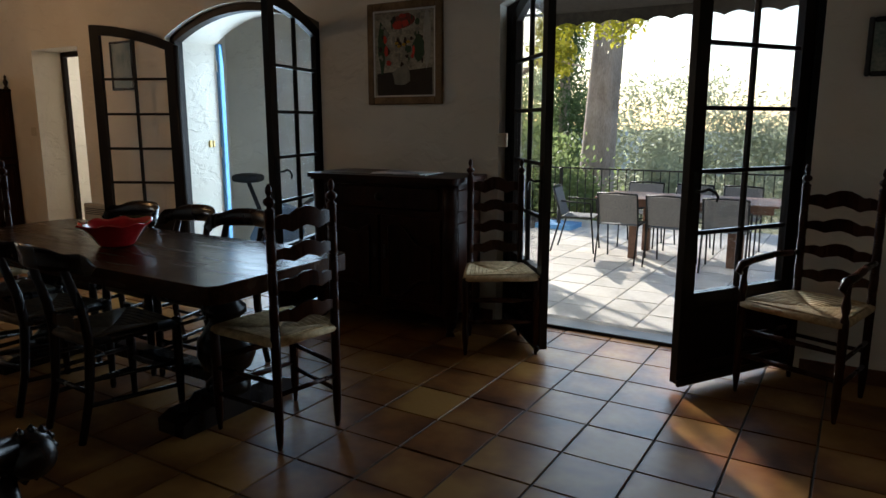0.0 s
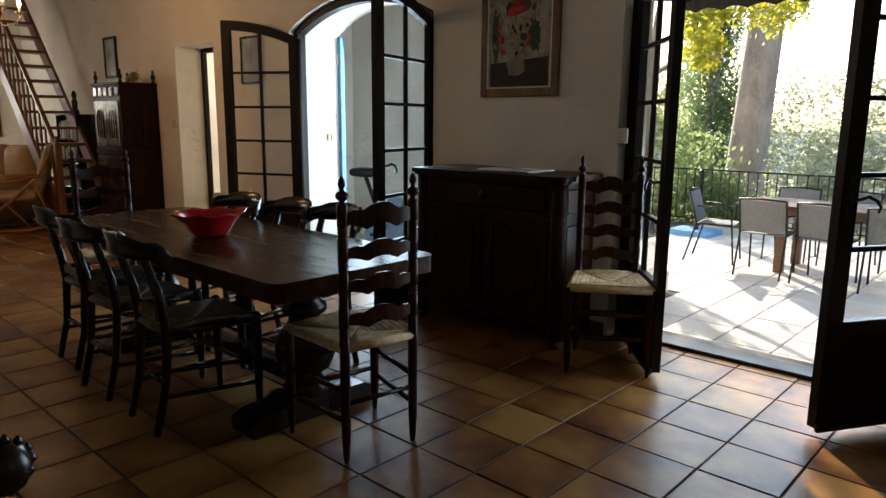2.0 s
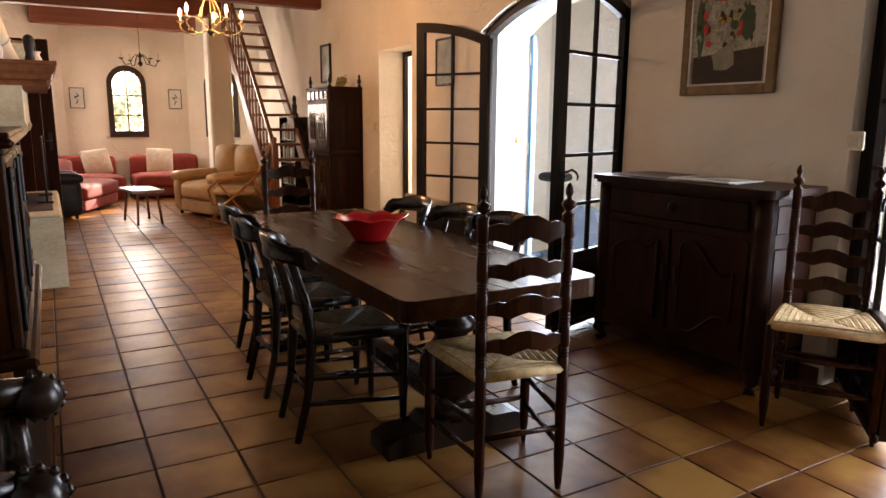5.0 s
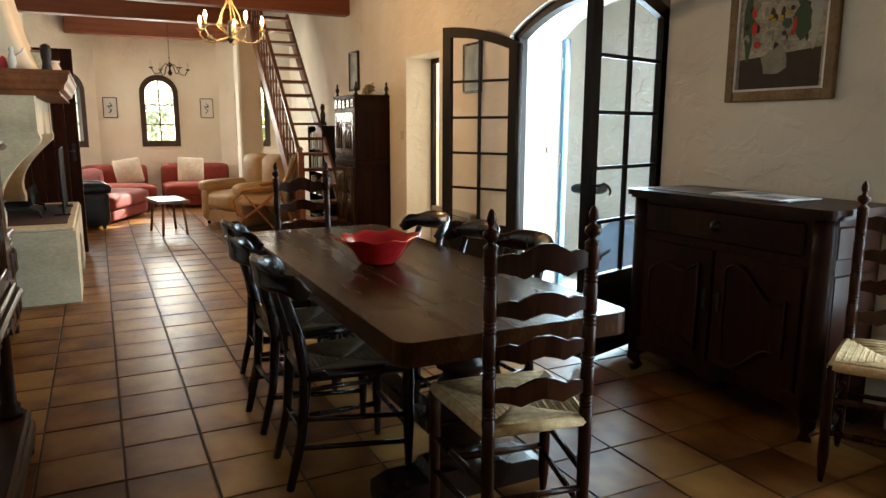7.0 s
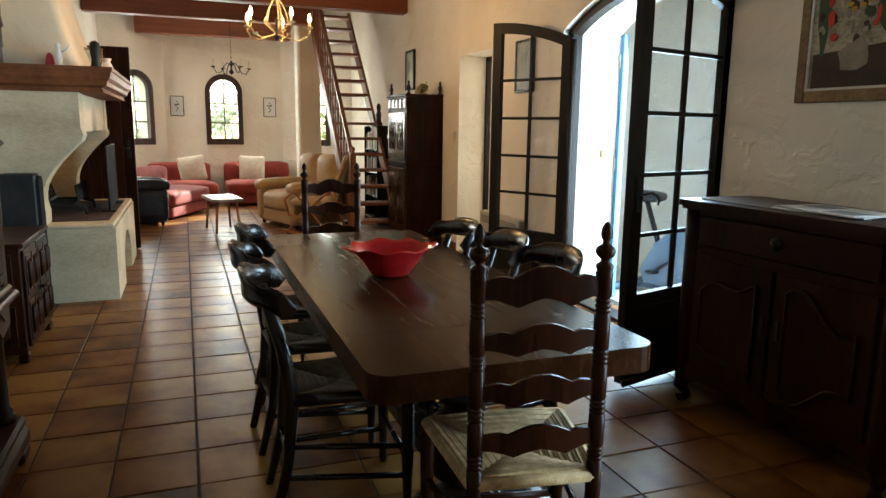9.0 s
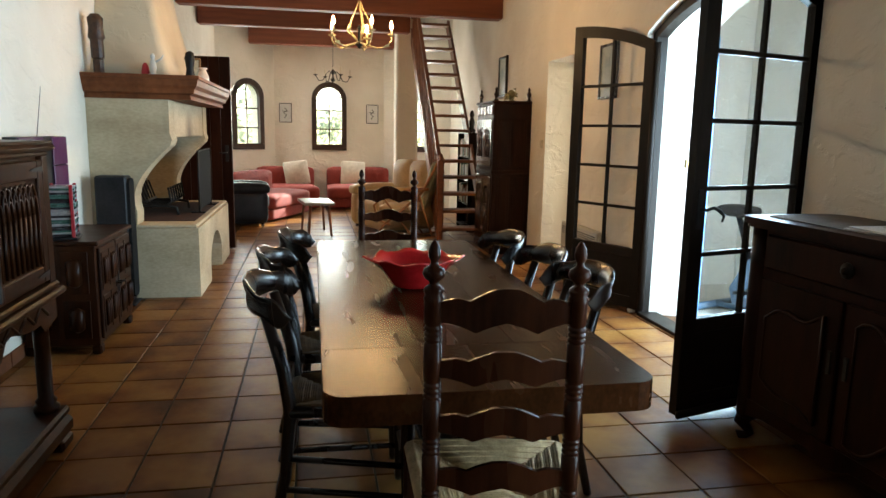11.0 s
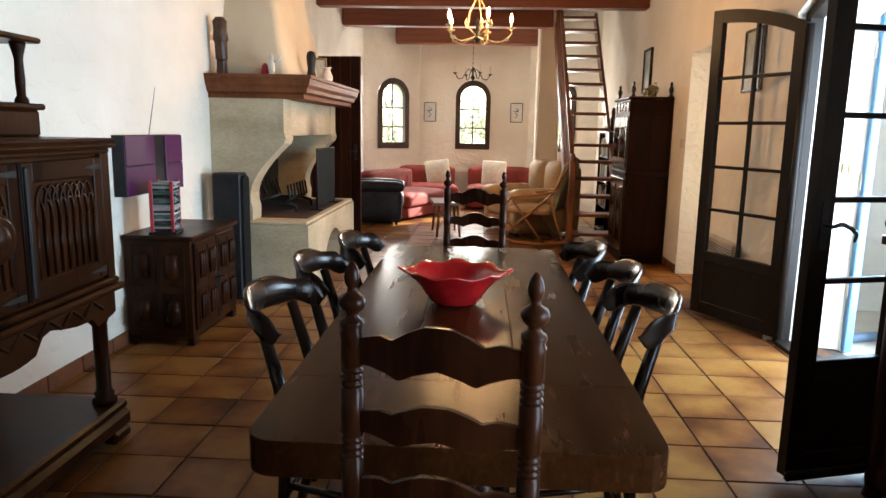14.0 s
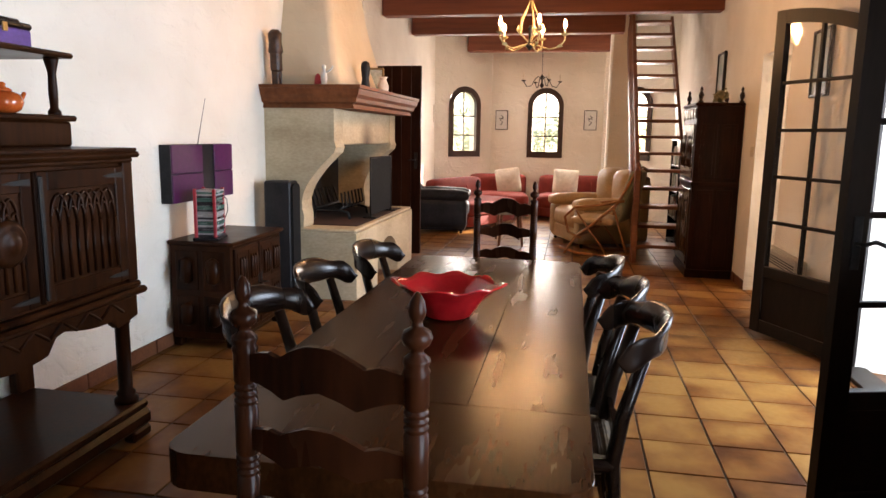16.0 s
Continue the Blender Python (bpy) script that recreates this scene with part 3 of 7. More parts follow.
def post_profile(top):
    """A turned back post: tapered foot, ring turnings, and an acorn finial."""
    p = [(0.010, 0.0), (0.014, 0.03), (0.019, 0.12), (0.020, 0.42)]
    for z in (0.50, 0.625, 0.755, 0.885):
        for k in range(4):
            zz = z + 0.0125 * k
            p += [(0.0205, zz), (0.0172, zz + 0.003), (0.0172, zz + 0.0055), (0.0205, zz + 0.009)]
    s = top - 0.105
    p += [(0.0205, s - 0.03), (0.0225, s - 0.022), (0.019, s - 0.015), (0.0225, s - 0.006), (0.0215, s), (0.011, s + 0.008), (0.011, s + 0.014), (0.021, s + 0.022), (0.0255, s + 0.032), (0.022, s + 0.043),
          (0.010, s + 0.050), (0.008, s + 0.058), (0.0125, s + 0.066), (0.0145, s + 0.076), (0.012, s + 0.090), (0.006, s + 0.101), (0.002, s + 0.105)]
    return p


def slat_outline(half, h):
    """A ladder-back slat with a scalloped top and bottom."""
    up = [(-1, 0.35), (-0.82, 0.5), (-0.66, 0.62), (-0.5, 0.52), (-0.33, 0.78), (-0.15, 0.98), (0, 1.0)]
    lo = [(-1, -0.35), (-0.8, -0.3), (-0.6, -0.42), (-0.42, -0.62), (-0.25, -0.4), (0, -0.22)]
    ups = up + [(-u, v) for u, v in up[-2::-1]]
    los = lo + [(-u, v) for u, v in lo[-2::-1]]
    return [(u * half, v * h) for u, v in ups], [(u * half, v * h) for u, v in los]


def slat(half, z, h, bow, y=0.0):
    ups, los = slat_outline(half, h)
    xs = [-half + 2 * half * k / 28 for k in range(29)]

    def at(pts, x):
        for (a, va), (b2, vb) in zip(pts, pts[1:]):
            if a - 1e-9 <= x <= b2 + 1e-9:
                return va + (vb - va) * (x - a) / (b2 - a)
        return pts[-1][1]
    vs, fs, t = [], [], 0.006
    for x in xs:
        yy = y - bow * (1 - (x / half) ** 2)
        for d in (-t, t):
            vs += [(x, yy + d, z + at(los, x)), (x, yy + d, z + at(ups, x))]
    for k in range(len(xs) - 1):
        o = 4 * k
        fs += [(o, o + 4, o + 5, o + 1), (o + 2, o + 3, o + 7, o + 6), (o, o + 2, o + 6, o + 4), (o + 1, o + 5, o + 7, o + 3)]
    fs += [(0, 1, 3, 2), (4 * len(xs) - 4, 4 * len(xs) - 2, 4 * len(xs) - 1, 4 * len(xs) - 3)]
    return Build().add(vs, fs)


def rush_seat(wf, wb, d, z, thick=0.035):
    """A rush seat woven in four triangles that meet in the middle, cord by cord; front at +y, sagging a little."""
    b = Build()
    cs = [(-wb, 0), (wb, 0), (wf, d), (-wf, d)]
    mid = (0, d * 0.48)
    n = 24
    for i in range(4):
        a, c = cs[i], cs[(i + 1) % 4]
        for k in range(n):
            s = (k + 0.5) / n
            p = (a[0] + (mid[0] - a[0]) * s, a[1] + (mid[1] - a[1]) * s)
            q = (c[0] + (mid[0] - c[0]) * s, c[1] + (mid[1] - c[1]) * s)
            rad = 0.5 * d / n / 2 * 1.75
            zc = z - 0.022 * math.sin(s * math.pi / 2) + 0.0014 * math.sin(k * 2.1 + i)
            pts = []
            for j in range(5):
                w = j / 4
                pts.append((p[0] + (q[0] - p[0]) * w, p[1] + (q[1] - p[1]) * w, zc + 0.006 * math.sin(w * math.pi)))
            b.tube(pts, rad, 5)
    b.slab(cs, z - thick, z - 0.014, "z")
    for a, c in zip(cs, cs[1:] + cs[:1]):
        b.tube([(a[0], a[1], z - 0.015), (c[0], c[1], z - 0.015)], 0.019, 8)
    return b


def ladder_chair(m, label, top=1.115, arms=False, half=0.158, rows=4):
    """A ladder-back chair: back posts at y 0, front at +y."""
    th = thing("ladder_back_chair" if not arms else "ladder_back_armchair", m, label, "chair" if not arms else "armchair", "ladder-back chairs")
    hf, d, sz = half + 0.05, 0.37, 0.465
    if arms:
        hf, d = half + 0.06, 0.42
    for s in (-1, 1):
        part("back_post", Build().lathe(post_profile(top), (s * half, 0, 0), 12), M_CHAIRWOOD, th)
        fp = [(0.009, 0), (0.012, 0.03), (0.019, 0.1), (0.021, 0.3), (0.021, sz - 0.01), (0.016, sz)]
        if arms:
            fp = fp[:-1] + [(0.019, sz + 0.02), (0.013, sz + 0.04), (0.021, sz + 0.08), (0.013, sz + 0.13), (0.016, sz + 0.19), (0.012, sz + 0.2)]
        part("front_leg", Build().lathe(fp, (s * hf, d, 0), 10), M_CHAIRWOOD, th)
        for z in (0.17, 0.29):
            part("side_stretcher", Build().tube([(s * half, 0, z), (s * hf, d, z)], 0.0105, 8), M_CHAIRWOOD, th)
        if arms:
            z = sz + 0.2
            part("armrest", Build().tube([(s * half, 0, z + 0.02), (s * (half + 0.03), d * 0.4, z + 0.025), (s * hf, d * 0.85, z + 0.01), (s * hf, d + 0.03, z), (s * hf, d + 0.055, z - 0.03), (s * hf, d + 0.03, z - 0.045)],
                                         [0.014, 0.017, 0.02, 0.021, 0.017, 0.012], 8), M_CHAIRWOOD, th)
    for z in (0.2, 0.33):
        part("front_stretcher", Build().tube([(-hf, d, z), (0, d, z), (hf, d, z)], [0.0105, 0.015, 0.0105], 8), M_CHAIRWOOD, th)
    part("back_stretcher", Build().tube([(-half, 0, 0.24), (half, 0, 0.24)], 0.0105, 8), M_CHAIRWOOD, th)
    for k in range(rows):
        part("slat", slat(half, 0.57 + 0.128 * k, 0.05 if k < rows - 1 else 0.062, 0.025), M_CHAIRWOOD, th)
    part("seat", rush_seat(hf, half + 0.005, d + 0.005, sz + 0.012), M_RUSH, th, "woven straw-coloured rush seat")["kind"] = "stuff"
    return th


ladder_chair(pose(-1.7185, 2.284, 0, rz=81), "tall dark turned ladder-back chair with rush seat at the table end")
ladder_chair(pose(-4.439, 2.319, 0, rz=-96.3), "tall dark ladder-back chair with rush seat, facing along the table")
ladder_chair(pose(-1.695, 3.99, 0, rz=213), "tall dark ladder-back chair with rush seat against the plaster wall", 1.13)
ladder_chair(pose(0.16, 4.10, 0, rz=158), "dark ladder-back armchair with rush seat beside the terrace door", 1.14, True, 0.18, 4)


def side_chair(m, label):
    """A low chair with a rolled, curved top rail, flat splats and a rush seat; back at y 0, front at +y."""
    th = thing("dining_chair", m, label, "chair", "chairs along the table")
    for s in (-1, 1):
        part("back_leg", Build().tube([(s * 0.14, -0.07, 0.0), (s * 0.14, -0.02, 0.2), (s * 0.145, 0.0, 0.44), (s * 0.145, -0.02, 0.58), (s * 0.135, -0.075, 0.77)], [0.016, 0.019, 0.023, 0.022, 0.018], 8), M_DARK, th)
        part("front_leg", Build().lathe([(0.013, 0), (0.016, 0.02), (0.015, 0.05), (0.021, 0.2), (0.023, 0.38), (0.02, 0.44), (0.022, 0.46), (0.012, 0.468)], (s * 0.195, 0.38, 0), 10), M_DARK, th)
        part("side_stretcher", Build().tube([(s * 0.14, -0.03, 0.16), (s * 0.195, 0.38, 0.14)], 0.011, 8), M_DARK, th)
        part("side_stretcher", Build().tube([(s * 0.14, -0.015, 0.27), (s * 0.195, 0.38, 0.25)], 0.011, 8), M_DARK, th)
        part("seat_rail", Build().tube([(s * 0.15, 0, 0.435), (s * 0.195, 0.38, 0.44)], 0.02, 8), M_DARK, th)
    part("front_stretcher", Build().tube([(-0.195, 0.38, 0.2), (0.195, 0.38, 0.2)], 0.011, 8), M_DARK, th)
    part("back_stretcher", Build().tube([(-0.14, -0.02, 0.22), (0.14, -0.02, 0.22)], 0.011, 8), M_DARK, th)
    # the broad top rail: a deep crescent, hollowed towards the sitter, its ends drooping in round lobes past the posts
    vs, fs, n, ring = [], [], 26, 12
    for k in range(n + 1):
        u = -1 + 2 * k / n
        x = 0.225 * math.sin(u * math.pi / 2)
        y = -0.135 + 0.15 * abs(u) ** 1.8
        end = math.sqrt(max(0.0, 1 - max(0.0, (abs(u) - 0.82) / 0.18) ** 2))
        z = 0.815 - 0.045 * abs(u) ** 2.2
        hgt = (0.050 - 0.014 * math.exp(-((abs(u) - 0.62) / 0.16) ** 2)) * max(end, 0.12)
        for j in range(ring):
            a = 2 * math.pi * j / ring
            lean = -0.020 * math.sin(a) if math.sin(a) > 0 else 0.006 * math.sin(a)
            vs.append((x, y + 0.014 * max(end, 0.2) * math.cos(a) + lean, z + hgt * math.sin(a)))
    for k in range(n):
        for j in range(ring):
            fs.append((k * ring + j, k * ring + (j + 1) % ring, (k + 1) * ring + (j + 1) % ring, (k + 1) * ring + j))
    fs += [tuple(range(ring)), tuple(n * ring + j for j in range(ring))[::-1]]
    part("top_rail", Build().add(vs, fs, True), M_DARK, th)
    part("lower_rail", Build().slab([(-0.135, 0.485), (-0.08, 0.478), (0, 0.49), (0.08, 0.478), (0.135, 0.485), (0.135, 0.535), (0.05, 0.53), (0, 0.545), (-0.05, 0.53), (-0.135, 0.535)], -0.018, -0.002), M_DARK, th)
    part("seat", rush_seat(0.19, 0.145, 0.375, 0.452), M_RUSHDARK, th, "worn brown rush seat")["kind"] = "stuff"
    return th


M_RUSHDARK = surface("brown_rush", (0.05, 0.03, 0.014), (0.17, 0.11, 0.05), 0.7, 30, 0.5, 0.003)
first = side_chair(pose(-2.63, 1.80, 0, rz=-3), "low black-brown chair with rolled back rail and rush seat")
for x, y, a in ((-3.16, 1.80, 2), (-3.69, 1.86, -2)):
    copy_thing(first, pose(x, y, 0, rz=a))
for x, y, a in ((-2.72, 2.81, 182), (-3.13, 2.79, 178), (-3.58, 2.74, 181)):
    copy_thing(first, pose(x, y, 0, rz=a))

# red bowl with a fluted rim
vs, fs, seg = [], [], 72
prof = [(0.0, 0.004), (0.078, 0.004), (0.088, 0.012), (0.122, 0.065), (0.148, 0.098), (0.166, 0.113), (0.172, 0.119), (0.166, 0.122), (0.145, 0.108), (0.115, 0.07), (0.08, 0.02), (0.0, 0.014)]
for i, (r, z) in enumerate(prof):
    for k in range(seg):
        a = 2 * math.pi * k / seg
        f = min(1.0, max(0, (z - 0.075) / 0.04))
        rr = r * (1 + 0.024 * f * math.cos(8 * a)) + 0.03 * f * math.exp(-30 * (1 - abs(math.sin(a))))
        vs.append((rr * math.cos(a), rr * math.sin(a), z + 0.006 * f * math.cos(8 * a)))
for i in range(len(prof) - 1):
    for k in range(seg):
        fs.append((i * seg + k, i * seg + (k + 1) % seg, (i + 1) * seg + (k + 1) % seg, (i + 1) * seg + k))
bowl = tagged(part("bowl", Build().add(vs, fs, True), M_RED), "glossy red ceramic bowl with a fluted rim on the table", "bowl")
bowl.matrix_world = pose(-2.96, 2.265, TZ)

# ---- sideboard, cabinets and fireplace ----
M_BRASS = surface("aged_brass", (0.30, 0.20, 0.07), (0.55, 0.40, 0.16), 0.3, 12, 0.1, metal=1.0)


def curve_panel(x0, x1, z0, z1, dip, n=12):
    """A door panel's outline with an S-shaped top and bottom, swinging up towards the middle of the piece when dip is positive."""
    top = [(x0 + (x1 - x0) * k / n, z1 + dip * math.sin(math.pi * (k / n - 0.5)) * 0.5 + 0.4 * abs(dip) * math.sin(2 * math.pi * k / n)) for k in range(n + 1)]
    bot = [(x0 + (x1 - x0) * k / n, z0 - 0.5 * dip * math.sin(math.pi * (k / n - 0.5)) - 0.3 * abs(dip) * math.sin(2 * math.pi * k / n)) for k in range(n + 1)]
    return bot + top[::-1]


def ring_mould(outline, y, width, depth):
    """A raised moulding along a closed outline on the plane y."""
    b = Build()
    b.tube([(u, y, v) for u, v in outline], width, 6, None, True)
    return b


def sideboard(m):
    """Front at local -y, width 1.17, depth 0.48, height 1.01."""
    th = thing("sideboard", m, "dark walnut country sideboard with two carved doors and long drawer", "sideboard")
    W, D, Hh = 0.555, 0.44, 1.0
    part("body", Build().box(-W + 0.03, 0.02, 0.13, W - 0.03, D, Hh - 0.03, 0.004), M_WALNUT, th)
    for s in (-1, 1):
        part("corner_post", Build().lathe([(0.045, 0.1), (0.05, 0.12), (0.05, 0.76), (0.047, 0.77), (0.05, 0.78), (0.05, Hh - 0.03)], (s * (W - 0.045), 0.045, 0), 20), M_WALNUT, th)
        part("foot", Build().tube([(s * (W - 0.05), 0.05, 0.14), (s * (W - 0.03), 0.03, 0.07), (s * (W - 0.055), 0.055, 0.025), (s * (W - 0.03), 0.02, 0.0)], [0.045, 0.035, 0.022, 0.03], 10), M_WALNUT, th)
        part("back_foot", Build().box(s * (W - 0.09), D - 0.06, 0, s * (W - 0.03), D, 0.135, 0.006), M_WALNUT, th)
        part("side_panel", Build().box(s * (W - 0.031), 0.1, 0.2, s * (W - 0.018), D - 0.05, 0.72, 0.006).box(s * (W - 0.031), 0.1, 0.79, s * (W - 0.018), D - 0.05, 0.93, 0.006), M_WALNUT, th)
        door = part("door", Build().box(s * 0.012, 0.004, 0.2, s * (W - 0.1), 0.024, 0.755, 0.004), M_WALNUT, th)
        x0, x1 = (0.08, W - 0.16) if s > 0 else (-W + 0.16, -0.08)
        o = curve_panel(x0, x1, 0.29, 0.64, -0.09 * s)
        part("panel", Build().slab(o, -0.006, 0.006), M_WALNUT, door)
        part("moulding", ring_mould(o, -0.004, 0.008, 0.01), M_WALNUT, door)
        part("keyhole_plate", Build().box(s * 0.03, -0.002, 0.47, s * 0.05, 0.006, 0.56, 0.002), M_IRON, door, "dark iron keyhole plate")
    part("drawer", Build().box(-W + 0.11, 0.0, 0.80, W - 0.11, 0.026, 0.945, 0.008), M_WALNUT, th)
    part("drawer_knob", Build().lathe([(0.032, 0), (0.03, 0.006), (0.012, 0.01), (0.014, 0.02), (0.006, 0.024)], (0, 0, 0), 14, pose(0, 0.0, 0.875, 90, 0, 0)), M_IRON, th, "round dark drawer pull")
    n = 24
    apron = [(-W + 0.08, 0.2)] + [(-W + 0.08 + (2 * W - 0.16) * k / n, 0.15 - 0.035 * math.cos(4 * math.pi * k / n) * (1 - 0.3 * math.cos(2 * math.pi * k / n))) for k in range(n + 1)] + [(W - 0.08, 0.2)]
    part("apron", Build().slab(apron[::-1], 0.006, 0.028), M_WALNUT, th)
    part("top", Build().slab(rounded(-W - 0.015, -0.025, W + 0.015, D + 0.005, 0.05), Hh - 0.032, Hh - 0.016, "z").slab(rounded(-W - 0.03, -0.04, W + 0.03, D + 0.01, 0.055), Hh - 0.0165, Hh + 0.012, "z"), M_WALNUT, th)
    return th


sideboard(pose(-2.44, 3.775, 0, rz=2))


def arch_row(b, x0, x1, z0, z1, y, n, r=0.007):
    """Carved gothic tracery: reeds under interlacing pointed arches."""
    w = (x1 - x0) / n
    spring = z0 + (z1 - z0) * 0.62
    for k in range(n + 1):
        b.tube([(x0 + k * w, y, z0), (x0 + k * w, y, spring)], r, 6)
    for k in range(n + 1):
        for span in (1, 2):
            if k + span <= n:
                a, c = x0 + k * w, x0 + (k + span) * w
                h = (z1 - spring) * (0.55 if span == 1 else 0.95)
                mid = (a + c) / 2
                left = [(a + (mid - a) * (1 - math.cos(q * math.pi / 2)), y, spring + h * math.sin(q * math.pi / 2)) for q in (0, 0.25, 0.5, 0.75, 1)]
                right = [(2 * mid - p[0], y, p[2]) for p in left]
                b.tube(left, r * 0.85, 5).tube(right, r * 0.85, 5)
    return b


def credenza(m):
    """A gothic dressoir: front at local +y, its length along x; plinth, turned columns, carved cupboard and a raised tier."""
    th = thing("credenza", m, "carved brown oak gothic credenza on turned columns with upper shelf", "cabinet")
    L, D = 0.68, 0.60
    part("plinth", Build().box(-L - 0.01, -0.0, 0.05, L + 0.01, D + 0.04, 0.13, 0.02).box(-L, 0.0, 0.13, L, D + 0.03, 0.17, 0.012), M_CARVED, th)
    for s in (-1, 1):
        part("foot", Build().box(s * (L - 0.12), D - 0.03, 0.0, s * (L + 0.005), D + 0.035, 0.052, 0.012), M_CARVED, th)
        part("back_foot", Build().box(s * (L - 0.12), 0.0, 0.0, s * (L + 0.005), 0.08, 0.052, 0.012), M_CARVED, th)
        part("column", Build().lathe([(0.05, 0.168), (0.05, 0.19), (0.036, 0.2), (0.042, 0.215), (0.03, 0.23), (0.03, 0.52), (0.036, 0.53), (0.03, 0.54), (0.044, 0.565), (0.05, 0.58)], (s * (L - 0.06), D - 0.04, 0), 14), M_CARVED, th)
        part("back_board", Build().box(s * (L - 0.1), 0.0, 0.168, s * L, 0.05, 0.59, 0.006), M_CARVED, th)
    part("middle_post", Build().box(-0.04, 0.02, 0.168, 0.04, 0.1, 0.52, 0.006).box(-0.055, 0.01, 0.50, 0.055, 0.115, 0.545, 0.01), M_CARVED, th)
    n = 30
    edge = [(-L + 0.02, 0.66)] + [(-L + 0.02 + (2 * L - 0.04) * k / n, 0.56 - 0.035 * abs(math.sin(3 * math.pi * k / n)) + 0.045 * (abs((k / n * 2) % 1 - 0.5) < 0.3)) for k in range(n + 1)] + [(L - 0.02, 0.66)]
    part("apron", Build().slab(edge[::-1], D - 0.02, D + 0.012), M_CARVED, th)
    b = Build()
    for k in range(8):
        x = -L + 0.12 + k * (2 * L - 0.24) / 8
        w = (2 * L - 0.24) / 8
        b.tube([(x, D + 0.014, 0.595), (x + w / 2, D + 0.014, 0.645), (x + w, D + 0.014, 0.595)], 0.007, 6)
    part("apron_carving", b, M_CARVED, th)["kind"] = "stuff"
    part("waist_moulding", Build().box(-L - 0.02, -0.0, 0.655, L + 0.02, D + 0.045, 0.685, 0.01).box(-L - 0.005, 0, 0.685, L + 0.005, D + 0.025, 0.71, 0.008), M_CARVED, th)
    part("cupboard", Build().box(-L + 0.005, 0.0, 0.709, L - 0.005, D - 0.01, 1.22, 0.004), M_CARVED, th)
    for s in (-1, 1):
        part("stile", Build().box(s * (L - 0.06), D - 0.012, 0.71, s * L, D + 0.012, 1.22, 0.004), M_CARVED, th)
    for x0, x1, coat_of_arms in ((-L + 0.065, -0.14, False), (-0.115, 0.115, True), (0.14, L - 0.065, False)):
        door = part("door", Build().box(x0, D - 0.012, 0.725, x1, D + 0.004, 1.205, 0.003), M_CARVED, th)
        for xa, xb in ((x0, x0 + 0.05), (x1 - 0.05, x1)):
            part("door_stile", Build().box(xa, D + 0.003, 0.725, xb, D + 0.014, 1.205, 0.004), M_CARVED, door)
        for za, zb in ((0.725, 0.79), (1.135, 1.205)):
            part("door_rail", Build().box(x0 + 0.05, D + 0.003, za, x1 - 0.05, D + 0.0135, zb, 0.004), M_CARVED, door)
        part("tracery", arch_row(Build(), x0 + 0.06, x1 - 0.06, 0.80, 1.125, D + 0.008, 3 if coat_of_arms else 8), M_CARVED, door)["kind"] = "stuff"
        if coat_of_arms:
            part("boss", Build().lathe([(0.085, 0), (0.08, 0.012), (0.06, 0.022), (0.05, 0.018), (0.03, 0.03), (0.004, 0.034)], (0, 0, 0), 18, pose(0, D + 0.004, 0.97, -90, 0, 0)), M_CARVED, door)
        for z in (0.757, 1.17):
            part("strap_hinge", Build().slab([(x0 + 0.01, z - 0.012), (x0 + 0.1, z - 0.006), (x0 + 0.13, z), (x0 + 0.1, z + 0.006), (x0 + 0.01, z + 0.012)], D + 0.014, D + 0.018), M_IRON, door)
        part("lock_bar", Build().box(x1 - 0.018, D + 0.014, 0.74, x1 + 0.002, D + 0.026, 1.19, 0.004), M_IRON, door)
    part("cornice", Build().box(-L - 0.005, -0.0, 1.22, L + 0.005, D + 0.015, 1.24, 0.006).box(-L - 0.025, 0, 1.24, L + 0.025, D + 0.04, 1.265, 0.01).box(-L - 0.015, 0, 1.265, L + 0.015, D + 0.03, 1.28, 0.004), M_CARVED, th)
    part("tier_base", Build().box(-L + 0.0, 0, 1.28, L, 0.34, 1.385, 0.01).box(-L - 0.012, 0, 1.385, L + 0.012, 0.36, 1.41, 0.008), M_CARVED, th)
    part("tier_back", Build().box(-L + 0.04, 0.0, 1.41, L - 0.04, 0.02, 1.64, 0.003), M_CARVED, th)
    for s in (-1, 1):
        part("tier_column", Build().lathe([(0.026, 1.408), (0.026, 1.425), (0.016, 1.44), (0.019, 1.50), (0.016, 1.58), (0.02, 1.60), (0.028, 1.63), (0.03, 1.645)], (s * (L - 0.05), 0.30, 0), 12), M_CARVED, th)
    part("tier_top", Build().box(-L - 0.015, 0, 1.645, L + 0.015, 0.36, 1.668, 0.008), M_CARVED, th)
    return th


credenza(pose(-2.655, SOUTH + 0.015, 0))


def linenfold(b, x0, x1, z0, z1, y, out):
    """A carved panel with four folded ribs."""
    b.box(x0, y, z0, x1, y + out * 0.006, z1, 0.003)
    n = 3
    w = (x1 - x0 - 0.03) / n
    for k in range(n):
        a = x0 + 0.015 + k * w + w / 2
        b.tube([(a, y + out * 0.006, z0 + 0.03), (a, y + out * 0.012, z0 + 0.05), (a, y + out * 0.012, z1 - 0.05), (a, y + out * 0.006, z1 - 0.03)], [0.004, w * 0.36, w * 0.36, 0.004], 6)
    return b


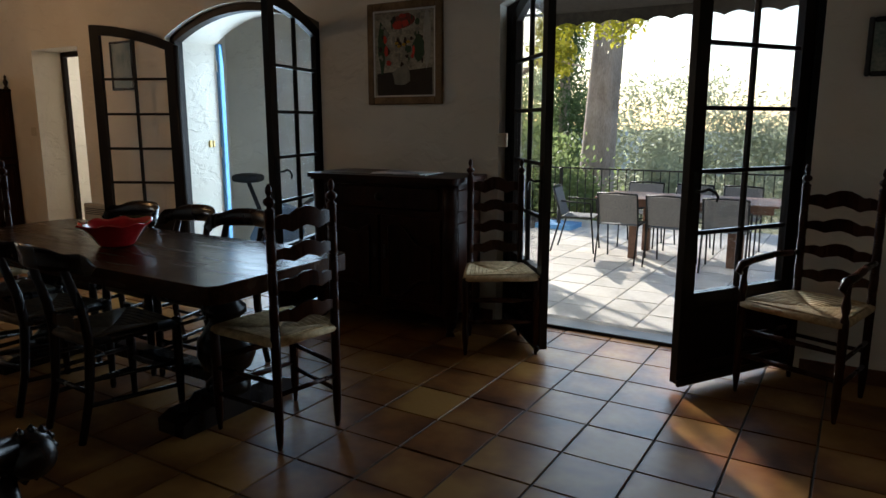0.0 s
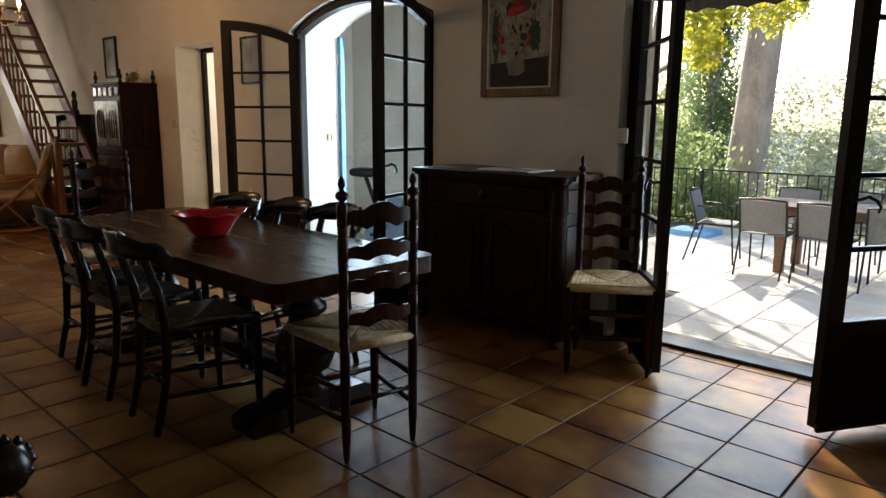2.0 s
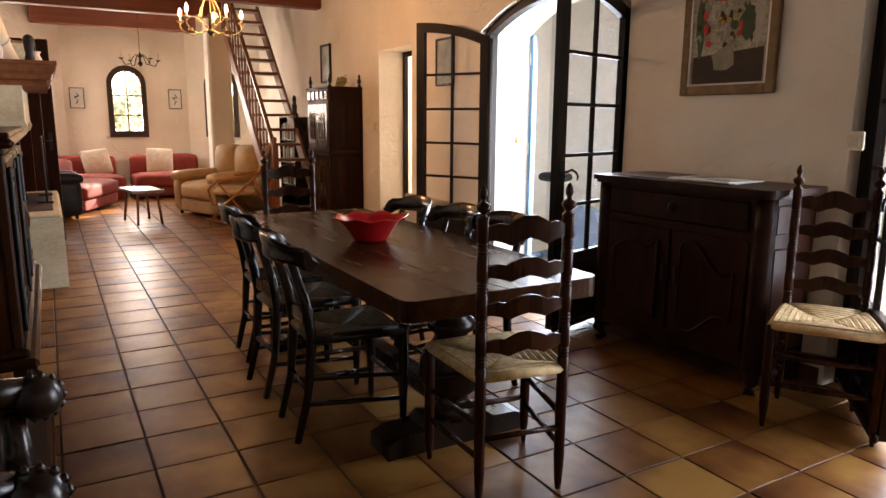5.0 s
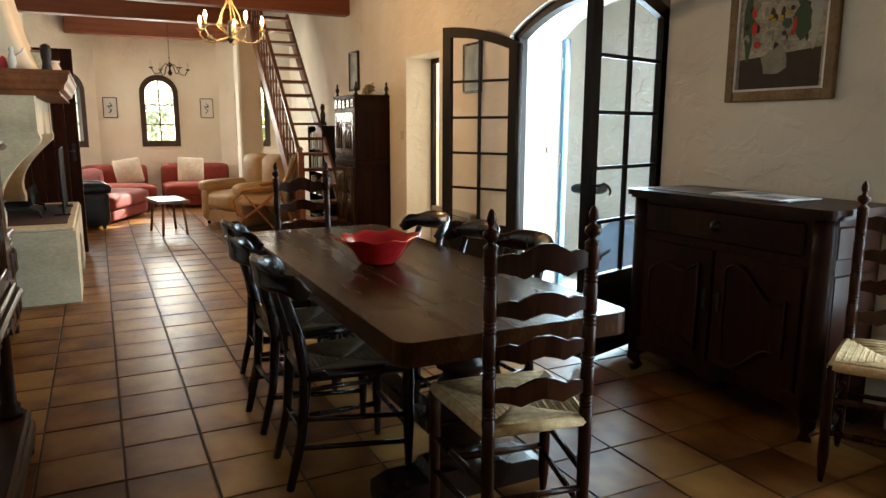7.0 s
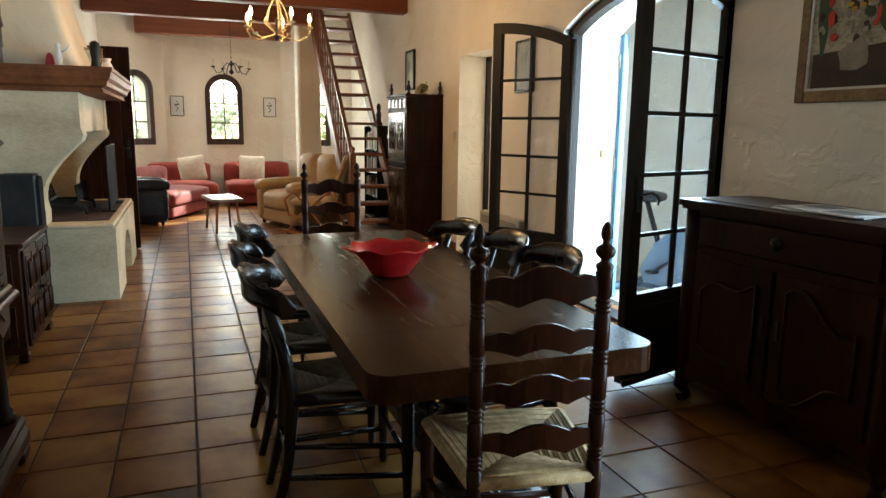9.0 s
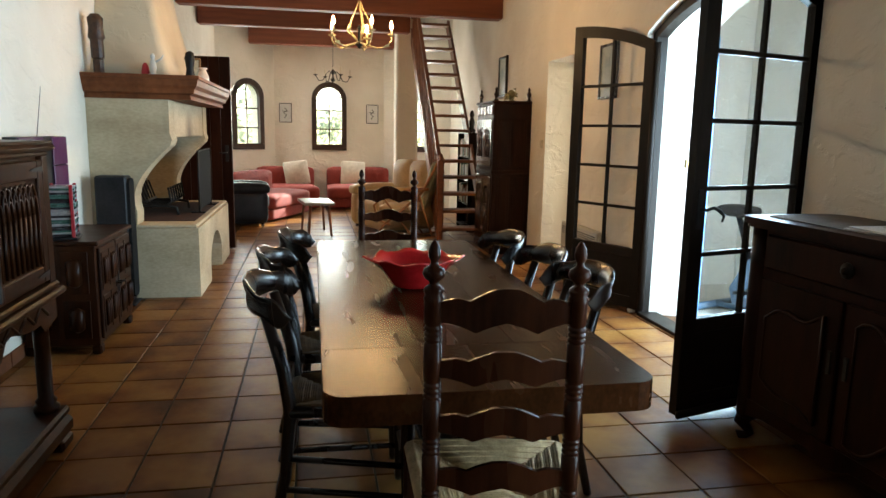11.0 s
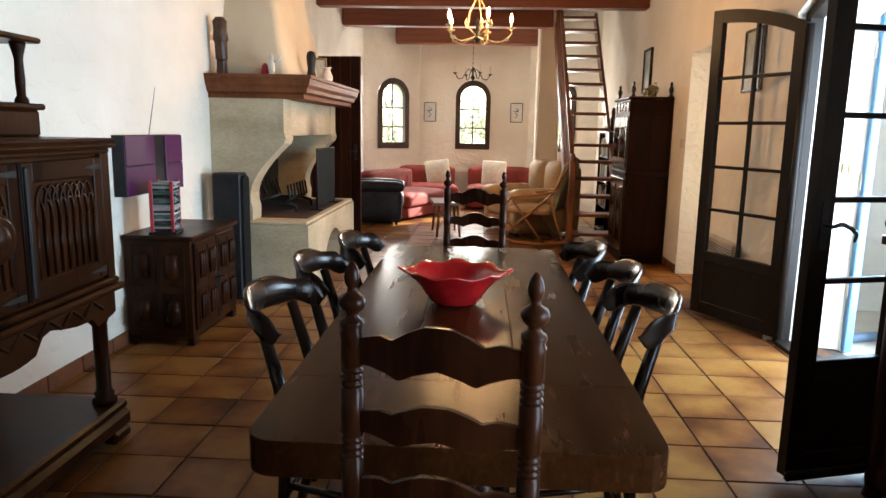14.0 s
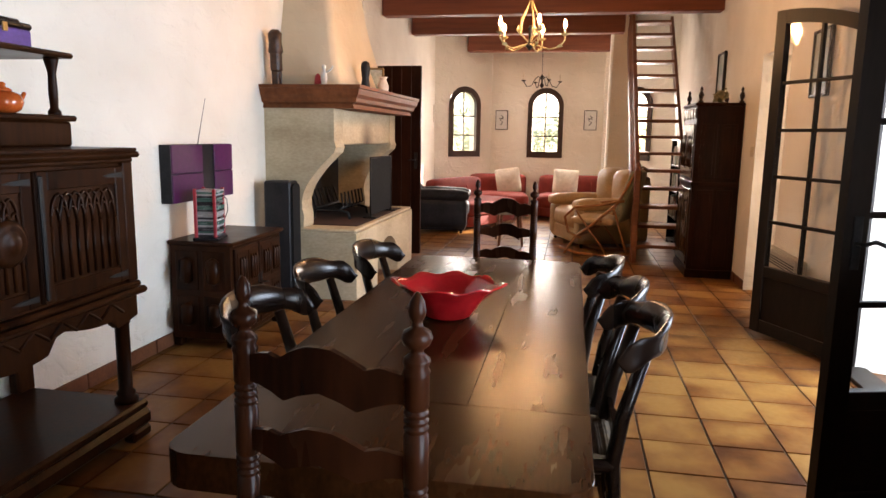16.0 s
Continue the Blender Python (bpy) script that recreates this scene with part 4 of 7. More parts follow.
low = thing("low_cabinet", pose(-4.905, SOUTH + 0.015, 0), "low carved oak cabinet with two linenfold doors", "cabinet")
part("body", Build().box(-0.365, 0.0, 0.055, 0.365, 0.41, 0.655, 0.004), M_CARVED, low)
part("top", Build().box(-0.385, -0.005, 0.655, 0.385, 0.435, 0.682, 0.007), M_CARVED, low)
for s in (-1, 1):
    for y in (0.0, 0.36):
        part("foot", Build().box(s * 0.30, y, 0.0, s * 0.365, y + 0.055, 0.056, 0.008), M_CARVED, low)
    door = part("door", Build().box(s * 0.008, 0.408, 0.09, s * 0.335, 0.426, 0.635, 0.004), M_CARVED, low)
    for k, (za, zb) in enumerate(((0.12, 0.345), (0.38, 0.605))):
        for xa, xb in ((0.03, 0.16), (0.18, 0.31)):
            part("panel", linenfold(Build(), s * xa if s > 0 else -xb, s * xb if s > 0 else -xa, za, zb, 0.425, 1), M_CARVED, door)
    part("handle", Build().box(s * 0.018, 0.426, 0.30, s * 0.032, 0.432, 0.43, 0.002).tube([(s * 0.025, 0.43, 0.365), (s * 0.025, 0.46, 0.362), (s * 0.06, 0.462, 0.36)], 0.005, 6), M_IRON, door)
for za, zb in ((0.10, 0.33), (0.37, 0.62)):
    for ya, yb in ((0.04, 0.19), (0.22, 0.37)):
        panel = Build()
        panel.box(0.364, ya, za, 0.371, yb, zb, 0.003)
        panel.tube([(0.371, (ya + yb) / 2, za + 0.04), (0.374, (ya + yb) / 2, za + 0.06), (0.374, (ya + yb) / 2, zb - 0.06), (0.371, (ya + yb) / 2, zb - 0.04)], [0.01, 0.045, 0.045, 0.01], 6)
        part("side_panel", panel, M_CARVED, low)

M_POLISHED = surface("polished_dark_oak", (0.02, 0.009, 0.005), (0.05, 0.024, 0.013), 0.2, 6, 0.2, 0.002, (1, 1, 0.2), coat=0.6)
wr = thing("tall_cabinet", pose(-7.70, 4.255, 0), "tall dark carved oak corner cabinet with turned finials", "cabinet")
WX, WD, WH = 0.74, 0.43, 1.70
part("body", Build().box(-WX, -WD, 0.08, 0, 0, WH - 0.03, 0.006), M_WALNUT, wr)
part("plinth", Build().box(-WX - 0.01, -WD - 0.012, 0.0, 0.01, 0, 0.08, 0.008), M_WALNUT, wr)
part("waist", Build().box(-WX - 0.008, -WD - 0.012, 0.90, 0.008, 0, 0.95, 0.01), M_WALNUT, wr)
part("cornice", Build().box(-WX - 0.015, -WD - 0.02, WH - 0.03, 0.015, 0, WH, 0.008), M_WALNUT, wr)
for za, zb in ((0.12, 0.87), (0.98, WH - 0.2)):
    for ya, yb in ((-WD + 0.05, -WD / 2 - 0.015), (-WD / 2 + 0.015, -0.05)):
        part("side_panel", Build().box(-0.002, ya, za, 0.008, yb, zb, 0.004).box(0.007, ya + 0.03, za + 0.03, 0.013, yb - 0.03, zb - 0.03, 0.005), M_WALNUT, wr)
    for k in (0, 1):
        x0 = -WX + 0.03 + k * (WX - 0.06) / 2
        x1 = x0 + (WX - 0.06) / 2 - 0.01
        door = part("door", Build().box(x0, -WD - 0.014, za, x1, -WD + 0.002, zb, 0.004), M_POLISHED, wr)
        part("panel", arch_row(Build().box(x0 + 0.06, -WD - 0.019, za + 0.08, x1 - 0.06, -WD - 0.013, zb - 0.08, 0.003), x0 + 0.08, x1 - 0.08, za + 0.1, zb - 0.1, -WD - 0.019, 3, 0.008), M_POLISHED, door)
        part("lock_plate", Build().box(x1 - 0.04 if k == 0 else x0 + 0.02, -WD - 0.018, (za + zb) / 2 - 0.05, x1 - 0.02 if k == 0 else x0 + 0.04, -WD - 0.013, (za + zb) / 2 + 0.05, 0.002), M_IRON, door)
for k in range(5):
    x = -WX + 0.07 + k * (WX - 0.14) / 4
    part("frieze_panel", Build().box(x - 0.05, -WD - 0.012, WH - 0.15, x + 0.05, -WD + 0.001, WH - 0.05, 0.006), M_POLISHED, wr)
for x, y in ((-WX + 0.03, -WD + 0.03), (-0.03, -WD + 0.03), (-WX + 0.03, -0.03), (-0.03, -0.03)):
    part("finial", Build().lathe([(0.022, 0), (0.024, 0.012), (0.012, 0.025), (0.02, 0.05), (0.026, 0.07), (0.016, 0.095), (0.01, 0.105), (0.015, 0.12), (0.012, 0.135), (0.002, 0.15)], (x, y, WH), 10), M_DARK, wr)

# The fireplace: a stone hearth bench, bracketed jambs, a lintel, a moulded shelf and a tapering plaster hood.
FX0, FX1, FY = -7.93, -5.96, 0.98
fp = thing("fireplace", pose(0, 0, 0), "pale limestone fireplace with raised hearth, bracket jambs and plaster hood", "fireplace")
FS = SOUTH + 0.002
# bench: side walls carry an arched log hole through the front
top = arc(FX0 + 0.62, FX1 - 0.62, 0.22, 0.40, 12)
bench = Build().slab([(FX0, 0), (FX0 + 0.62, 0)] + top + [(FX1 - 0.62, 0), (FX1, 0), (FX1, 0.555), (FX0, 0.555)], FS, FY)
part("bench", bench, M_STONE, fp)
part("log_hole_back", Build().box(FX0 + 0.6, FS, 0.0, FX1 - 0.6, FS + 0.06, 0.42, 0), M_SOOT, fp)
part("hearth_slab", Build().box(FX0 + 0.005, FS, 0.555, FX1 - 0.005, FY - 0.01, 0.585, 0.01), M_STONE, fp)
M_HEARTH = surface("smoked_hearth_tile", (0.02, 0.012, 0.009), (0.07, 0.03, 0.02), 0.8, 9, 0.4)
bricks = Build().box(FX0 + 0.22, FS + 0.02, 0.586, FX1 - 0.22, FY - 0.06, 0.592, 0.002)
part("hearth_tiles", bricks, M_HEARTH, fp)


def jamb_outline():
    """The side of a bracket jamb from the wall outwards: slim at the hearth, swelling in an S to carry the lintel."""
    pts = [(FS, 0.585), (FS + 0.32, 0.585), (FS + 0.325, 0.68)]
    for k in range(1, 9):
        a = k / 8
        pts.append((FS + 0.325 - 0.05 * math.sin(math.pi * a) * (1 - a) + 0.24 * a ** 2.2, 0.68 + 0.50 * a))
    pts += [(FS + 0.59, 1.20), (FS + 0.605, 1.245), (FS + 0.59, 1.29), (FS + 0.59, 1.55), (FS, 1.55)]
    return pts


for x in (FX0 + 0.02, FX1 - 0.24):
    part("jamb", Build().slab(jamb_outline(), x, x + 0.22, "x"), M_STONE, fp)
M_LINTEL = surface("smoke_stained_limestone", (0.36, 0.28, 0.17), (0.58, 0.48, 0.32), 0.75, 2.2, 0.25, 0.004, (1, 1, 2.2), fine=14)
lt = M_LINTEL.node_tree
lgeo, lpos = lt.nodes.new("ShaderNodeNewGeometry"), lt.nodes.new("ShaderNodeMapping")
lpos.inputs["Location"].default_value, lpos.inputs["Scale"].default_value = (6.9 * 4.0, 0, -1.24 * 3.4), (4.0, 0.0, 3.4)
lt.links.new(lgeo.outputs["Position"], lpos.inputs[0])
lball = lt.nodes.new("ShaderNodeTexGradient"); lball.gradient_type = "SPHERICAL"
lt.links.new(lpos.outputs[0], lball.inputs[0])
lmix = lt.nodes.new("ShaderNodeMix"); lmix.data_type = "RGBA"
lmix.inputs[7].default_value = (0.05, 0.025, 0.012, 1)
lbase = lt.nodes["Principled BSDF"].inputs["Base Color"]
lt.links.new(lbase.links[0].from_socket, lmix.inputs[6])
lt.links.new(lball.outputs["Fac"], lmix.inputs[0]); lt.links.new(lmix.outputs[2], lbase)
part("lintel", Build().box(FX0 + 0.241, FS + 0.40, 1.26, FX1 - 0.241, FS + 0.585, 1.549, 0.01), M_LINTEL, fp, "smoke-stained limestone lintel")
part("fireback", Build().box(FX0 + 0.242, FS, 0.593, FX1 - 0.242, FS + 0.03, 1.9, 0), M_SOOT, fp, "soot-blackened brick fireback")
prof = [(0.0, 1.55), (-0.012, 1.585), (0.022, 1.60), (0.03, 1.63), (0.05, 1.655), (0.06, 1.70), (0.07, 1.704), (0.07, 1.73)]
sv, sf = [], []
for d, z in prof:
    sv += [(FX0 - d, FS, z), (FX1 + d, FS, z), (FX1 + d, FY - 0.015 + d, z), (FX0 - d, FY - 0.015 + d, z)]
for k in range(len(prof) - 1):
    sf += [(4 * k + q, 4 * k + (q + 1) % 4, 4 * k + 4 + (q + 1) % 4, 4 * k + 4 + q) for q in range(4)]
sf += [(3, 2, 1, 0), tuple(4 * len(prof) - 4 + q for q in range(4))]
part("shelf", Build().add(sv, sf), M_MANTEL, fp, "moulded brown timber mantel shelf")
nh = 14
vs, fs = [], []
for k in range(nh + 1):
    a = k / nh
    z = 1.731 + (HIGH + 0.02 - 1.731) * a
    sh = 0.42 * (1 - math.exp(-2.6 * a))
    dep = 0.60 - 0.30 * (1 - math.exp(-2.2 * a))
    x0, x1 = FX0 + 0.16 + sh, FX1 - 0.16 - sh
    r = 0.06
    ring = [(x0, FS, z), (x0, FS + dep - r, z), (x0 + r * 0.3, FS + dep - r * 0.3, z), (x0 + r, FS + dep, z), (x1 - r, FS + dep, z), (x1 - r * 0.3, FS + dep - r * 0.3, z), (x1, FS + dep - r, z), (x1, FS, z)]
    vs += ring
for k in range(nh):
    for j in range(7):
        fs.append((k * 8 + j, k * 8 + j + 1, k * 8 + 9 + j, k * 8 + 8 + j))
fs += [tuple(range(8))[::-1], tuple(nh * 8 + j for j in range(8))]
part("hood", Build().add(vs, fs, True), M_HOOD, fp, "tapering sand-coloured plaster chimney hood")
fb = thing("fire_basket", pose(-6.85, 0.52, 0.592), "black iron fire basket standing on the hearth", "fire basket")
part("fire_bars", Build().tube([(-0.3, 0.12, 0.1), (0.3, 0.12, 0.1)], 0.012, 6).tube([(-0.3, -0.1, 0.1), (0.3, -0.1, 0.1)], 0.012, 6), M_IRON, fb)
for k in range(7):
    x = -0.3 + 0.1 * k
    part("fire_bar", Build().tube([(x, 0.13, 0.24), (x, 0.15, 0.12), (x, 0.1, 0.08), (x, -0.1, 0.08), (x, -0.16, 0.26)], 0.009, 6), M_IRON, fb)
for x in (-0.27, 0.27):
    part("fire_dog", Build().tube([(x, 0.2, 0.0), (x, 0.19, 0.06), (x, 0.1, 0.08), (x, -0.12, 0.08), (x, -0.14, 0.0)], 0.013, 6), M_IRON, fb)
sc = thing("fire_screen", pose(-7.05, 0.88, 0.592), "dark glass fire screen before the hearth", "fire screen")
M_DULLBLACK = surface("dull_black_sheet", (0.008, 0.008, 0.008), (0.02, 0.02, 0.02), 0.85, 60, 0.3, spec=0.05)
# The dark glass of the screen, drawn as an opaque dull black sheet.
part("mesh_panel", Build().box(-0.35, -0.003, 0.03, 0.35, 0.003, 0.55, 0.001), M_DULLBLACK, sc)
part("rim", Build().tube([(-0.35, 0, 0.0), (-0.35, 0, 0.55), (0.35, 0, 0.55), (0.35, 0, 0.0)], 0.009, 6), M_IRON, sc)
for x in (-0.35, 0.35):
    part("foot", Build().box(x - 0.01, -0.07, 0, x + 0.01, 0.05, 0.014, 0.003), M_IRON, sc)

# planked dark door standing open beyond the fireplace
dd = thing("door_5", pose(-8.26, 0.34, 0, rz=87), "dark brown planked door standing open into the room", "door", "", "structure")
for k in range(6):
    part("plank", Build().box(k * 0.112 + 0.001, -0.02, 0.02, (k + 1) * 0.112 - 0.001, 0.02, 2.10, 0.005), M_WALNUT, dd)
for z in (0.3, 1.05, 1.85):
    part("ledge", Build().box(0.03, 0.02, z, 0.64, 0.04, z + 0.1, 0.006), M_WALNUT, dd)
part("handle", Build().box(0.60, -0.026, 0.98, 0.635, -0.02, 1.16, 0.002).tube([(0.617, -0.02, 1.08), (0.617, -0.06, 1.08), (0.54, -0.065, 1.075)], 0.008, 6), M_IRON, dd)

# ---- bay windows ----
def arched_window(name, m, x0, x1):
    """A small round-headed casement with a broad dark surround on the wall face, a middle bar and two cross bars."""
    th = thing(name, m, "small round-headed window with dark brown timber frame", "window", "bay windows", "structure")
    z0, zs, za = WIN[0] + 0.06, WIN[1], WIN[2]
    w = 0.055
    o = [(x0 - 0.03, z0 - 0.05)] + arc(x0 - 0.03, x1 + 0.03, zs, za + 0.04, 16) + [(x1 + 0.03, z0 - 0.05)]
    i = [(x0 + w, z0 + w)] + arc(x0 + w, x1 - w, zs, za - w, 16) + [(x1 - w, z0 + w)]
    b = Build()
    for k in range(len(o)):
        j = (k + 1) % len(o)
        b.slab([i[k], i[j], o[j], o[k]], -0.025, 0.02)
    part("window_frame", b, M_JOINERY2, th)
    i2 = [(x0 + 0.004, z0 + 0.004)] + arc(x0 + 0.004, x1 - 0.004, zs, za - 0.004, 16) + [(x1 - 0.004, z0 + 0.004)]
    b = Build()
    for k in range(len(i)):
        j = (k + 1) % len(i)
        b.slab([i[k], i[j], i2[j], i2[k]], 0.021, 0.06)
    part("casement", b, M_JOINERY2, th)
    mid = (x0 + x1) / 2
    part("glazing_bar", Build().box(mid - 0.011, 0.03, z0 + w, mid + 0.011, 0.05, za - w, 0.002), M_JOINERY2, th)
    for z in (z0 + w + 0.27, z0 + w + 0.60):
        part("glazing_bar", Build().box(x0 + w, 0.031, z - 0.011, x1 - w, 0.049, z + 0.011, 0.002), M_JOINERY2, th)
    pane = part("pane", Build().slab(i, 0.038, 0.042), M_MULLEDGLASS, th)
    pane.visible_shadow = False
    return th


M_JOINERY2 = surface("brown_window_paint", (0.028, 0.013, 0.008), (0.06, 0.028, 0.016), 0.45, 7, 0.2, 0.002)
arched_window("window_1", pose(BAY_X, 1.22, 0, rz=90), 0.68, 1.24)
arched_window("window_2", BL, 0.68, 1.24)
arched_window("window_3", BR, 0.36, 0.92)

# ---- open stair ----
SX0, SX1, SZ1, SYA, SYB = -8.45, -11.2, 2.98, 3.38, 3.97
stair = thing("staircase", pose(0, 0, 0), "steep open orange-brown pine staircase with turned balusters", "staircase")
n = 15
run, rise = (SX1 - SX0) / n, SZ1 / n
for y in (SYA, SYB):
    part("stringer", Build().slab([(SX0 + 0.08, 0.0), (SX0 - 0.05, 0.0), (SX1 - 0.09, SZ1 - 0.03), (SX1, SZ1 + 0.08), (SX1 + 0.02, SZ1 + 0.08), (SX0 + 0.08, 0.14)], y - 0.018, y + 0.018), M_STAIR, stair)
for k in range(1, n + 1):
    part("tread", Build().box(SX0 + run * (k - 1) + 0.05, SYA + 0.019, rise * k - 0.035, SX0 + run * k - 0.05, SYB - 0.019, rise * k, 0.006), M_STAIR, stair)
hand = 0.80
part("handrail", Build().slab([(SX0 + 0.02, 0.12 + hand), (SX0 + 0.02, 0.17 + hand), (SX1, SZ1 + hand + 0.05), (SX1, SZ1 + hand)], SYA - 0.022, SYA + 0.022), M_STAIR, stair)
part("newel", Build().box(SX0 - 0.02, SYA - 0.035, 0, SX0 + 0.05, SYA + 0.035, 1.02, 0.008).lathe([(0.03, 1.02), (0.015, 1.03), (0.03, 1.06), (0.02, 1.09), (0.004, 1.1)], (SX0 + 0.015, SYA, 0), 10), M_STAIR, stair)
for k in range(1, 17):
    a = k / 17
    x, z = SX0 + (SX1 - SX0) * a, 0.1 + (SZ1 - 0.05) * a
    part("baluster", Build().lathe([(0.012, 0.0), (0.014, 0.1), (0.019, 0.22), (0.011, 0.36), (0.016, 0.5), (0.012, 0.62), (0.011, hand + 0.02)], (x, SYA, z), 8), M_STAIR, stair)

shelf2 = thing("bookcase", pose(-9.75, 4.06, 0), "narrow dark open bookcase standing under the stair", "bookcase")
for s in (-1, 1):
    part("side", Build().box(s * 0.36, -0.12, 0, s * 0.34, 0.16, 1.35, 0.003), M_DARK, shelf2)
part("back", Build().box(-0.34, 0.15, 0, 0.34, 0.16, 1.35, 0.002), M_DARK, shelf2)
for k in range(5):
    part("shelf", Build().box(-0.34, -0.12, 0.05 + 0.32 * k, 0.34, 0.149, 0.07 + 0.32 * k, 0.003), M_DARK, shelf2)
rng = random.Random(5)
PAPERS = [surface("book_" + c, d, l, 0.7, 9, 0.1) for c, d, l in (("cream", (0.4, 0.36, 0.28), (0.6, 0.55, 0.45)), ("brown", (0.1, 0.05, 0.03), (0.2, 0.1, 0.05)), ("white", (0.6, 0.6, 0.58), (0.75, 0.75, 0.72)), ("green", (0.04, 0.09, 0.06), (0.08, 0.15, 0.1)))]
for k in range(1, 4):
    x = -0.31
    while x < 0.22:
        w = rng.uniform(0.025, 0.05)
        h = rng.uniform(0.18, 0.26)
        bk = tagged(part("book", Build().box(0, -0.1, 0, w - 0.002, 0.06, h, 0.003), PAPERS[rng.randrange(4)]), "upright hardback book on the dark bookcase shelf", "book", "books under the stair")
        bk.matrix_world = pose(-9.75 + x, 4.06, 0.0705 + 0.32 * k)
        x += w
carv = tagged(part("carved_figure", Build().lathe([(0.05, 0), (0.055, 0.03), (0.03, 0.07), (0.04, 0.15), (0.02, 0.2), (0.033, 0.24), (0.02, 0.29), (0.004, 0.3)], (0, 0, 0), 10), M_DARK), "small dark carved wooden figure on the bookcase", "figurine")
carv.matrix_world = pose(-9.6, 4.02, 1.352)


# ---- seating ----
def cushion_box(b, x0, y0, z0, x1, y1, z1, puff=0.03, r=0.06, n=9, m=None):
    """An upholstered block: a rounded box whose faces swell."""
    c = Vector(((x0 + x1) / 2, (y0 + y1) / 2, (z0 + z1) / 2))
    h = Vector(((x1 - x0) / 2, (y1 - y0) / 2, (z1 - z0) / 2))
    r = min(r, 0.9 * min(h))
    vs, fs, idx = [], [], {}

    def vert(p):
        key = (round(p[0], 4), round(p[1], 4), round(p[2], 4))
        if key not in idx:
            q = Vector([max(-(h[a] - r), min(h[a] - r, p[a] * h[a])) for a in range(3)])
            d = Vector([p[a] * h[a] for a in range(3)]) - q
            if d.length > 1e-6:
                d = d.normalized() * r
            sw = 1.0
            for a in range(3):
                o, u = (a + 1) % 3, (a + 2) % 3
                if abs(abs(p[a]) - 1) < 1e-6:
                    d[a] += math.copysign(puff * (min(h) / h[a]) ** 2 * (1 - p[o] ** 2) * (1 - p[u] ** 2), p[a])
            idx[key] = len(vs)
            vs.append(tuple(c + q + d))
        return idx[key]
    g = [-1 + 2 * k / n for k in range(n + 1)]
    for a in range(3):
        for s in (-1, 1):
            for i in range(n):
                for j in range(n):
                    quad = []
                    for u, v in ((g[i], g[j]), (g[i + 1], g[j]), (g[i + 1], g[j + 1]), (g[i], g[j + 1])):
                        p = [0, 0, 0]
                        p[a], p[(a + 1) % 3], p[(a + 2) % 3] = s, u, v
                        quad.append(vert(p))
                    fs.append(tuple(quad if s > 0 else quad[::-1]))
    return b.add(vs, fs, True, m)


def sofa_module(m, w, label):
    """A low red sofa element, back at local y 0, seat towards +y."""
    th = thing("sofa_element", m, label, "sofa", "red sofa elements")
    part("base", cushion_box(Build(), -w / 2, 0.05, 0.03, w / 2, 0.86, 0.2, 0.0, 0.03), M_REDCLOTH, th)
    part("seat", cushion_box(Build(), -w / 2, 0.14, 0.18, w / 2, 0.9, 0.4, 0.025, 0.07), M_REDCLOTH, th)
    part("backrest", cushion_box(Build(), -w / 2, 0.0, 0.12, w / 2, 0.24, 0.7, 0.03, 0.08), M_REDCLOTH, th)
    for k in range(1, 5):
        x = -w / 2 + w * k / 5
        part("pleat", Build().tube([(x, 0.262, 0.42), (x, 0.27, 0.55), (x, 0.2, 0.70)], 0.006, 5), M_REDCLOTH, th)
    return th


sofa_module(pose(-13.02, 2.68, 0, rz=-90), 1.12, "low red upholstered sofa element under the bay window")
sofa_module(pose(-12.93, 1.38, 0, rz=-82), 1.0, "low red upholstered sofa element under the bay window")
sofa_module(pose(-11.42, 0.76, 0, rz=-25), 1.30, "low red upholstered corner sofa element turned to the room")


def pillow(m, label):
    b = cushion_box(Build(), -0.21, -0.03, -0.21, 0.21, 0.03, 0.21, 0.055, 0.012)
    ob = tagged(part("cushion", b, M_LINEN), label, "cushion", "cream cushions")
    ob.matrix_world = m


pillow(pose(-12.62, 1.60, 0.60, 16, 8, -82), "square cream linen cushion leaning on red sofa")
pillow(pose(-12.67, 2.58, 0.60, 16, -3, -92), "square cream linen cushion leaning on red sofa")


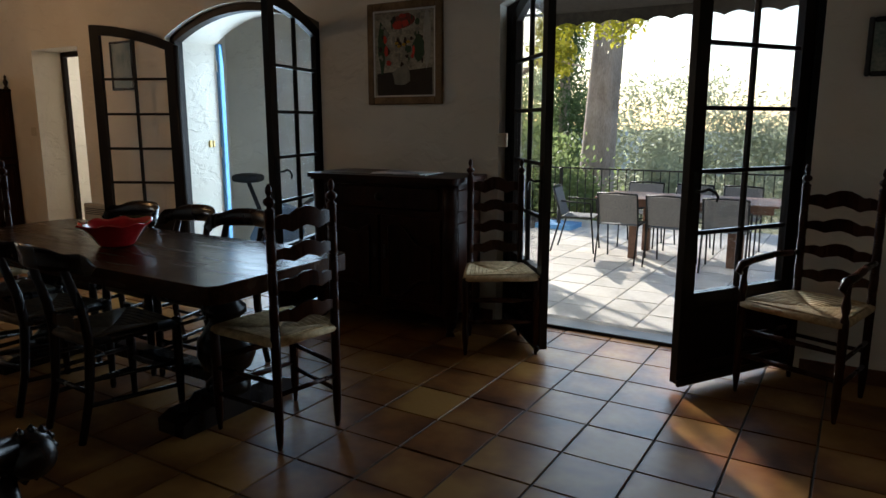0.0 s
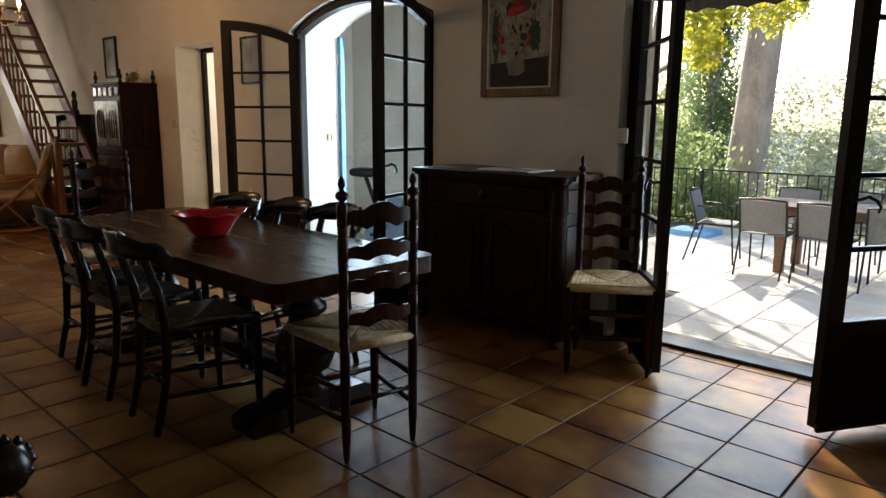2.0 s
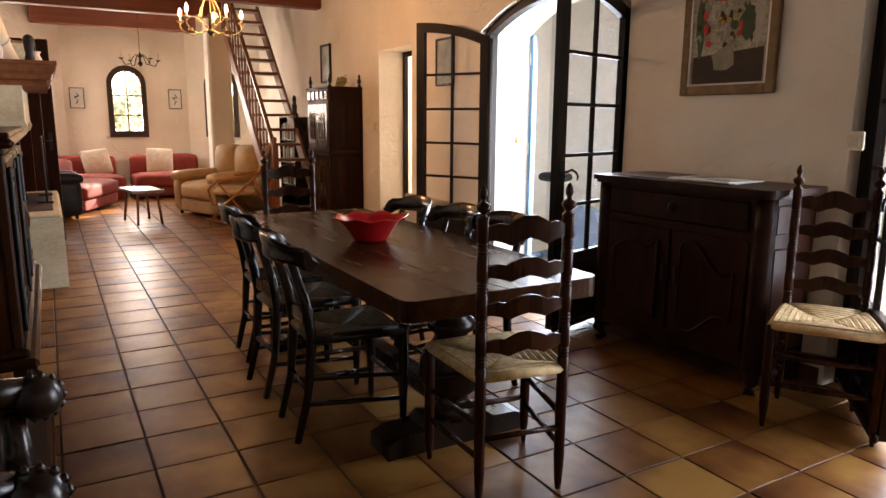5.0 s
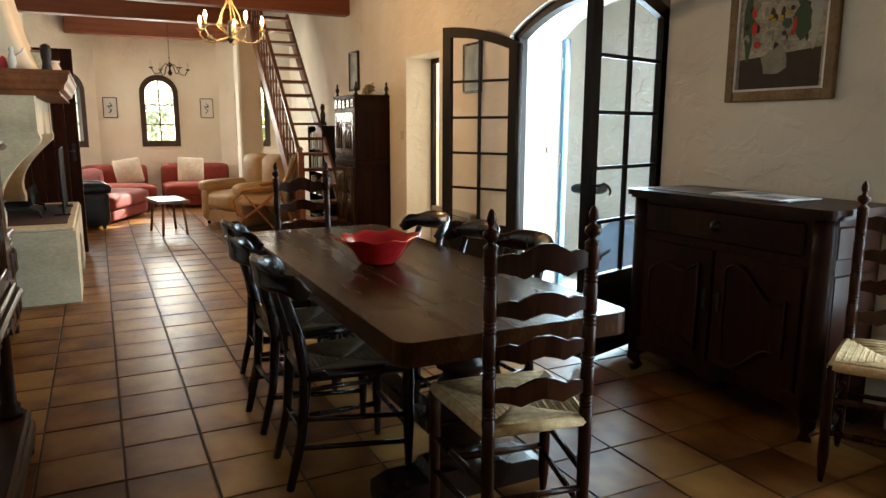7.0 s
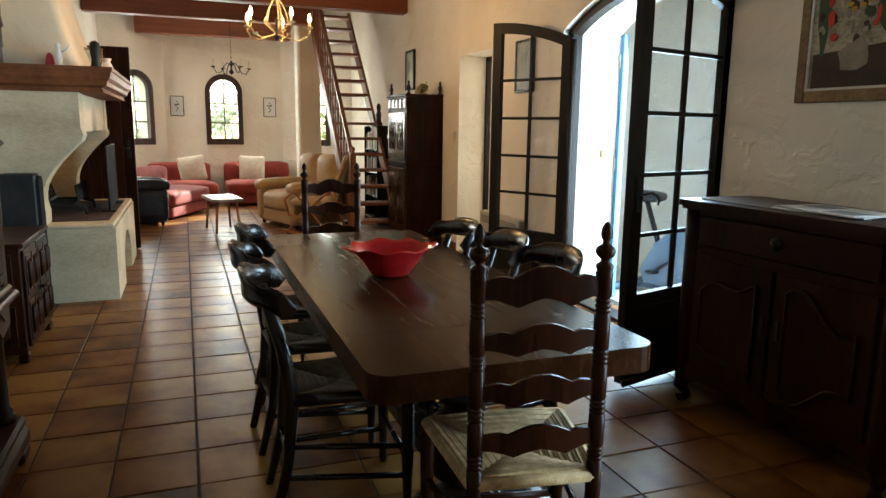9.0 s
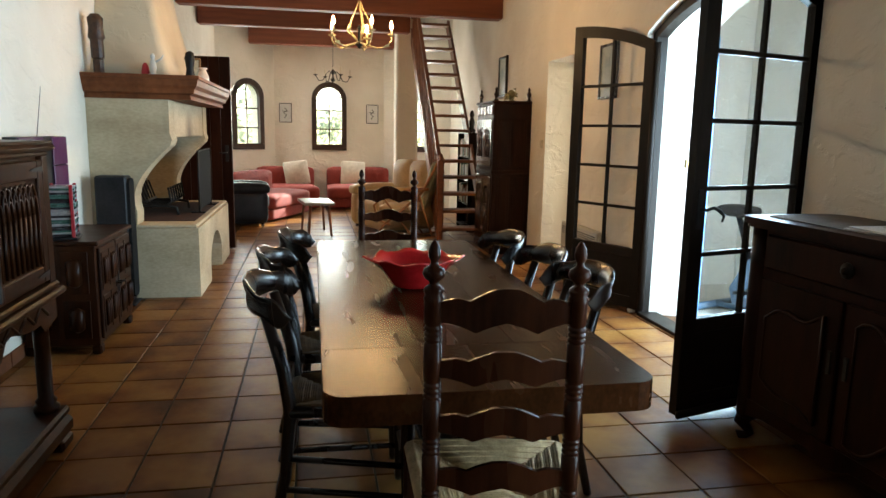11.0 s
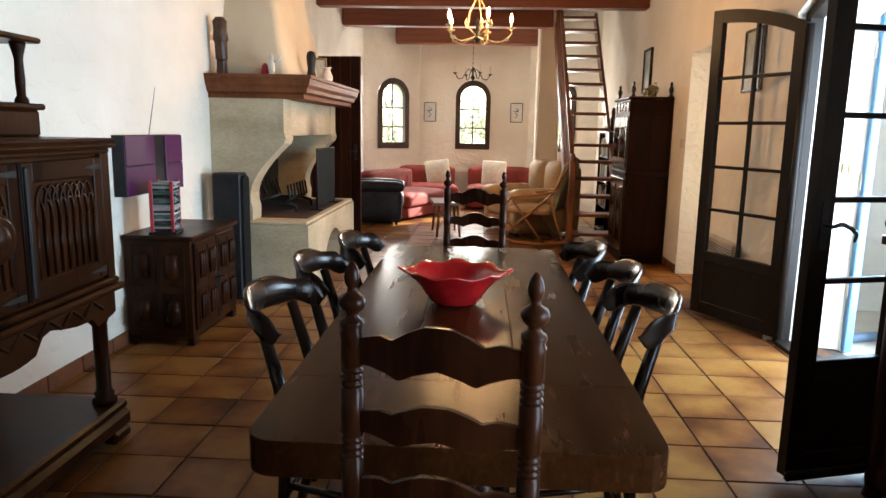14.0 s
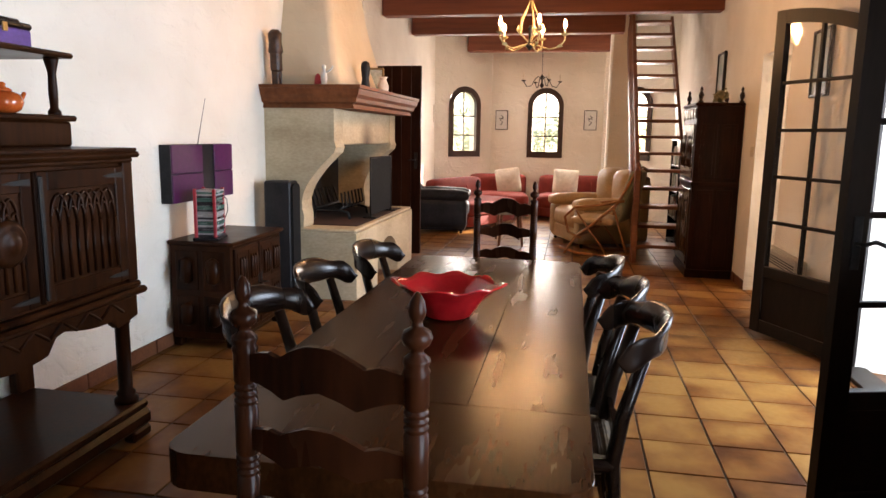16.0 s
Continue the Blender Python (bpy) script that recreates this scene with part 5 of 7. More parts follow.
def club_chair(name, m, mat, label, w=0.95, hgt=0.88):
    """A bulky upholstered armchair, back at y 0, front at +y."""
    th = thing(name, m, label, "armchair")
    part("base", cushion_box(Build(), -w / 2 + 0.03, 0.1, 0.04, w / 2 - 0.03, 0.88, 0.24, 0.0, 0.04), mat, th)
    part("seat_cushion", cushion_box(Build(), -w / 2 + 0.2, 0.18, 0.22, w / 2 - 0.2, 0.92, 0.46, 0.035, 0.08), mat, th)
    for s in (-1, 1):
        part("arm", cushion_box(Build(), min(s * (w / 2 - 0.2), s * w / 2), 0.08, 0.06, max(s * (w / 2 - 0.2), s * w / 2), 0.9, 0.5, 0.012, 0.07), mat, th)
        part("arm_pad", cushion_box(Build(), min(s * (w / 2 - 0.21), s * (w / 2 + 0.015)), 0.05, 0.46, max(s * (w / 2 - 0.21), s * (w / 2 + 0.015)), 0.93, 0.6, 0.02, 0.065), mat, th)
        part("back_cushion", cushion_box(Build(), min(s * 0.005, s * (w / 2 - 0.06)), -0.02, 0.4, max(s * 0.005, s * (w / 2 - 0.06)), 0.26, hgt, 0.045, 0.1), mat, th)
    part("back_shell", cushion_box(Build(), -w / 2 + 0.03, -0.06, 0.06, w / 2 - 0.03, 0.1, hgt - 0.06, 0.0, 0.05), mat, th)
    for x in (-w / 2 + 0.08, w / 2 - 0.08):
        for y in (0.05, 0.82):
            part("foot", Build().lathe([(0.02, 0), (0.025, 0.045)], (x, y, 0), 8), M_DARK, th)
    return th


club_chair("armchair", pose(-9.98, 3.42, 0, rz=202), M_BEIGE, "bulky beige leather armchair with thick padded arms", 1.05, 0.95)
club_chair("armchair", pose(-10.26, 0.34, 0, rz=6), M_BLACKLEATHER, "black leather armchair beside the open dark door", 0.64, 0.66)

M_CANE = surface("honey_rattan", (0.2, 0.075, 0.02), (0.4, 0.17, 0.05), 0.45, 14, 0.2)
M_GREENCLOTH = surface("striped_green_cloth", (0.10, 0.14, 0.07), (0.45, 0.38, 0.26), 0.85, 4, 0.3, 0.003, (9, 1, 1))
wk = thing("rattan_chair", pose(-8.85, 3.30, 0, rz=160), "honey rattan lounge chair with cream and green cushion", "chair")
for s in (-1, 1):
    x = s * 0.27
    part("side_frame", Build().tube([(x, 0.62, 0.0), (x, 0.5, 0.2), (x, 0.3, 0.36), (x, 0.02, 0.62), (x * 0.95, -0.14, 0.93)], 0.017, 8), M_CANE, wk)
    part("arm", Build().tube([(x, -0.06, 0.66), (x * 1.12, 0.2, 0.6), (x * 1.15, 0.5, 0.56), (x * 1.1, 0.62, 0.44), (x, 0.58, 0.26), (x, 0.42, 0.2)], 0.016, 8), M_CANE, wk)
    part("rocker", Build().tube([(x, 0.68, 0.07), (x, 0.45, 0.02), (x, 0.15, 0.017), (x, -0.2, 0.08)], 0.017, 8), M_CANE, wk)
    part("strut", Build().tube([(x, -0.12, 0.06), (x, 0.06, 0.58)], 0.014, 8), M_CANE, wk)
    part("strut", Build().tube([(x, 0.1, 0.02), (x, 0.5, 0.52)], 0.012, 8), M_CANE, wk)
part("hoop", Build().tube([(-0.256, -0.14, 0.93), (-0.2, -0.16, 1.0), (0, -0.175, 1.03), (0.2, -0.16, 1.0), (0.256, -0.14, 0.93)], 0.017, 8), M_CANE, wk)
for k in range(4):
    part("cross_bar", Build().tube([(-0.27, 0.5 - 0.15 * k, 0.21 + 0.1 * k), (0.27, 0.5 - 0.15 * k, 0.21 + 0.1 * k)], 0.012, 6), M_CANE, wk)
part("seat_pad", cushion_box(Build(), -0.25, 0.05, 0.36, 0.25, 0.58, 0.44, 0.02, 0.04), M_BEIGE, wk)
part("back_pad", cushion_box(Build(), -0.24, -0.05, -0.05, 0.24, 0.05, 0.55, 0.02, 0.04, 9, pose(0, 0.02, 0.46, 17, 0, 0)), M_GREENCLOTH, wk, "green and cream striped back pad")

ct = thing("coffee_table", pose(-9.42, 1.92, 0, rz=12), "small low table with a pale top and splayed legs", "table")
part("top", Build().slab([(-0.36, -0.18), (0.30, -0.21), (0.35, 0.16), (-0.30, 0.2)], 0.40, 0.435, "z"), surface("pale_wood_top", (0.13, 0.10, 0.07), (0.26, 0.21, 0.15), 0.35, 4, 0.15, 0.002, (0.2, 1, 1), coat=0.3), ct)
for x, y in ((-0.26, -0.11), (0.23, -0.13), (0.25, 0.1), (-0.23, 0.13)):
    part("leg", Build().tube([(x, y, 0.402), (x * 1.22, y * 1.25, 0.0)], [0.02, 0.014], 8), M_STAIR, ct)


# ---- hanging lamps ----
M_BULB = glow("warm_bulb", (1.0, 0.62, 0.25), 30)
M_CANDLE = surface("ivory_sleeve", (0.6, 0.52, 0.38), (0.75, 0.68, 0.55), 0.5, 9, 0.05)
M_GILT = surface("gilded_iron", (0.20, 0.15, 0.07), (0.42, 0.34, 0.18), 0.45, 14, 0.2, metal=0.35)
M_LEAF = surface("painted_iron_leaf", (0.30, 0.27, 0.14), (0.5, 0.42, 0.22), 0.5, 12, 0.2)


def chandelier(m, arms, r, lit, ceiling, label, cage):
    """Curved candle arms round a turned hub, on a chain; local z 0 is the lowest point of the hub."""
    th = thing("chandelier", m, label, "chandelier")
    mat = M_GILT if cage else M_IRON
    part("hub", Build().lathe([(0.004, 0), (0.012, 0.012), (0.03, 0.03), (0.036, 0.045), (0.02, 0.065), (0.012, 0.08), (0.012, 0.16), (0.02, 0.17), (0.008, 0.2)], (0, 0, 0), 12), M_IRON, th)
    for k in range(arms):
        a = 2 * math.pi * (k + 0.25) / arms
        c, s = math.cos(a), math.sin(a)
        pts = [(0.0, 0.06), (0.08, 0.035), (0.16, 0.01), (0.24, 0.03), (0.285, 0.085), (0.28, 0.125)] if cage else [(0.0, 0.12), (0.06, 0.17), (0.11, 0.12), (0.16, 0.03), (0.23, 0.02), (0.28, 0.1)]
        arm = part("arm", Build().tube([(u * r / 0.28 * c, u * r / 0.28 * s, v) for u, v in pts], 0.0065, 6), mat, th)
        zc = pts[-1][1]
        x, y = r * c, r * s
        part("drip_pan", Build().lathe([(0.008, zc - 0.012), (0.03, zc), (0.034, zc + 0.008), (0.012, zc + 0.01)], (x, y, 0), 12), mat, arm)
        part("candle", Build().lathe([(0.010, zc + 0.008), (0.010, zc + 0.05)], (x, y, 0), 10), M_CANDLE, arm)
        part("bulb", Build().lathe([(0.007, zc + 0.05), (0.013, zc + 0.064), (0.0145, zc + 0.078), (0.009, zc + 0.1), (0.002, zc + 0.12)], (x, y, 0), 10), M_BULB if lit else M_CANDLE, arm)
        if cage:
            part("leaf", Build().add([(0.2 * c, 0.2 * s, 0.02), (0.24 * c - 0.025 * s, 0.24 * s + 0.025 * c, 0.05), (0.27 * c, 0.27 * s, 0.03), (0.24 * c + 0.025 * s, 0.24 * s - 0.025 * c, 0.045), (0.235 * c, 0.235 * s, 0.028)],
                                     [(0, 1, 4), (1, 2, 4), (2, 3, 4), (3, 0, 4)]), M_LEAF, arm)
            b = Build().tube([(0.02 * c, 0.02 * s, 0.07), (0.1 * c, 0.1 * s, 0.14), (0.085 * c, 0.085 * s, 0.24), (0.035 * c, 0.035 * s, 0.33), (0.008 * c, 0.008 * s, 0.40)], 0.005, 6)
            part("cage_bar", b, mat, th)
            part("leaf", Build().add([(0.09 * c, 0.09 * s, 0.12), (0.12 * c - 0.02 * s, 0.12 * s + 0.02 * c, 0.16), (0.11 * c, 0.11 * s, 0.2), (0.12 * c + 0.02 * s, 0.12 * s - 0.02 * c, 0.155), (0.13 * c, 0.13 * s, 0.16)],
                                     [(0, 1, 4), (1, 2, 4), (2, 3, 4), (3, 0, 4)]), M_LEAF, th)
    top = 0.40 if cage else 0.2
    nl = int((ceiling - top) / 0.035)
    b = Build()
    for k in range(nl):
        z = top + (ceiling - top) * (k + 0.5) / nl
        h = (ceiling - top) / nl * 0.62
        pts = [(0.008 * math.cos(q), 0, z + h * math.sin(q)) for q in [i * math.pi / 4 for i in range(8)]]
        if k % 2:
            pts = [(p[1], p[0], p[2]) for p in pts]
        b.tube(pts, 0.0022, 4, None, True)
    part("chain", b, mat, th)["kind"] = "stuff"
    part("ceiling_rose", Build().lathe([(0.045, ceiling - 0.03), (0.05, ceiling)], (0, 0, 0), 12), mat, th)
    return th


CH = (-6.523, 2.285, 2.047)
chandelier(pose(*CH), 5, 0.28, True, HIGH - CH[2], "gilt iron chandelier with five lit candle bulbs", True)
for k in range(5):
    a = 2 * math.pi * (k + 0.25) / 5
    lamp("bulb_light", "POINT", 2.4, (1.0, 0.55, 0.23), pose(CH[0] + 0.28 * math.cos(a), CH[1] + 0.28 * math.sin(a), CH[2] + 0.27), radius=0.045)
chandelier(pose(-11.0, 2.19, 2.05), 4, 0.28, False, 3.06 - 2.05, "black wrought-iron chandelier with four unlit candles", False)

# ---- the hall beyond the second door ----
M_HALLFLOOR = surface("pale_hall_tile", (0.42, 0.38, 0.32), (0.56, 0.52, 0.45), 0.4, 3, 0.1)
structure("hall_floor", Build().box(-6.2, 4.665, -0.2, -2.4, 6.4, -0.005, 0), M_HALLFLOOR, "pale tiled porch floor beyond the hall door", "floor")
structure("hall_wall_back", Build().box(-6.2, 5.75, -0.1, -4.35, 6.0, 2.9, 0.01), M_OUTWALL, "rough pale plaster porch wall")
structure("hall_wall_left", Build().box(-6.2, 4.62, -0.1, -6.0, 5.75, 2.9, 0.01), M_OUTWALL, "rough pale plaster porch side wall")
# Roof added out of view, to stop sun falling through the hall door.
structure("hall_ceiling", Build().box(-6.2, 4.62, 2.75, -2.4, 6.4, 2.9, 0.01), M_CEIL, "unseen pale porch roof, added to keep sun off the hall door", "ceiling")
stone_wall = thing("hall_wall_stone", pose(-4.35, 5.62, 0), "grey rubble stone wall of the porch", "wall", "", "structure")
part("mortar", Build().box(0, 0.02, -0.1, 1.30, 0.35, 2.75, 0), M_OUTWALL, stone_wall)
M_RUBBLE = surface("grey_rubble", (0.28, 0.26, 0.22), (0.5, 0.47, 0.4), 0.85, 6, 0.5, 0.006, spread=0.3)
rng = random.Random(3)
z = 0.0
while z < 2.6:
    h = rng.uniform(0.1, 0.19)
    x = 0.0
    while x < 1.25:
        w = rng.uniform(0.14, 0.34)
        part("stone", Build().box(x + 0.008, -rng.uniform(0.0, 0.02), z + 0.008, min(x + w, 1.30) - 0.008, 0.06, z + h - 0.008, 0.022), M_RUBBLE, stone_wall)
        x += w
    z += h
lamp("porch_daylight", "AREA", 10, (0.8, 0.91, 1.0), look((-2.5, 5.2, 1.5), (-5.0, 5.1, 1.2)), size=(1.4, 2.3))

# the splayed white reveal behind the hall door's frame, and the blue outer jambs
ra, rb = 4.392, 4.66
loops = [[(x, y, z) for x, z in [(x0, 0.0)] + arc(x0, x1, spring, apex, 16) + [(x1, 0.0)]]
         for x0, x1, spring, apex, y in ((-5.03, -3.38, 2.045, 2.235, ra), (-4.925, -3.485, 2.035, 2.25, rb), (-5.088, -3.322, 2.078, 2.298, rb), (-5.088, -3.322, 2.078, 2.298, ra))]
rn = len(loops[0])
rf = [(i * rn + k, i * rn + k + 1, ((i + 1) % 4) * rn + k + 1, ((i + 1) % 4) * rn + k) for i in range(4) for k in range(rn - 1)]
rf += [(0, rn, 2 * rn, 3 * rn), (rn - 1, 2 * rn - 1, 3 * rn - 1, 4 * rn - 1)]
structure("door_reveal", Build().add([p for loop in loops for p in loop], rf), M_WALL, "splayed white plaster reveal of the arched hall doorway")
hd = thing("door_6", pose(0, 0, 0), "pale blue painted outer jambs of the hall doorway", "door frame", "", "structure")
for x in (-4.927, -3.533):
    jamb = part("jamb", Build().box(x, 4.662, 0.0, x + 0.05, 4.712, 2.05, 0.006), M_BLUEPAINT, hd)
    for zz in (0.35, 1.02, 1.80):
        part("hinge", Build().box(x - 0.004 if x < -4 else x + 0.03, 4.655, zz, x + 0.02 if x < -4 else x + 0.054, 4.663, zz + 0.1, 0.002), M_WHITEPAINT, jamb)
part("strike_plate", Build().box(-4.966, 4.56, 1.12, -4.944, 4.585, 1.18, 0.002).box(-4.957, 4.595, 1.12, -4.938, 4.615, 1.18, 0.002), M_BRASS, hd, "small brass strike plates let into the reveal")

bk = thing("exercise_bike", pose(-4.90, 5.15, 0, rz=20), "dark blue exercise bike with grey housing in the porch", "exercise bike")
M_BLUEGREY = surface("blue_grey_plastic", (0.10, 0.16, 0.24), (0.16, 0.23, 0.32), 0.4, 6, 0.05)
part("housing", Build().slab([(-0.1, 0.08), (0.32, 0.08), (0.4, 0.25), (0.32, 0.5), (0.15, 0.56), (-0.02, 0.42), (-0.14, 0.2)], -0.07, 0.07), M_BLUEGREY, bk)
part("seat_post", Build().tube([(-0.02, 0, 0.4), (-0.16, 0, 0.76)], 0.022, 8), M_BLACKLEATHER, bk)
part("saddle", cushion_box(Build(), -0.3, -0.1, 0.76, -0.02, 0.1, 0.83, 0.015, 0.03), M_BLACKLEATHER, bk)
part("handle_post", Build().tube([(0.30, 0, 0.44), (0.70, 0, 0.72), (0.78, 0, 0.98)], 0.024, 8), M_BLACKLEATHER, bk)
part("handlebar", Build().tube([(0.64, -0.22, 1.06), (0.74, -0.2, 1.04), (0.79, 0, 0.99), (0.74, 0.2, 1.04), (0.64, 0.22, 1.06)], 0.016, 8), M_BLACKLEATHER, bk)
for x in (-0.3, 0.42):
    part("floor_bar", Build().tube([(x, -0.24, 0.03), (x, 0.24, 0.03)], 0.03, 10), M_BLUEGREY, bk)
part("spine", Build().tube([(-0.3, 0, 0.04), (0.42, 0, 0.04)], 0.025, 8).tube([(0.0, 0, 0.05), (0.0, 0, 0.12)], 0.03, 8), M_BLUEGREY, bk)
for s in (-1, 1):
    part("pedal", Build().tube([(0.12, s * 0.07, 0.28), (0.12 + s * 0.1, s * 0.1, 0.2)], 0.012, 6).box(0.12 + s * 0.1 - 0.04, s * 0.1, 0.185, 0.12 + s * 0.1 + 0.04, s * 0.19, 0.21, 0.004), M_BLACKLEATHER, bk)

# The small room behind the plain doorway, lit by an added lamp.
structure("side_room_walls", Build().box(-7.9, 4.63, -0.1, -7.7, 6.4, 2.6, 0).box(-6.25, 4.63, -0.1, -6.205, 6.4, 2.6, 0).box(-7.9, 6.4, -0.1, -6.2, 6.6, 2.6, 0), M_WALL, "white walls of a small side room")
structure("side_room_floor", Build().box(-7.9, 4.665, -0.2, -6.2, 6.6, -0.004, 0), M_HALLFLOOR, "pale floor of a small side room", "floor")
structure("side_room_ceiling", Build().box(-7.9, 4.63, 2.6, -6.2, 6.6, 2.75, 0), M_CEIL, "white ceiling of a small side room", "ceiling")
# Added fill lamp: the room has no window, and this brightens its doorway.
lamp("side_room_fill", "AREA", 16, (1.0, 0.96, 0.9), look((-7.0, 6.3, 1.7), (-7.0, 4.6, 1.0)), size=(0.9, 1.2))
fr = thing("door_frame_side", pose(0, 0, 0), "plain dark timber frame of the side doorway", "door frame", "", "structure")
part("jamb", Build().box(-7.23, 4.56, 0, -7.18, 4.61, 2.08, 0.004), M_JOINERY, fr)
part("jamb", Build().box(-6.46, 4.56, 0, -6.41, 4.61, 2.08, 0.004), M_JOINERY, fr)
part("head", Build().box(-7.18, 4.561, 2.03, -6.46, 4.609, 2.08, 0.004), M_JOINERY, fr)

# ---- terrace and garden ----
M_SLABS = surface("terrace_tile", (0.6, 0.54, 0.46), (0.78, 0.72, 0.64), 0.4, 3, 0.2, 0.003, spread=0.18)
M_SOIL = surface("dry_grass_ground", (0.06, 0.07, 0.025), (0.16, 0.15, 0.06), 0.95, 1.5, 0.5, 0.02)
terrace = structure("pavement", Build().box(-6.2, 6.41, -0.6, 8.0, 11.2, -0.268, 0).box(-2.35, 4.665, -0.6, 8.0, 6.41, -0.268, 0), M_GROUT, "mortar bed of the paved terrace", "pavement")
gr = Build()
G = 22
gv, gf = [], []
for i in range(G + 1):
    for j in range(G + 1):
        x, y = -90 + 180 * i / G, 11.2 + 110 * (j / G) ** 1.6
        gv.append((x, y, -0.6 - 0.05 * (y - 11.2) - 1.5 * (1 - math.exp(-(y - 11.2) / 6)) + 0.4 * noise.noise((x * 0.15, y * 0.15, 0))))
for i in range(G):
    for j in range(G):
        a = i * (G + 1) + j
        gf.append((a, a + 1, a + G + 2, a + G + 1))
gr.add(gv, gf, True).add([(-90, -60, -0.61), (90, -60, -0.61), (90, 11.2, -0.61), (-90, 11.2, -0.61)], [(0, 1, 2, 3)])
structure("ground", gr, M_SOIL, "dry grassy slope falling away below the terrace", "ground")
SLAB = Build().box(0.005, 0.005, -0.03, 0.395, 0.395, 0, 0.004).mesh("paving_tile", M_SLABS)
srng = random.Random(8)
for i in range(17):
    for j in range(16):
        x, y = -4.0 + 0.4 * i, 4.67 + 0.4 * j
        if (x < -2.4 and y < 6.4) or y > 10.9:
            continue
        ob = part("paving_tile", SLAB, None, terrace)
        ob.matrix_local = pose(x, y, -0.25 + srng.uniform(-0.002, 0.002))

rail = thing("railing", pose(0, 10.9, -0.25), "thin dark iron railing along the terrace edge", "railing")
part("top_rail", Build().box(-6.0, -0.02, 0.85, 6.0, 0.02, 0.875, 0.004), M_IRON, rail)
part("bottom_rail", Build().box(-6.0, -0.012, 0.1, 6.0, 0.012, 0.12, 0.003), M_IRON, rail)
BAR = Build().box(-0.007, -0.007, 0.12, 0.007, 0.007, 0.85, 0.002).mesh("rail_bar", M_IRON)
for k in range(90):
    part("rail_bar", BAR, None, rail).matrix_local = pose(-5.95 + 0.132 * k, 0, 0)
for k in range(7):
    part("post", Build().box(-6 + 2 * k - 0.02, -0.02, 0, -6 + 2 * k + 0.02, 0.02, 0.85, 0.003), M_IRON, rail)

M_TEXTILE = surface("grey_mesh_fabric", (0.10, 0.10, 0.10), (0.22, 0.21, 0.20), 0.7, 80, 0.2)
M_TEAK = surface("brown_slat_table", (0.10, 0.05, 0.03), (0.2, 0.1, 0.06), 0.5, 4, 0.2)
GZ = -0.25
tt = thing("garden_table", pose(-1.47, 8.55, GZ), "long brown garden table on the terrace", "table")
for k in range(7):
    part("slat", Build().box(-1.0, -0.42 + 0.12 * k, 0.70, 1.0, -0.42 + 0.12 * k + 0.112, 0.725, 0.004), M_TEAK, tt)
part("apron", Build().box(-0.95, -0.37, 0.62, 0.95, -0.34, 0.699, 0.003).box(-0.95, 0.34, 0.62, 0.95, 0.37, 0.699, 0.003), M_TEAK, tt)
for x in (-0.55, 0.55):
    for y in (-0.3, 0.3):
        part("leg", Build().box(x - 0.045, y - 0.045, 0, x + 0.045, y + 0.045, 0.70, 0.006), M_TEAK, tt)


def garden_chair(m):
    th = thing("garden_chair", m, "grey mesh garden armchair with thin metal frame", "chair", "garden chairs")
    for s in (-1, 1):
        x = s * 0.225
        part("side_frame", Build().tube([(x, 0.42, 0.0), (x, 0.36, 0.62), (x, 0.0, 0.64)], 0.011, 6).tube([(x, -0.12, 0.0), (x, -0.0, 0.44), (x, -0.1, 0.80)], 0.011, 6).tube([(x, 0.0, 0.44), (x, 0.38, 0.44)], 0.01, 6), M_IRON, th)
    part("top_bar", Build().tube([(-0.225, -0.1, 0.80), (0, -0.115, 0.81), (0.225, -0.1, 0.80)], 0.011, 6), M_IRON, th)
    part("seat", Build().box(-0.215, 0.0, 0.435, 0.215, 0.40, 0.445, 0.002), M_TEXTILE, th)
    part("backrest", Build().slab([(-0.0, 0.46), (0.012, 0.46), (-0.087, 0.79), (-0.099, 0.79)], -0.215, 0.215, "x"), M_TEXTILE, th)
    return th


g1 = garden_chair(pose(-2.1, 7.9, GZ, rz=2))
for x, y, a in ((-1.54, 7.88, -3), (-0.95, 7.9, 3), (-2.2, 9.35, 182), (-1.58, 9.32, 178), (-1.0, 9.35, 180), (-2.95, 8.4, -80)):
    copy_thing(g1, pose(x, y, GZ, rz=a))
ub = thing("parasol_base", pose(-3.7, 10.1, GZ), "flat blue parasol base on the terrace", "parasol base")
part("plate", Build().slab(rounded(-0.3, -0.25, 0.3, 0.25, 0.05), 0, 0.07, "z"), M_BLUEPAINT, ub)
part("socket", Build().lathe([(0.04, 0.07), (0.03, 0.09), (0.028, 0.3)], (0, 0, 0), 12), M_IRON, ub)

aw = thing("awning", pose(0, 0, 0), "dark canvas awning with scalloped valance over the terrace door", "awning")
M_CANVAS = surface("dark_canvas", (0.03, 0.025, 0.02), (0.07, 0.06, 0.05), 0.85, 20, 0.2)
part("canvas", Build().slab([(4.63, 2.52), (6.1, 2.28), (6.1, 2.295), (4.63, 2.535)], -2.3, 0.5, "x"), M_CANVAS, aw)
sc_o = [(-2.3, 2.295)] + [(-2.3 + 2.8 * k / 56, 2.17 + 0.03 * abs(math.cos(math.pi * k / 4))) for k in range(57)] + [(0.5, 2.295)]
part("valance", Build().slab(sc_o[::-1], 6.1, 6.106), M_CANVAS, aw)
for x in (-2.25, 0.45):
    part("awning_arm", Build().tube([(x, 4.63, 2.1), (x, 6.08, 2.27)], 0.014, 6), M_IRON, aw)


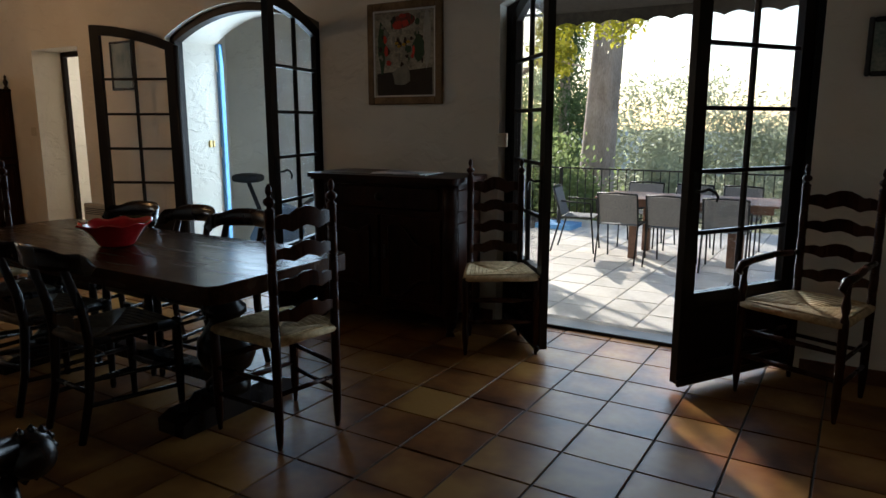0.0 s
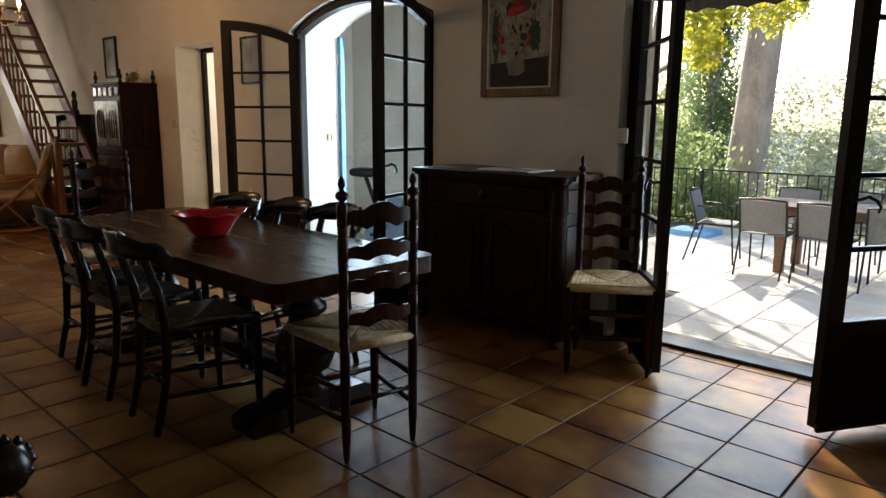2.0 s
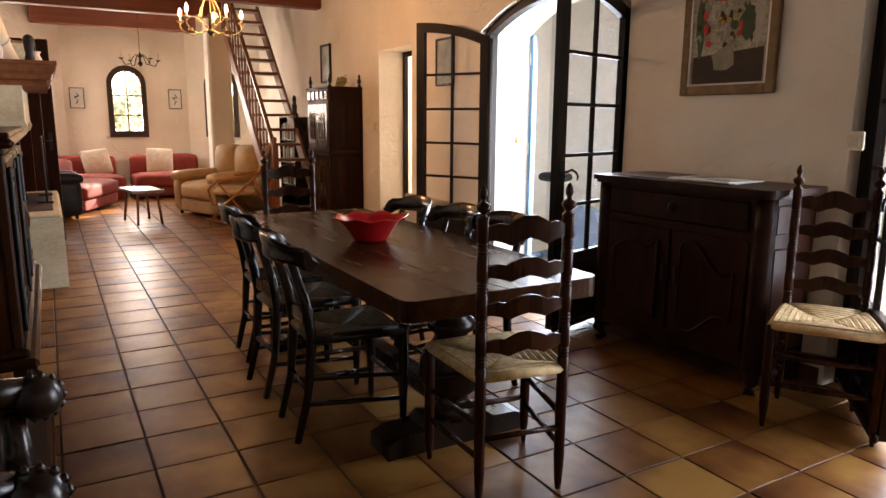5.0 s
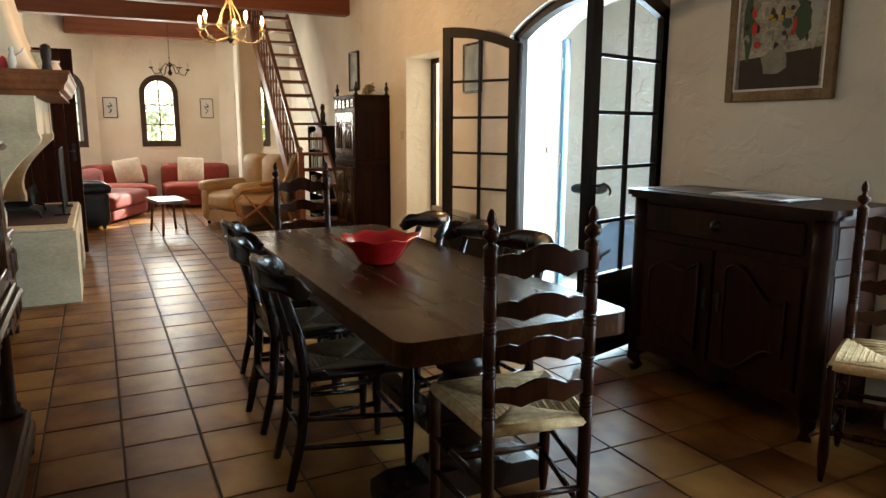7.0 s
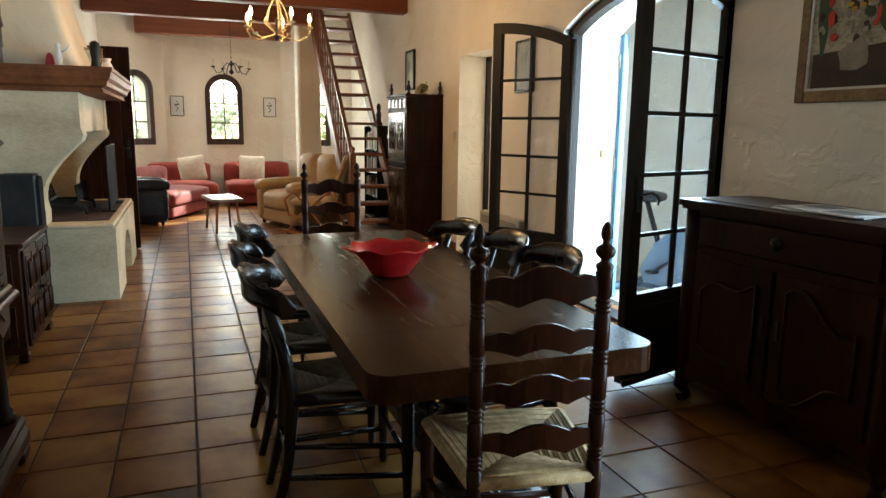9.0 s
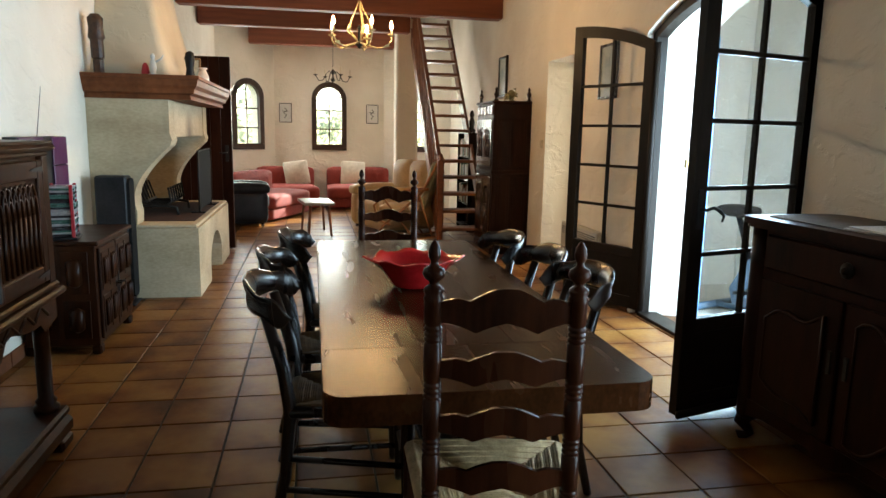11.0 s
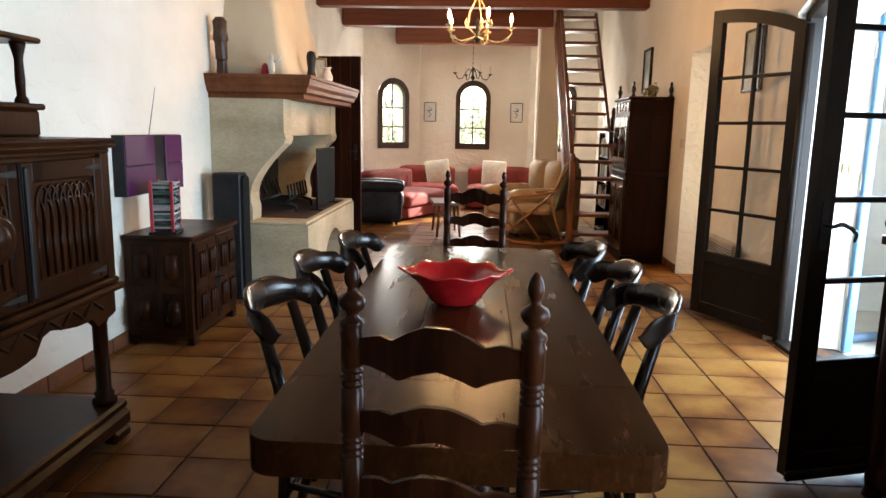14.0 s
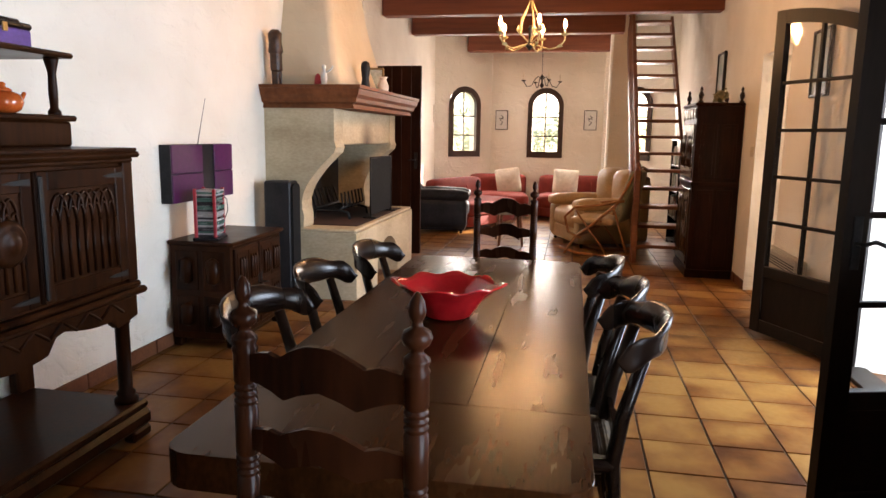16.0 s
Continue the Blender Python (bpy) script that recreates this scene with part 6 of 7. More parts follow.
# ---- trees and shrubs ----
def leaf_cloud(seed, count, shape, size, squash=(1, 1, 1), clumps=14):
    """Many small leaves in clumps, filling an uneven crown."""
    r = random.Random(seed)
    cs = []
    for _ in range(clumps):
        cs.append(shape(r))
    vs, fs = [], []
    for k in range(count):
        c = cs[r.randrange(clumps)]
        p = Vector((r.gauss(0, 1), r.gauss(0, 1), r.gauss(0, 1)))
        p = Vector(c[0]) + Vector((p.x * squash[0], p.y * squash[1], p.z * squash[2])) * c[1]
        a = Vector((r.gauss(0, 1), r.gauss(0, 1), r.gauss(0, 1))).normalized()
        b = a.orthogonal().normalized()
        s = size * r.uniform(0.6, 1.4)
        o = len(vs)
        vs += [p + a * s, p + b * s * 0.45, p - a * s, p - b * s * 0.45]
        fs.append((o, o + 1, o + 2, o + 3))
    return Build().add([tuple(v) for v in vs], fs)


def leaf_mat(name, dark, light):
    m = surface(name, dark, light, 0.6, 1.2, 0)
    nt = m.node_tree
    bs = nt.nodes["Principled BSDF"]
    bs.inputs["Transmission Weight"].default_value = 0.0
    tl = nt.nodes.new("ShaderNodeBsdfTranslucent")
    tl.inputs[0].default_value = (*[min(1, 2.2 * c) for c in light], 1)
    mx = nt.nodes.new("ShaderNodeMixShader")
    mx.inputs[0].default_value = 0.4
    nt.links.new(bs.outputs[0], mx.inputs[1]); nt.links.new(tl.outputs[0], mx.inputs[2])
    nt.links.new(mx.outputs[0], nt.nodes["Material Output"].inputs[0])
    return m


# Silvery olive and green, both lifted further to hold the bright haze in colour.
M_OLIVE = leaf_mat("hazed_olive_leaf", (0.13, 0.15, 0.10), (0.28, 0.30, 0.21))
M_GREEN = leaf_mat("green_leaf", (0.07, 0.10, 0.04), (0.17, 0.21, 0.085))
M_YELLOW = leaf_mat("yellow_green_leaf", (0.10, 0.13, 0.01), (0.30, 0.28, 0.03))
M_CYP = leaf_mat("cypress_leaf", (0.04, 0.07, 0.03), (0.10, 0.14, 0.06))
# Bark colour is lightened to carry the glare and haze over the backlit trunk.
M_BARK = surface("glare_paled_bark", (0.26, 0.2, 0.165), (0.5, 0.41, 0.36), 0.95, 5, 0.9, 0.03, (1, 1, 0.35))


def tree(name, m, trunk, limbs, crown, crown_mat, label):
    th = thing(name, m, label, "tree")
    t = part("trunk", Build().tube([p for p, _ in trunk], [r for _, r in trunk], 14), M_BARK, th)
    for path, rad in limbs:
        part("limb", Build().tube(path, rad, 8), M_BARK, th)
    part("crown", crown, crown_mat, th)
    return th


def blob(cx, cy, cz, rx, ry, rz, rad):
    def f(r):
        while True:
            u = (r.uniform(-1, 1), r.uniform(-1, 1), r.uniform(-1, 1))
            if u[0] ** 2 + u[1] ** 2 + u[2] ** 2 < 1:
                return ((cx + u[0] * rx, cy + u[1] * ry, cz + u[2] * rz), rad * r.uniform(0.6, 1.3))
    return f


tree("pine_tree", pose(-4.62, 14.5, -2.0), [((-0.1, 0, 0), 0.55), ((-0.06, 0, 1.0), 0.45), ((0, 0, 2.2), 0.37), ((0.06, 0, 3.4), 0.34), ((0.16, 0, 5.2), 0.31), ((0.3, 0, 8), 0.27), ((0.4, 0, 13), 0.16)],
     [([(0.15, 0, 5.0), (1.2, -0.6, 5.6), (2.2, -1.4, 5.5)], [0.12, 0.08, 0.03]), ([(0.4, 0, 10.0), (-1.4, -0.4, 11.6), (-2.6, -0.8, 12.4)], [0.14, 0.09, 0.03])],
     leaf_cloud(1, 9000, blob(0.5, -0.2, 13.6, 4.5, 3.6, 2.0, 0.75), 0.10, (1, 1, 0.7), 34), M_GREEN, "tall pine with thick reddish flaking bark")
tree("cypress_tree", pose(-7.35, 19.5, -2.4), [((0, 0, 0), 0.25), ((0, 0, 3), 0.18), ((0, 0, 11.5), 0.04)], [([(0, 0, 2), (0.3, 0, 3)], [0.06, 0.02])],
     leaf_cloud(2, 30000, lambda r: (lambda h: ((max(-0.75, min(0.75, r.gauss(0, 0.42))) * (1 - h ** 2 * 0.8), r.gauss(0, 0.42) * (1 - h ** 2 * 0.8), 0.3 + 11.5 * h), 0.24 * (1.2 - h)))(r.random()), 0.05, (1, 1, 1.9), 190), M_CYP, "tall narrow dark green cypress")
tree("leafy_tree", pose(-4.9, 12.4, -0.9), [((-0.9, 0.2, 0), 0.11), ((-0.9, 0.1, 2.5), 0.09), ((-0.7, 0, 4.2), 0.05)],
     [([(-0.85, 0.1, 3.0), (0.0, -0.2, 3.4), (0.8, -0.4, 3.2)], [0.05, 0.035, 0.012]), ([(-0.8, 0, 3.6), (-1.5, -0.2, 4.1)], [0.04, 0.012])],
     leaf_cloud(3, 2000, lambda r: (blob(0.22, -0.2, 3.72, 0.42, 0.5, 0.62, 0.11) if r.random() < 0.8 else blob(1.25, -0.3, 3.95, 0.55, 0.5, 0.32, 0.12))(r), 0.055, (1, 1, 1.1), 40), M_YELLOW, "slim tree with sunlit yellow-green hanging leaves")
# Added tree, out of view: its sparse crown dapples the sun at the terrace door.
tree("leafy_tree", pose(-6.2, 10.3, -0.5), [((0, 0, 0), 0.14), ((0.05, 0, 2.2), 0.11), ((0.0, 0, 4.0), 0.06)],
     [([(0.05, 0, 2.4), (0.7, 0.2, 3.6)], [0.06, 0.02]), ([(0.04, 0, 2.8), (-0.8, -0.2, 4.0)], [0.06, 0.02])],
     leaf_cloud(5, 900, blob(0, 0, 4.4, 1.7, 1.5, 1.5, 0.36), 0.085, (1, 1, 0.9), 34), M_YELLOW, "slim tree with sunlit yellow-green hanging leaves")
for k, (x, y, sx, h, mat, lab) in enumerate(((-3.2, 22, 3.4, 4.2, M_OLIVE, "silvery olive tree on the slope"), (-0.2, 24, 3.6, 4.6, M_OLIVE, "silvery olive tree on the slope"), (3.6, 23, 3.6, 4.2, M_OLIVE, "silvery olive tree on the slope"),
                                             (-10.5, 24, 3.6, 5.2, M_GREEN, "dense green tree on the slope"), (7.5, 24, 3.6, 4.8, M_OLIVE, "silvery olive tree on the slope"), (-5.2, 23, 3.2, 4.6, M_OLIVE, "silvery olive tree on the slope"))):
    tree("olive_tree", pose(x, y, -3.2), [((0, 0, 0), 0.25), ((0.1, 0, 1.2), 0.18), ((0.2, 0, 2.4), 0.09)], [([(0.1, 0, 1.4), (0.9, 0.2, 2.6)], [0.09, 0.03]), ([(0.1, 0, 1.6), (-0.9, -0.2, 2.8)], [0.09, 0.03])],
         leaf_cloud(20 + k, 8000, blob(0, 0, h * 0.80, sx * 0.8, 1.8, h * 0.48, 0.42), 0.075, (1, 1, 0.8), 60), mat, lab)
for k, (x, y, w, h, mat) in enumerate(((-4.3, 11.7, 0.8, 0.75, M_GREEN), (-2.9, 12.8, 1.0, 0.7, M_OLIVE), (-5.6, 12.9, 1.1, 1.7, M_GREEN), (0.0, 13.5, 1.6, 0.7, M_OLIVE), (2.6, 13.5, 1.4, 0.9, M_GREEN), (-8.4, 13.5, 1.6, 2.2, M_GREEN))):
    sh = thing("shrub", pose(x, y, -0.9), "dense leafy garden shrub behind the railing", "shrub", "garden shrubs")
    part("stem", Build().tube([(0, 0, 0), (0.05, 0, 0.5), (0.1, 0, 1.0)], [0.04, 0.03, 0.012], 6), M_BARK, sh)
    part("crown", leaf_cloud(50 + k, 2600, blob(0, 0, 0.55 + h * 0.5, w, 0.5, h * 0.75, 0.2), 0.055, (1, 1, 1), 24), mat, sh)
# greenery seen through the bay windows
for k, (x, y, w, h, mat) in enumerate(((-16.5, 0.2, 1.6, 2.0, M_OLIVE), (-18.0, 2.6, 2.0, 2.2, M_OLIVE), (-16.8, 5.6, 1.2, 1.2, M_GREEN))):
    sh = thing("shrub", pose(x, y, -0.36), "tall sunlit shrub outside the bay window", "shrub", "garden shrubs")
    part("stem", Build().tube([(0, 0, 0), (0.05, 0, 0.8), (0.1, 0, 1.6)], [0.06, 0.04, 0.015], 6), M_BARK, sh)
    part("crown", leaf_cloud(70 + k, 2200, blob(0, 0, 0.5 + h * 0.55, 0.8, w, h * 0.7, 0.3), 0.08, (1, 1, 1), 26), mat, sh)
hills = Build()
hv, hf = [], []
for i in range(61):
    x = -220 + 440 * i / 60
    hv += [(x, 230, -30), (x, 232, -1 + 4 * noise.noise((x * 0.012, 3.1, 0)) + 2 * noise.noise((x * 0.05, 1.0, 0)))]
for i in range(60):
    hf.append((2 * i, 2 * i + 2, 2 * i + 3, 2 * i + 1))
# The haze before the hills is put into their pale colour.
structure("backdrop", hills.add(hv, hf, True), surface("haze_paled_hills", (0.6, 0.63, 0.65), (0.72, 0.75, 0.76), 1.0, 0.05, 0), "hazy distant wooded hills", "backdrop")

# ---- pictures, switches and small things ----
def picture(m, w, h, border, frame_mat, mat, label, mount=None):
    """A framed picture, its back at local y 0, seen from -y; origin at its middle."""
    th = thing("picture", m, label, "picture")
    for n_, o in (("frame_side", (-w / 2, -h / 2, -w / 2 + border, h / 2)), ("frame_side", (w / 2 - border, -h / 2, w / 2, h / 2)), ("frame_rail", (-w / 2 + border, -h / 2, w / 2 - border, -h / 2 + border)), ("frame_rail", (-w / 2 + border, h / 2 - border, w / 2 - border, h / 2))):
        part(n_, Build().box(o[0], -0.03, o[1], o[2], 0, o[3], 0.006), frame_mat, th)
    part("canvas", Build().box(-w / 2 + border * 0.9, -0.018, -h / 2 + border * 0.9, w / 2 - border * 0.9, -0.008, h / 2 - border * 0.9, 0), mat, th)
    return th


M_PAPER = surface("white_paper", (0.62, 0.6, 0.55), (0.75, 0.73, 0.68), 0.7, 4, 0.05)
M_FRAME = surface("dull_gilt_frame", (0.13, 0.075, 0.03), (0.28, 0.18, 0.085), 0.55, 9, 0.3, 0.002, spec=0.25)
M_OILS = surface("painted_canvas", (0.10, 0.09, 0.06), (0.52, 0.46, 0.34), 0.6, 8, 0.5, 0.003, (1, 1, 1.6))
def paint(name, c):
    return surface("paint_" + name, tuple(0.65 * v for v in c), c, 0.6, 14, 0.4, 0.002, spec=0.25)


pic = picture(pose(-2.545, NORTH, 1.815), 0.62, 0.69, 0.055, M_FRAME, M_OILS, "framed oil painting of red flowers in a glass vase")
P_RED, P_YEL, P_DK, P_GN, P_GL, P_GY = paint("red", (0.62, 0.05, 0.025)), paint("yellow", (0.55, 0.33, 0.03)), paint("dark", (0.05, 0.032, 0.018)), paint("green", (0.05, 0.09, 0.04)), paint("glass", (0.27, 0.25, 0.19)), paint("grey", (0.5, 0.46, 0.38))
prng = random.Random(4)


def daub(cx, cz, rx, rz, mat, name, y=-0.0195):
    n = 11
    o = [(cx + rx * prng.uniform(0.75, 1.15) * math.cos(2 * math.pi * k / n), cz + rz * prng.uniform(0.75, 1.15) * math.sin(2 * math.pi * k / n)) for k in range(n)]
    part(name, Build().slab(o, y, -0.0175), mat, pic)


for x0, z0, x1, z1 in ((-0.258, -0.293, -0.246, 0.293), (0.246, -0.293, 0.258, 0.293), (-0.246, -0.293, 0.246, -0.281), (-0.246, 0.281, 0.246, 0.293)):
    part("slip", Build().box(x0, -0.026, z0, x1, -0.0175, z1, 0.001), M_PAPER, pic, "thin cream inner slip")
part("painted_table", Build().slab([(-0.23, -0.28), (0.23, -0.28), (0.23, -0.10), (-0.23, -0.13)], -0.0188, -0.0175), P_DK, pic)
daub(0.19, 0.10, 0.035, 0.2, P_GY, "painted_column", -0.019)
daub(0.0, 0.22, 0.09, 0.05, paint("brick", (0.3, 0.06, 0.035)), "painted_roof", -0.0192)
daub(0.12, 0.03, 0.05, 0.09, P_GN, "painted_plant", -0.0198)
daub(-0.19, 0.05, 0.03, 0.18, P_GN, "painted_trunk", -0.0191)
daub(-0.02, -0.15, 0.08, 0.08, P_GL, "painted_vase", -0.0205)
for k in range(46):
    daub(prng.uniform(-0.2, 0.16), prng.uniform(-0.08, 0.24), prng.uniform(0.006, 0.02), prng.uniform(0.01, 0.03), (P_GN, P_DK, P_GL)[k % 3], "painted_leaf", -0.0195 - 0.00002 * k)
for cx, cz, rx, rz in ((-0.15, 0.02, 0.016, 0.04), (-0.13, -0.06, 0.02, 0.02), (-0.05, 0.19, 0.04, 0.03), (0.01, 0.2, 0.03, 0.025), (0.08, 0.02, 0.012, 0.03), (-0.16, 0.1, 0.014, 0.03), (-0.01, 0.25, 0.03, 0.015), (0.07, -0.02, 0.012, 0.015)):
    daub(cx, cz, rx, rz, P_RED, "painted_flower", -0.0215)
for cx, cz in ((0.0, 0.06), (0.035, 0.075), (-0.04, 0.05), (-0.06, 0.07)):
    daub(cx, cz, 0.016, 0.011, P_YEL, "painted_flower", -0.0217)
M_PRINT = surface("coloured_print", (0.08, 0.14, 0.12), (0.42, 0.42, 0.34), 0.4, 7, 0.0)
picture(pose(-5.70, NORTH, 1.86), 0.33, 0.44, 0.022, M_DARK, M_PRINT, "small framed landscape print behind the open door leaf")
picture(pose(0.36, NORTH, 1.71), 0.34, 0.28, 0.025, M_DARK, M_PRINT, "small dark framed print by the terrace door")
for y, z in ((1.41, 1.64), (2.955, 1.65)):
    p = picture(pose(BAY_X, y, z, rz=90), 0.22, 0.34, 0.012, M_DARK, M_PAPER, "small ink drawing in a thin black frame")
    part("ink_mark", Build().tube([(-0.01, -0.02, 0.08), (0.03, -0.02, 0.05), (-0.03, -0.02, 0.0), (0.02, -0.02, -0.04), (-0.02, -0.02, -0.09)], 0.008, 5).tube([(-0.05, -0.02, 0.03), (0.04, -0.02, 0.02)], 0.006, 5), M_DARK, p)
picture(pose(-8.90, NORTH, 2.05), 0.36, 0.5, 0.03, M_IRON, M_PRINT, "narrow dark framed print above the tall cabinet")
for x, z in ((-1.795, 1.235), (-7.33, 1.25)):
    sw = thing("light_switch", pose(x, NORTH, z), "square cream light switch on the plaster wall", "switch", "light switches")
    part("plate", Build().box(-0.045, -0.01, -0.045, 0.045, 0, 0.045, 0.004), M_CANDLE, sw)
    part("rocker", Build().box(-0.025, -0.015, -0.03, 0.025, -0.0095, 0.03, 0.003), M_CANDLE, sw)
rd = thing("radiator", pose(-6.0, NORTH, 0), "flat beige electric convector heater on the wall", "radiator")
part("casing", Build().box(-0.42, -0.085, 0.12, 0.42, -0.01, 0.55, 0.012), surface("beige_enamel", (0.4, 0.36, 0.28), (0.5, 0.46, 0.37), 0.4, 4, 0.02), rd)
part("wall_bracket", Build().box(-0.3, -0.011, 0.2, -0.25, 0, 0.45, 0.002).box(0.25, -0.011, 0.2, 0.3, 0, 0.45, 0.002), M_IRON, rd)
for k in range(4):
    part("grille_slot", Build().box(-0.38, -0.088, 0.50 - 0.018 * k, 0.38, -0.084, 0.508 - 0.018 * k, 0.001), M_IRON, rd)
snc = thing("wall_light", BL @ pose(0.28, 0, 1.72), "pale rectangular wall light on the bay wall", "wall light")
part("shade", Build().box(-0.06, -0.09, -0.16, 0.06, -0.012, 0.16, 0.02), M_LINEN, snc)
part("backplate", Build().box(-0.04, -0.013, -0.1, 0.04, 0, 0.1, 0.003), M_BRASS, snc)

# on the sideboard
for k, (x, y, a) in enumerate(((-2.36, 3.98, 8), (-2.34, 3.97, -3))):
    npap = tagged(part("newspaper", Build().box(-0.2, -0.13, 0.0, 0.2, 0.13, 0.006, 0.002), M_PAPER), "folded white newspaper lying on the sideboard", "newspaper", "newspapers")
    npap.matrix_world = pose(x, y, 1.0125 + 0.0062 * k, 0, 0, a)
    ink = part("printed_block", Build().box(-0.16, -0.02, 0.0062, -0.02, 0.1, 0.0066, 0).box(0.02, -0.1, 0.0062, 0.17, 0.0, 0.0066, 0), surface("newsprint_grey", (0.25, 0.25, 0.25), (0.4, 0.4, 0.4), 0.8, 60, 0), npap)
mat_ = tagged(part("table_mat", Build().slab(rounded(-0.3, -0.2, 0.3, 0.2, 0.06), 0, 0.004, "z"), surface("grey_cloth", (0.10, 0.08, 0.06), (0.18, 0.15, 0.12), 0.9, 20, 0.2)), "flat brown-grey cloth mat on the sideboard", "mat")
mat_.matrix_world = pose(-2.67, 4.0, 1.0125)

# on the credenza
# Painted reflection, used for the squares on the television screen.
M_SCREENREFLECTION = surface("purple_screen_reflection", (0.05, 0.006, 0.045), (0.09, 0.012, 0.075), 0.35, 4, 0.05)
bx = thing("keepsake_box", pose(-3.08, 0.40, 1.668), "small purple box with a dark lid on the credenza", "box")
part("body", Build().box(-0.14, -0.09, 0, 0.14, 0.09, 0.075, 0.006), surface("violet_paint", (0.06, 0.03, 0.16), (0.12, 0.06, 0.28), 0.5, 8, 0.1), bx)
part("lid", Build().box(-0.145, -0.095, 0.075, 0.145, 0.095, 0.1, 0.008).box(-0.11, -0.07, 0.1, 0.11, 0.07, 0.115, 0.008), M_DARK, bx)
part("clasp", Build().box(-0.012, 0.09, 0.055, 0.012, 0.1, 0.09, 0.002), M_BRASS, bx)
M_ORANGE = surface("orange_glaze", (0.42, 0.06, 0.01), (0.6, 0.13, 0.025), 0.18, 14, 0.05, coat=0.5)
tp = thing("teapot", pose(-3.08, 0.46, 1.41), "small glossy orange-red teapot on the credenza shelf", "teapot")
part("pot", Build().lathe([(0.035, 0), (0.06, 0.015), (0.072, 0.045), (0.06, 0.075), (0.03, 0.088)], (0, 0, 0), 20), M_ORANGE, tp)
part("lid", Build().lathe([(0.034, 0.087), (0.03, 0.095), (0.01, 0.105), (0.014, 0.115), (0.003, 0.122)], (0, 0, 0), 16), M_ORANGE, tp)
part("spout", Build().tube([(-0.06, 0, 0.04), (-0.09, 0, 0.06), (-0.11, 0, 0.085)], [0.016, 0.011, 0.008], 8), M_ORANGE, tp)
part("handle", Build().tube([(0.055, 0, 0.07), (0.1, 0, 0.075), (0.105, 0, 0.045), (0.065, 0, 0.025)], 0.008, 8), M_ORANGE, tp)
cup = tagged(part("cup", Build().lathe([(0.018, 0), (0.03, 0.015), (0.036, 0.045), (0.033, 0.045), (0.027, 0.016), (0.002, 0.006)], (0, 0, 0), 16), M_ORANGE), "small orange-red cup beside the teapot", "cup")
cup.matrix_world = pose(-2.86, 0.45, 1.41)

# on and over the low cabinet
# The television; purple reflections in its screen are painted as four squares.
pn = thing("wall_panel", pose(-4.88, SOUTH, 1.09), "flat black television on the wall with purple reflections painted on its screen", "wall panel")
part("backing", Build().box(-0.38, 0.002, -0.18, 0.38, 0.075, 0.18, 0.003), M_BLACKLEATHER, pn)
for x0, x1 in ((-0.378, -0.13), (0.02, 0.378)):
    for z0, z1 in ((-0.178, -0.003), (0.003, 0.178)):
        part("square", Build().box(x0, 0.075, z0, x1, 0.086, z1, 0.003), M_SCREENREFLECTION, pn)
part("cable", Build().tube([(-0.34, 0.01, -0.17), (-0.42, 0.01, -0.22), (-0.43, 0.01, -0.3), (-0.36, 0.02, -0.36), (-0.25, 0.03, -0.39)], 0.003, 5), M_BLACKLEATHER, pn)
part("antenna", Build().tube([(0.02, 0.05, 0.17), (-0.1, 0.05, 0.48)], [0.003, 0.0015], 5), M_IRON, pn)
rk = thing("disc_rack", pose(-4.66, 0.43, 0.6825, rz=10), "red upright rack filled with slim disc cases", "rack")
M_REDWOOD = surface("red_lacquer_wood", (0.3, 0.012, 0.02), (0.45, 0.03, 0.04), 0.35, 9, 0.05)
part("base", Build().box(-0.09, -0.08, 0, 0.09, 0.08, 0.015, 0.003), M_BLACKLEATHER, rk)
for x, y in ((-0.078, 0.06), (0.078, 0.06), (-0.078, -0.06), (0.078, -0.06)):
    part("upright", Build().box(x - 0.009, y - 0.009, 0.015, x + 0.009, y + 0.009, 0.32, 0.002), M_REDWOOD, rk)
crng = random.Random(6)
CASES = [surface("case_" + n_, d, l, 0.25, 9, 0) for n_, d, l in (("clear", (0.3, 0.32, 0.34), (0.5, 0.5, 0.5)), ("dark", (0.02, 0.02, 0.02), (0.06, 0.06, 0.07)), ("green", (0.05, 0.12, 0.1), (0.1, 0.2, 0.17)))]
for k in range(24):
    part("disc_case", Build().box(-0.066 + crng.uniform(-0.004, 0.004), -0.062, 0.02 + 0.0122 * k, 0.066, 0.07 + crng.uniform(-0.006, 0.006), 0.0305 + 0.0122 * k, 0.001), CASES[crng.randrange(3)], rk)
sp = thing("loudspeaker", pose(-5.80, 0.40, 0), "slim black floor-standing loudspeaker beside the fireplace", "loudspeaker")
part("cabinet", Build().box(-0.08, -0.1, 0.02, 0.08, 0.12, 0.98, 0.012), M_BLACKLEATHER, sp)
part("grille", Build().slab(rounded(-0.072, 0.06, 0.072, 0.96, 0.05), 0.12, 0.14), M_DULLBLACK, sp)
part("base", Build().box(-0.1, -0.12, 0, 0.1, 0.15, 0.02, 0.005), M_BLACKLEATHER, sp)

# on the mantel shelf
MZ = 1.731
M_MASK = surface("carved_dark_mahogany", (0.02, 0.009, 0.005), (0.09, 0.04, 0.02), 0.45, 25, 0.6, 0.004)
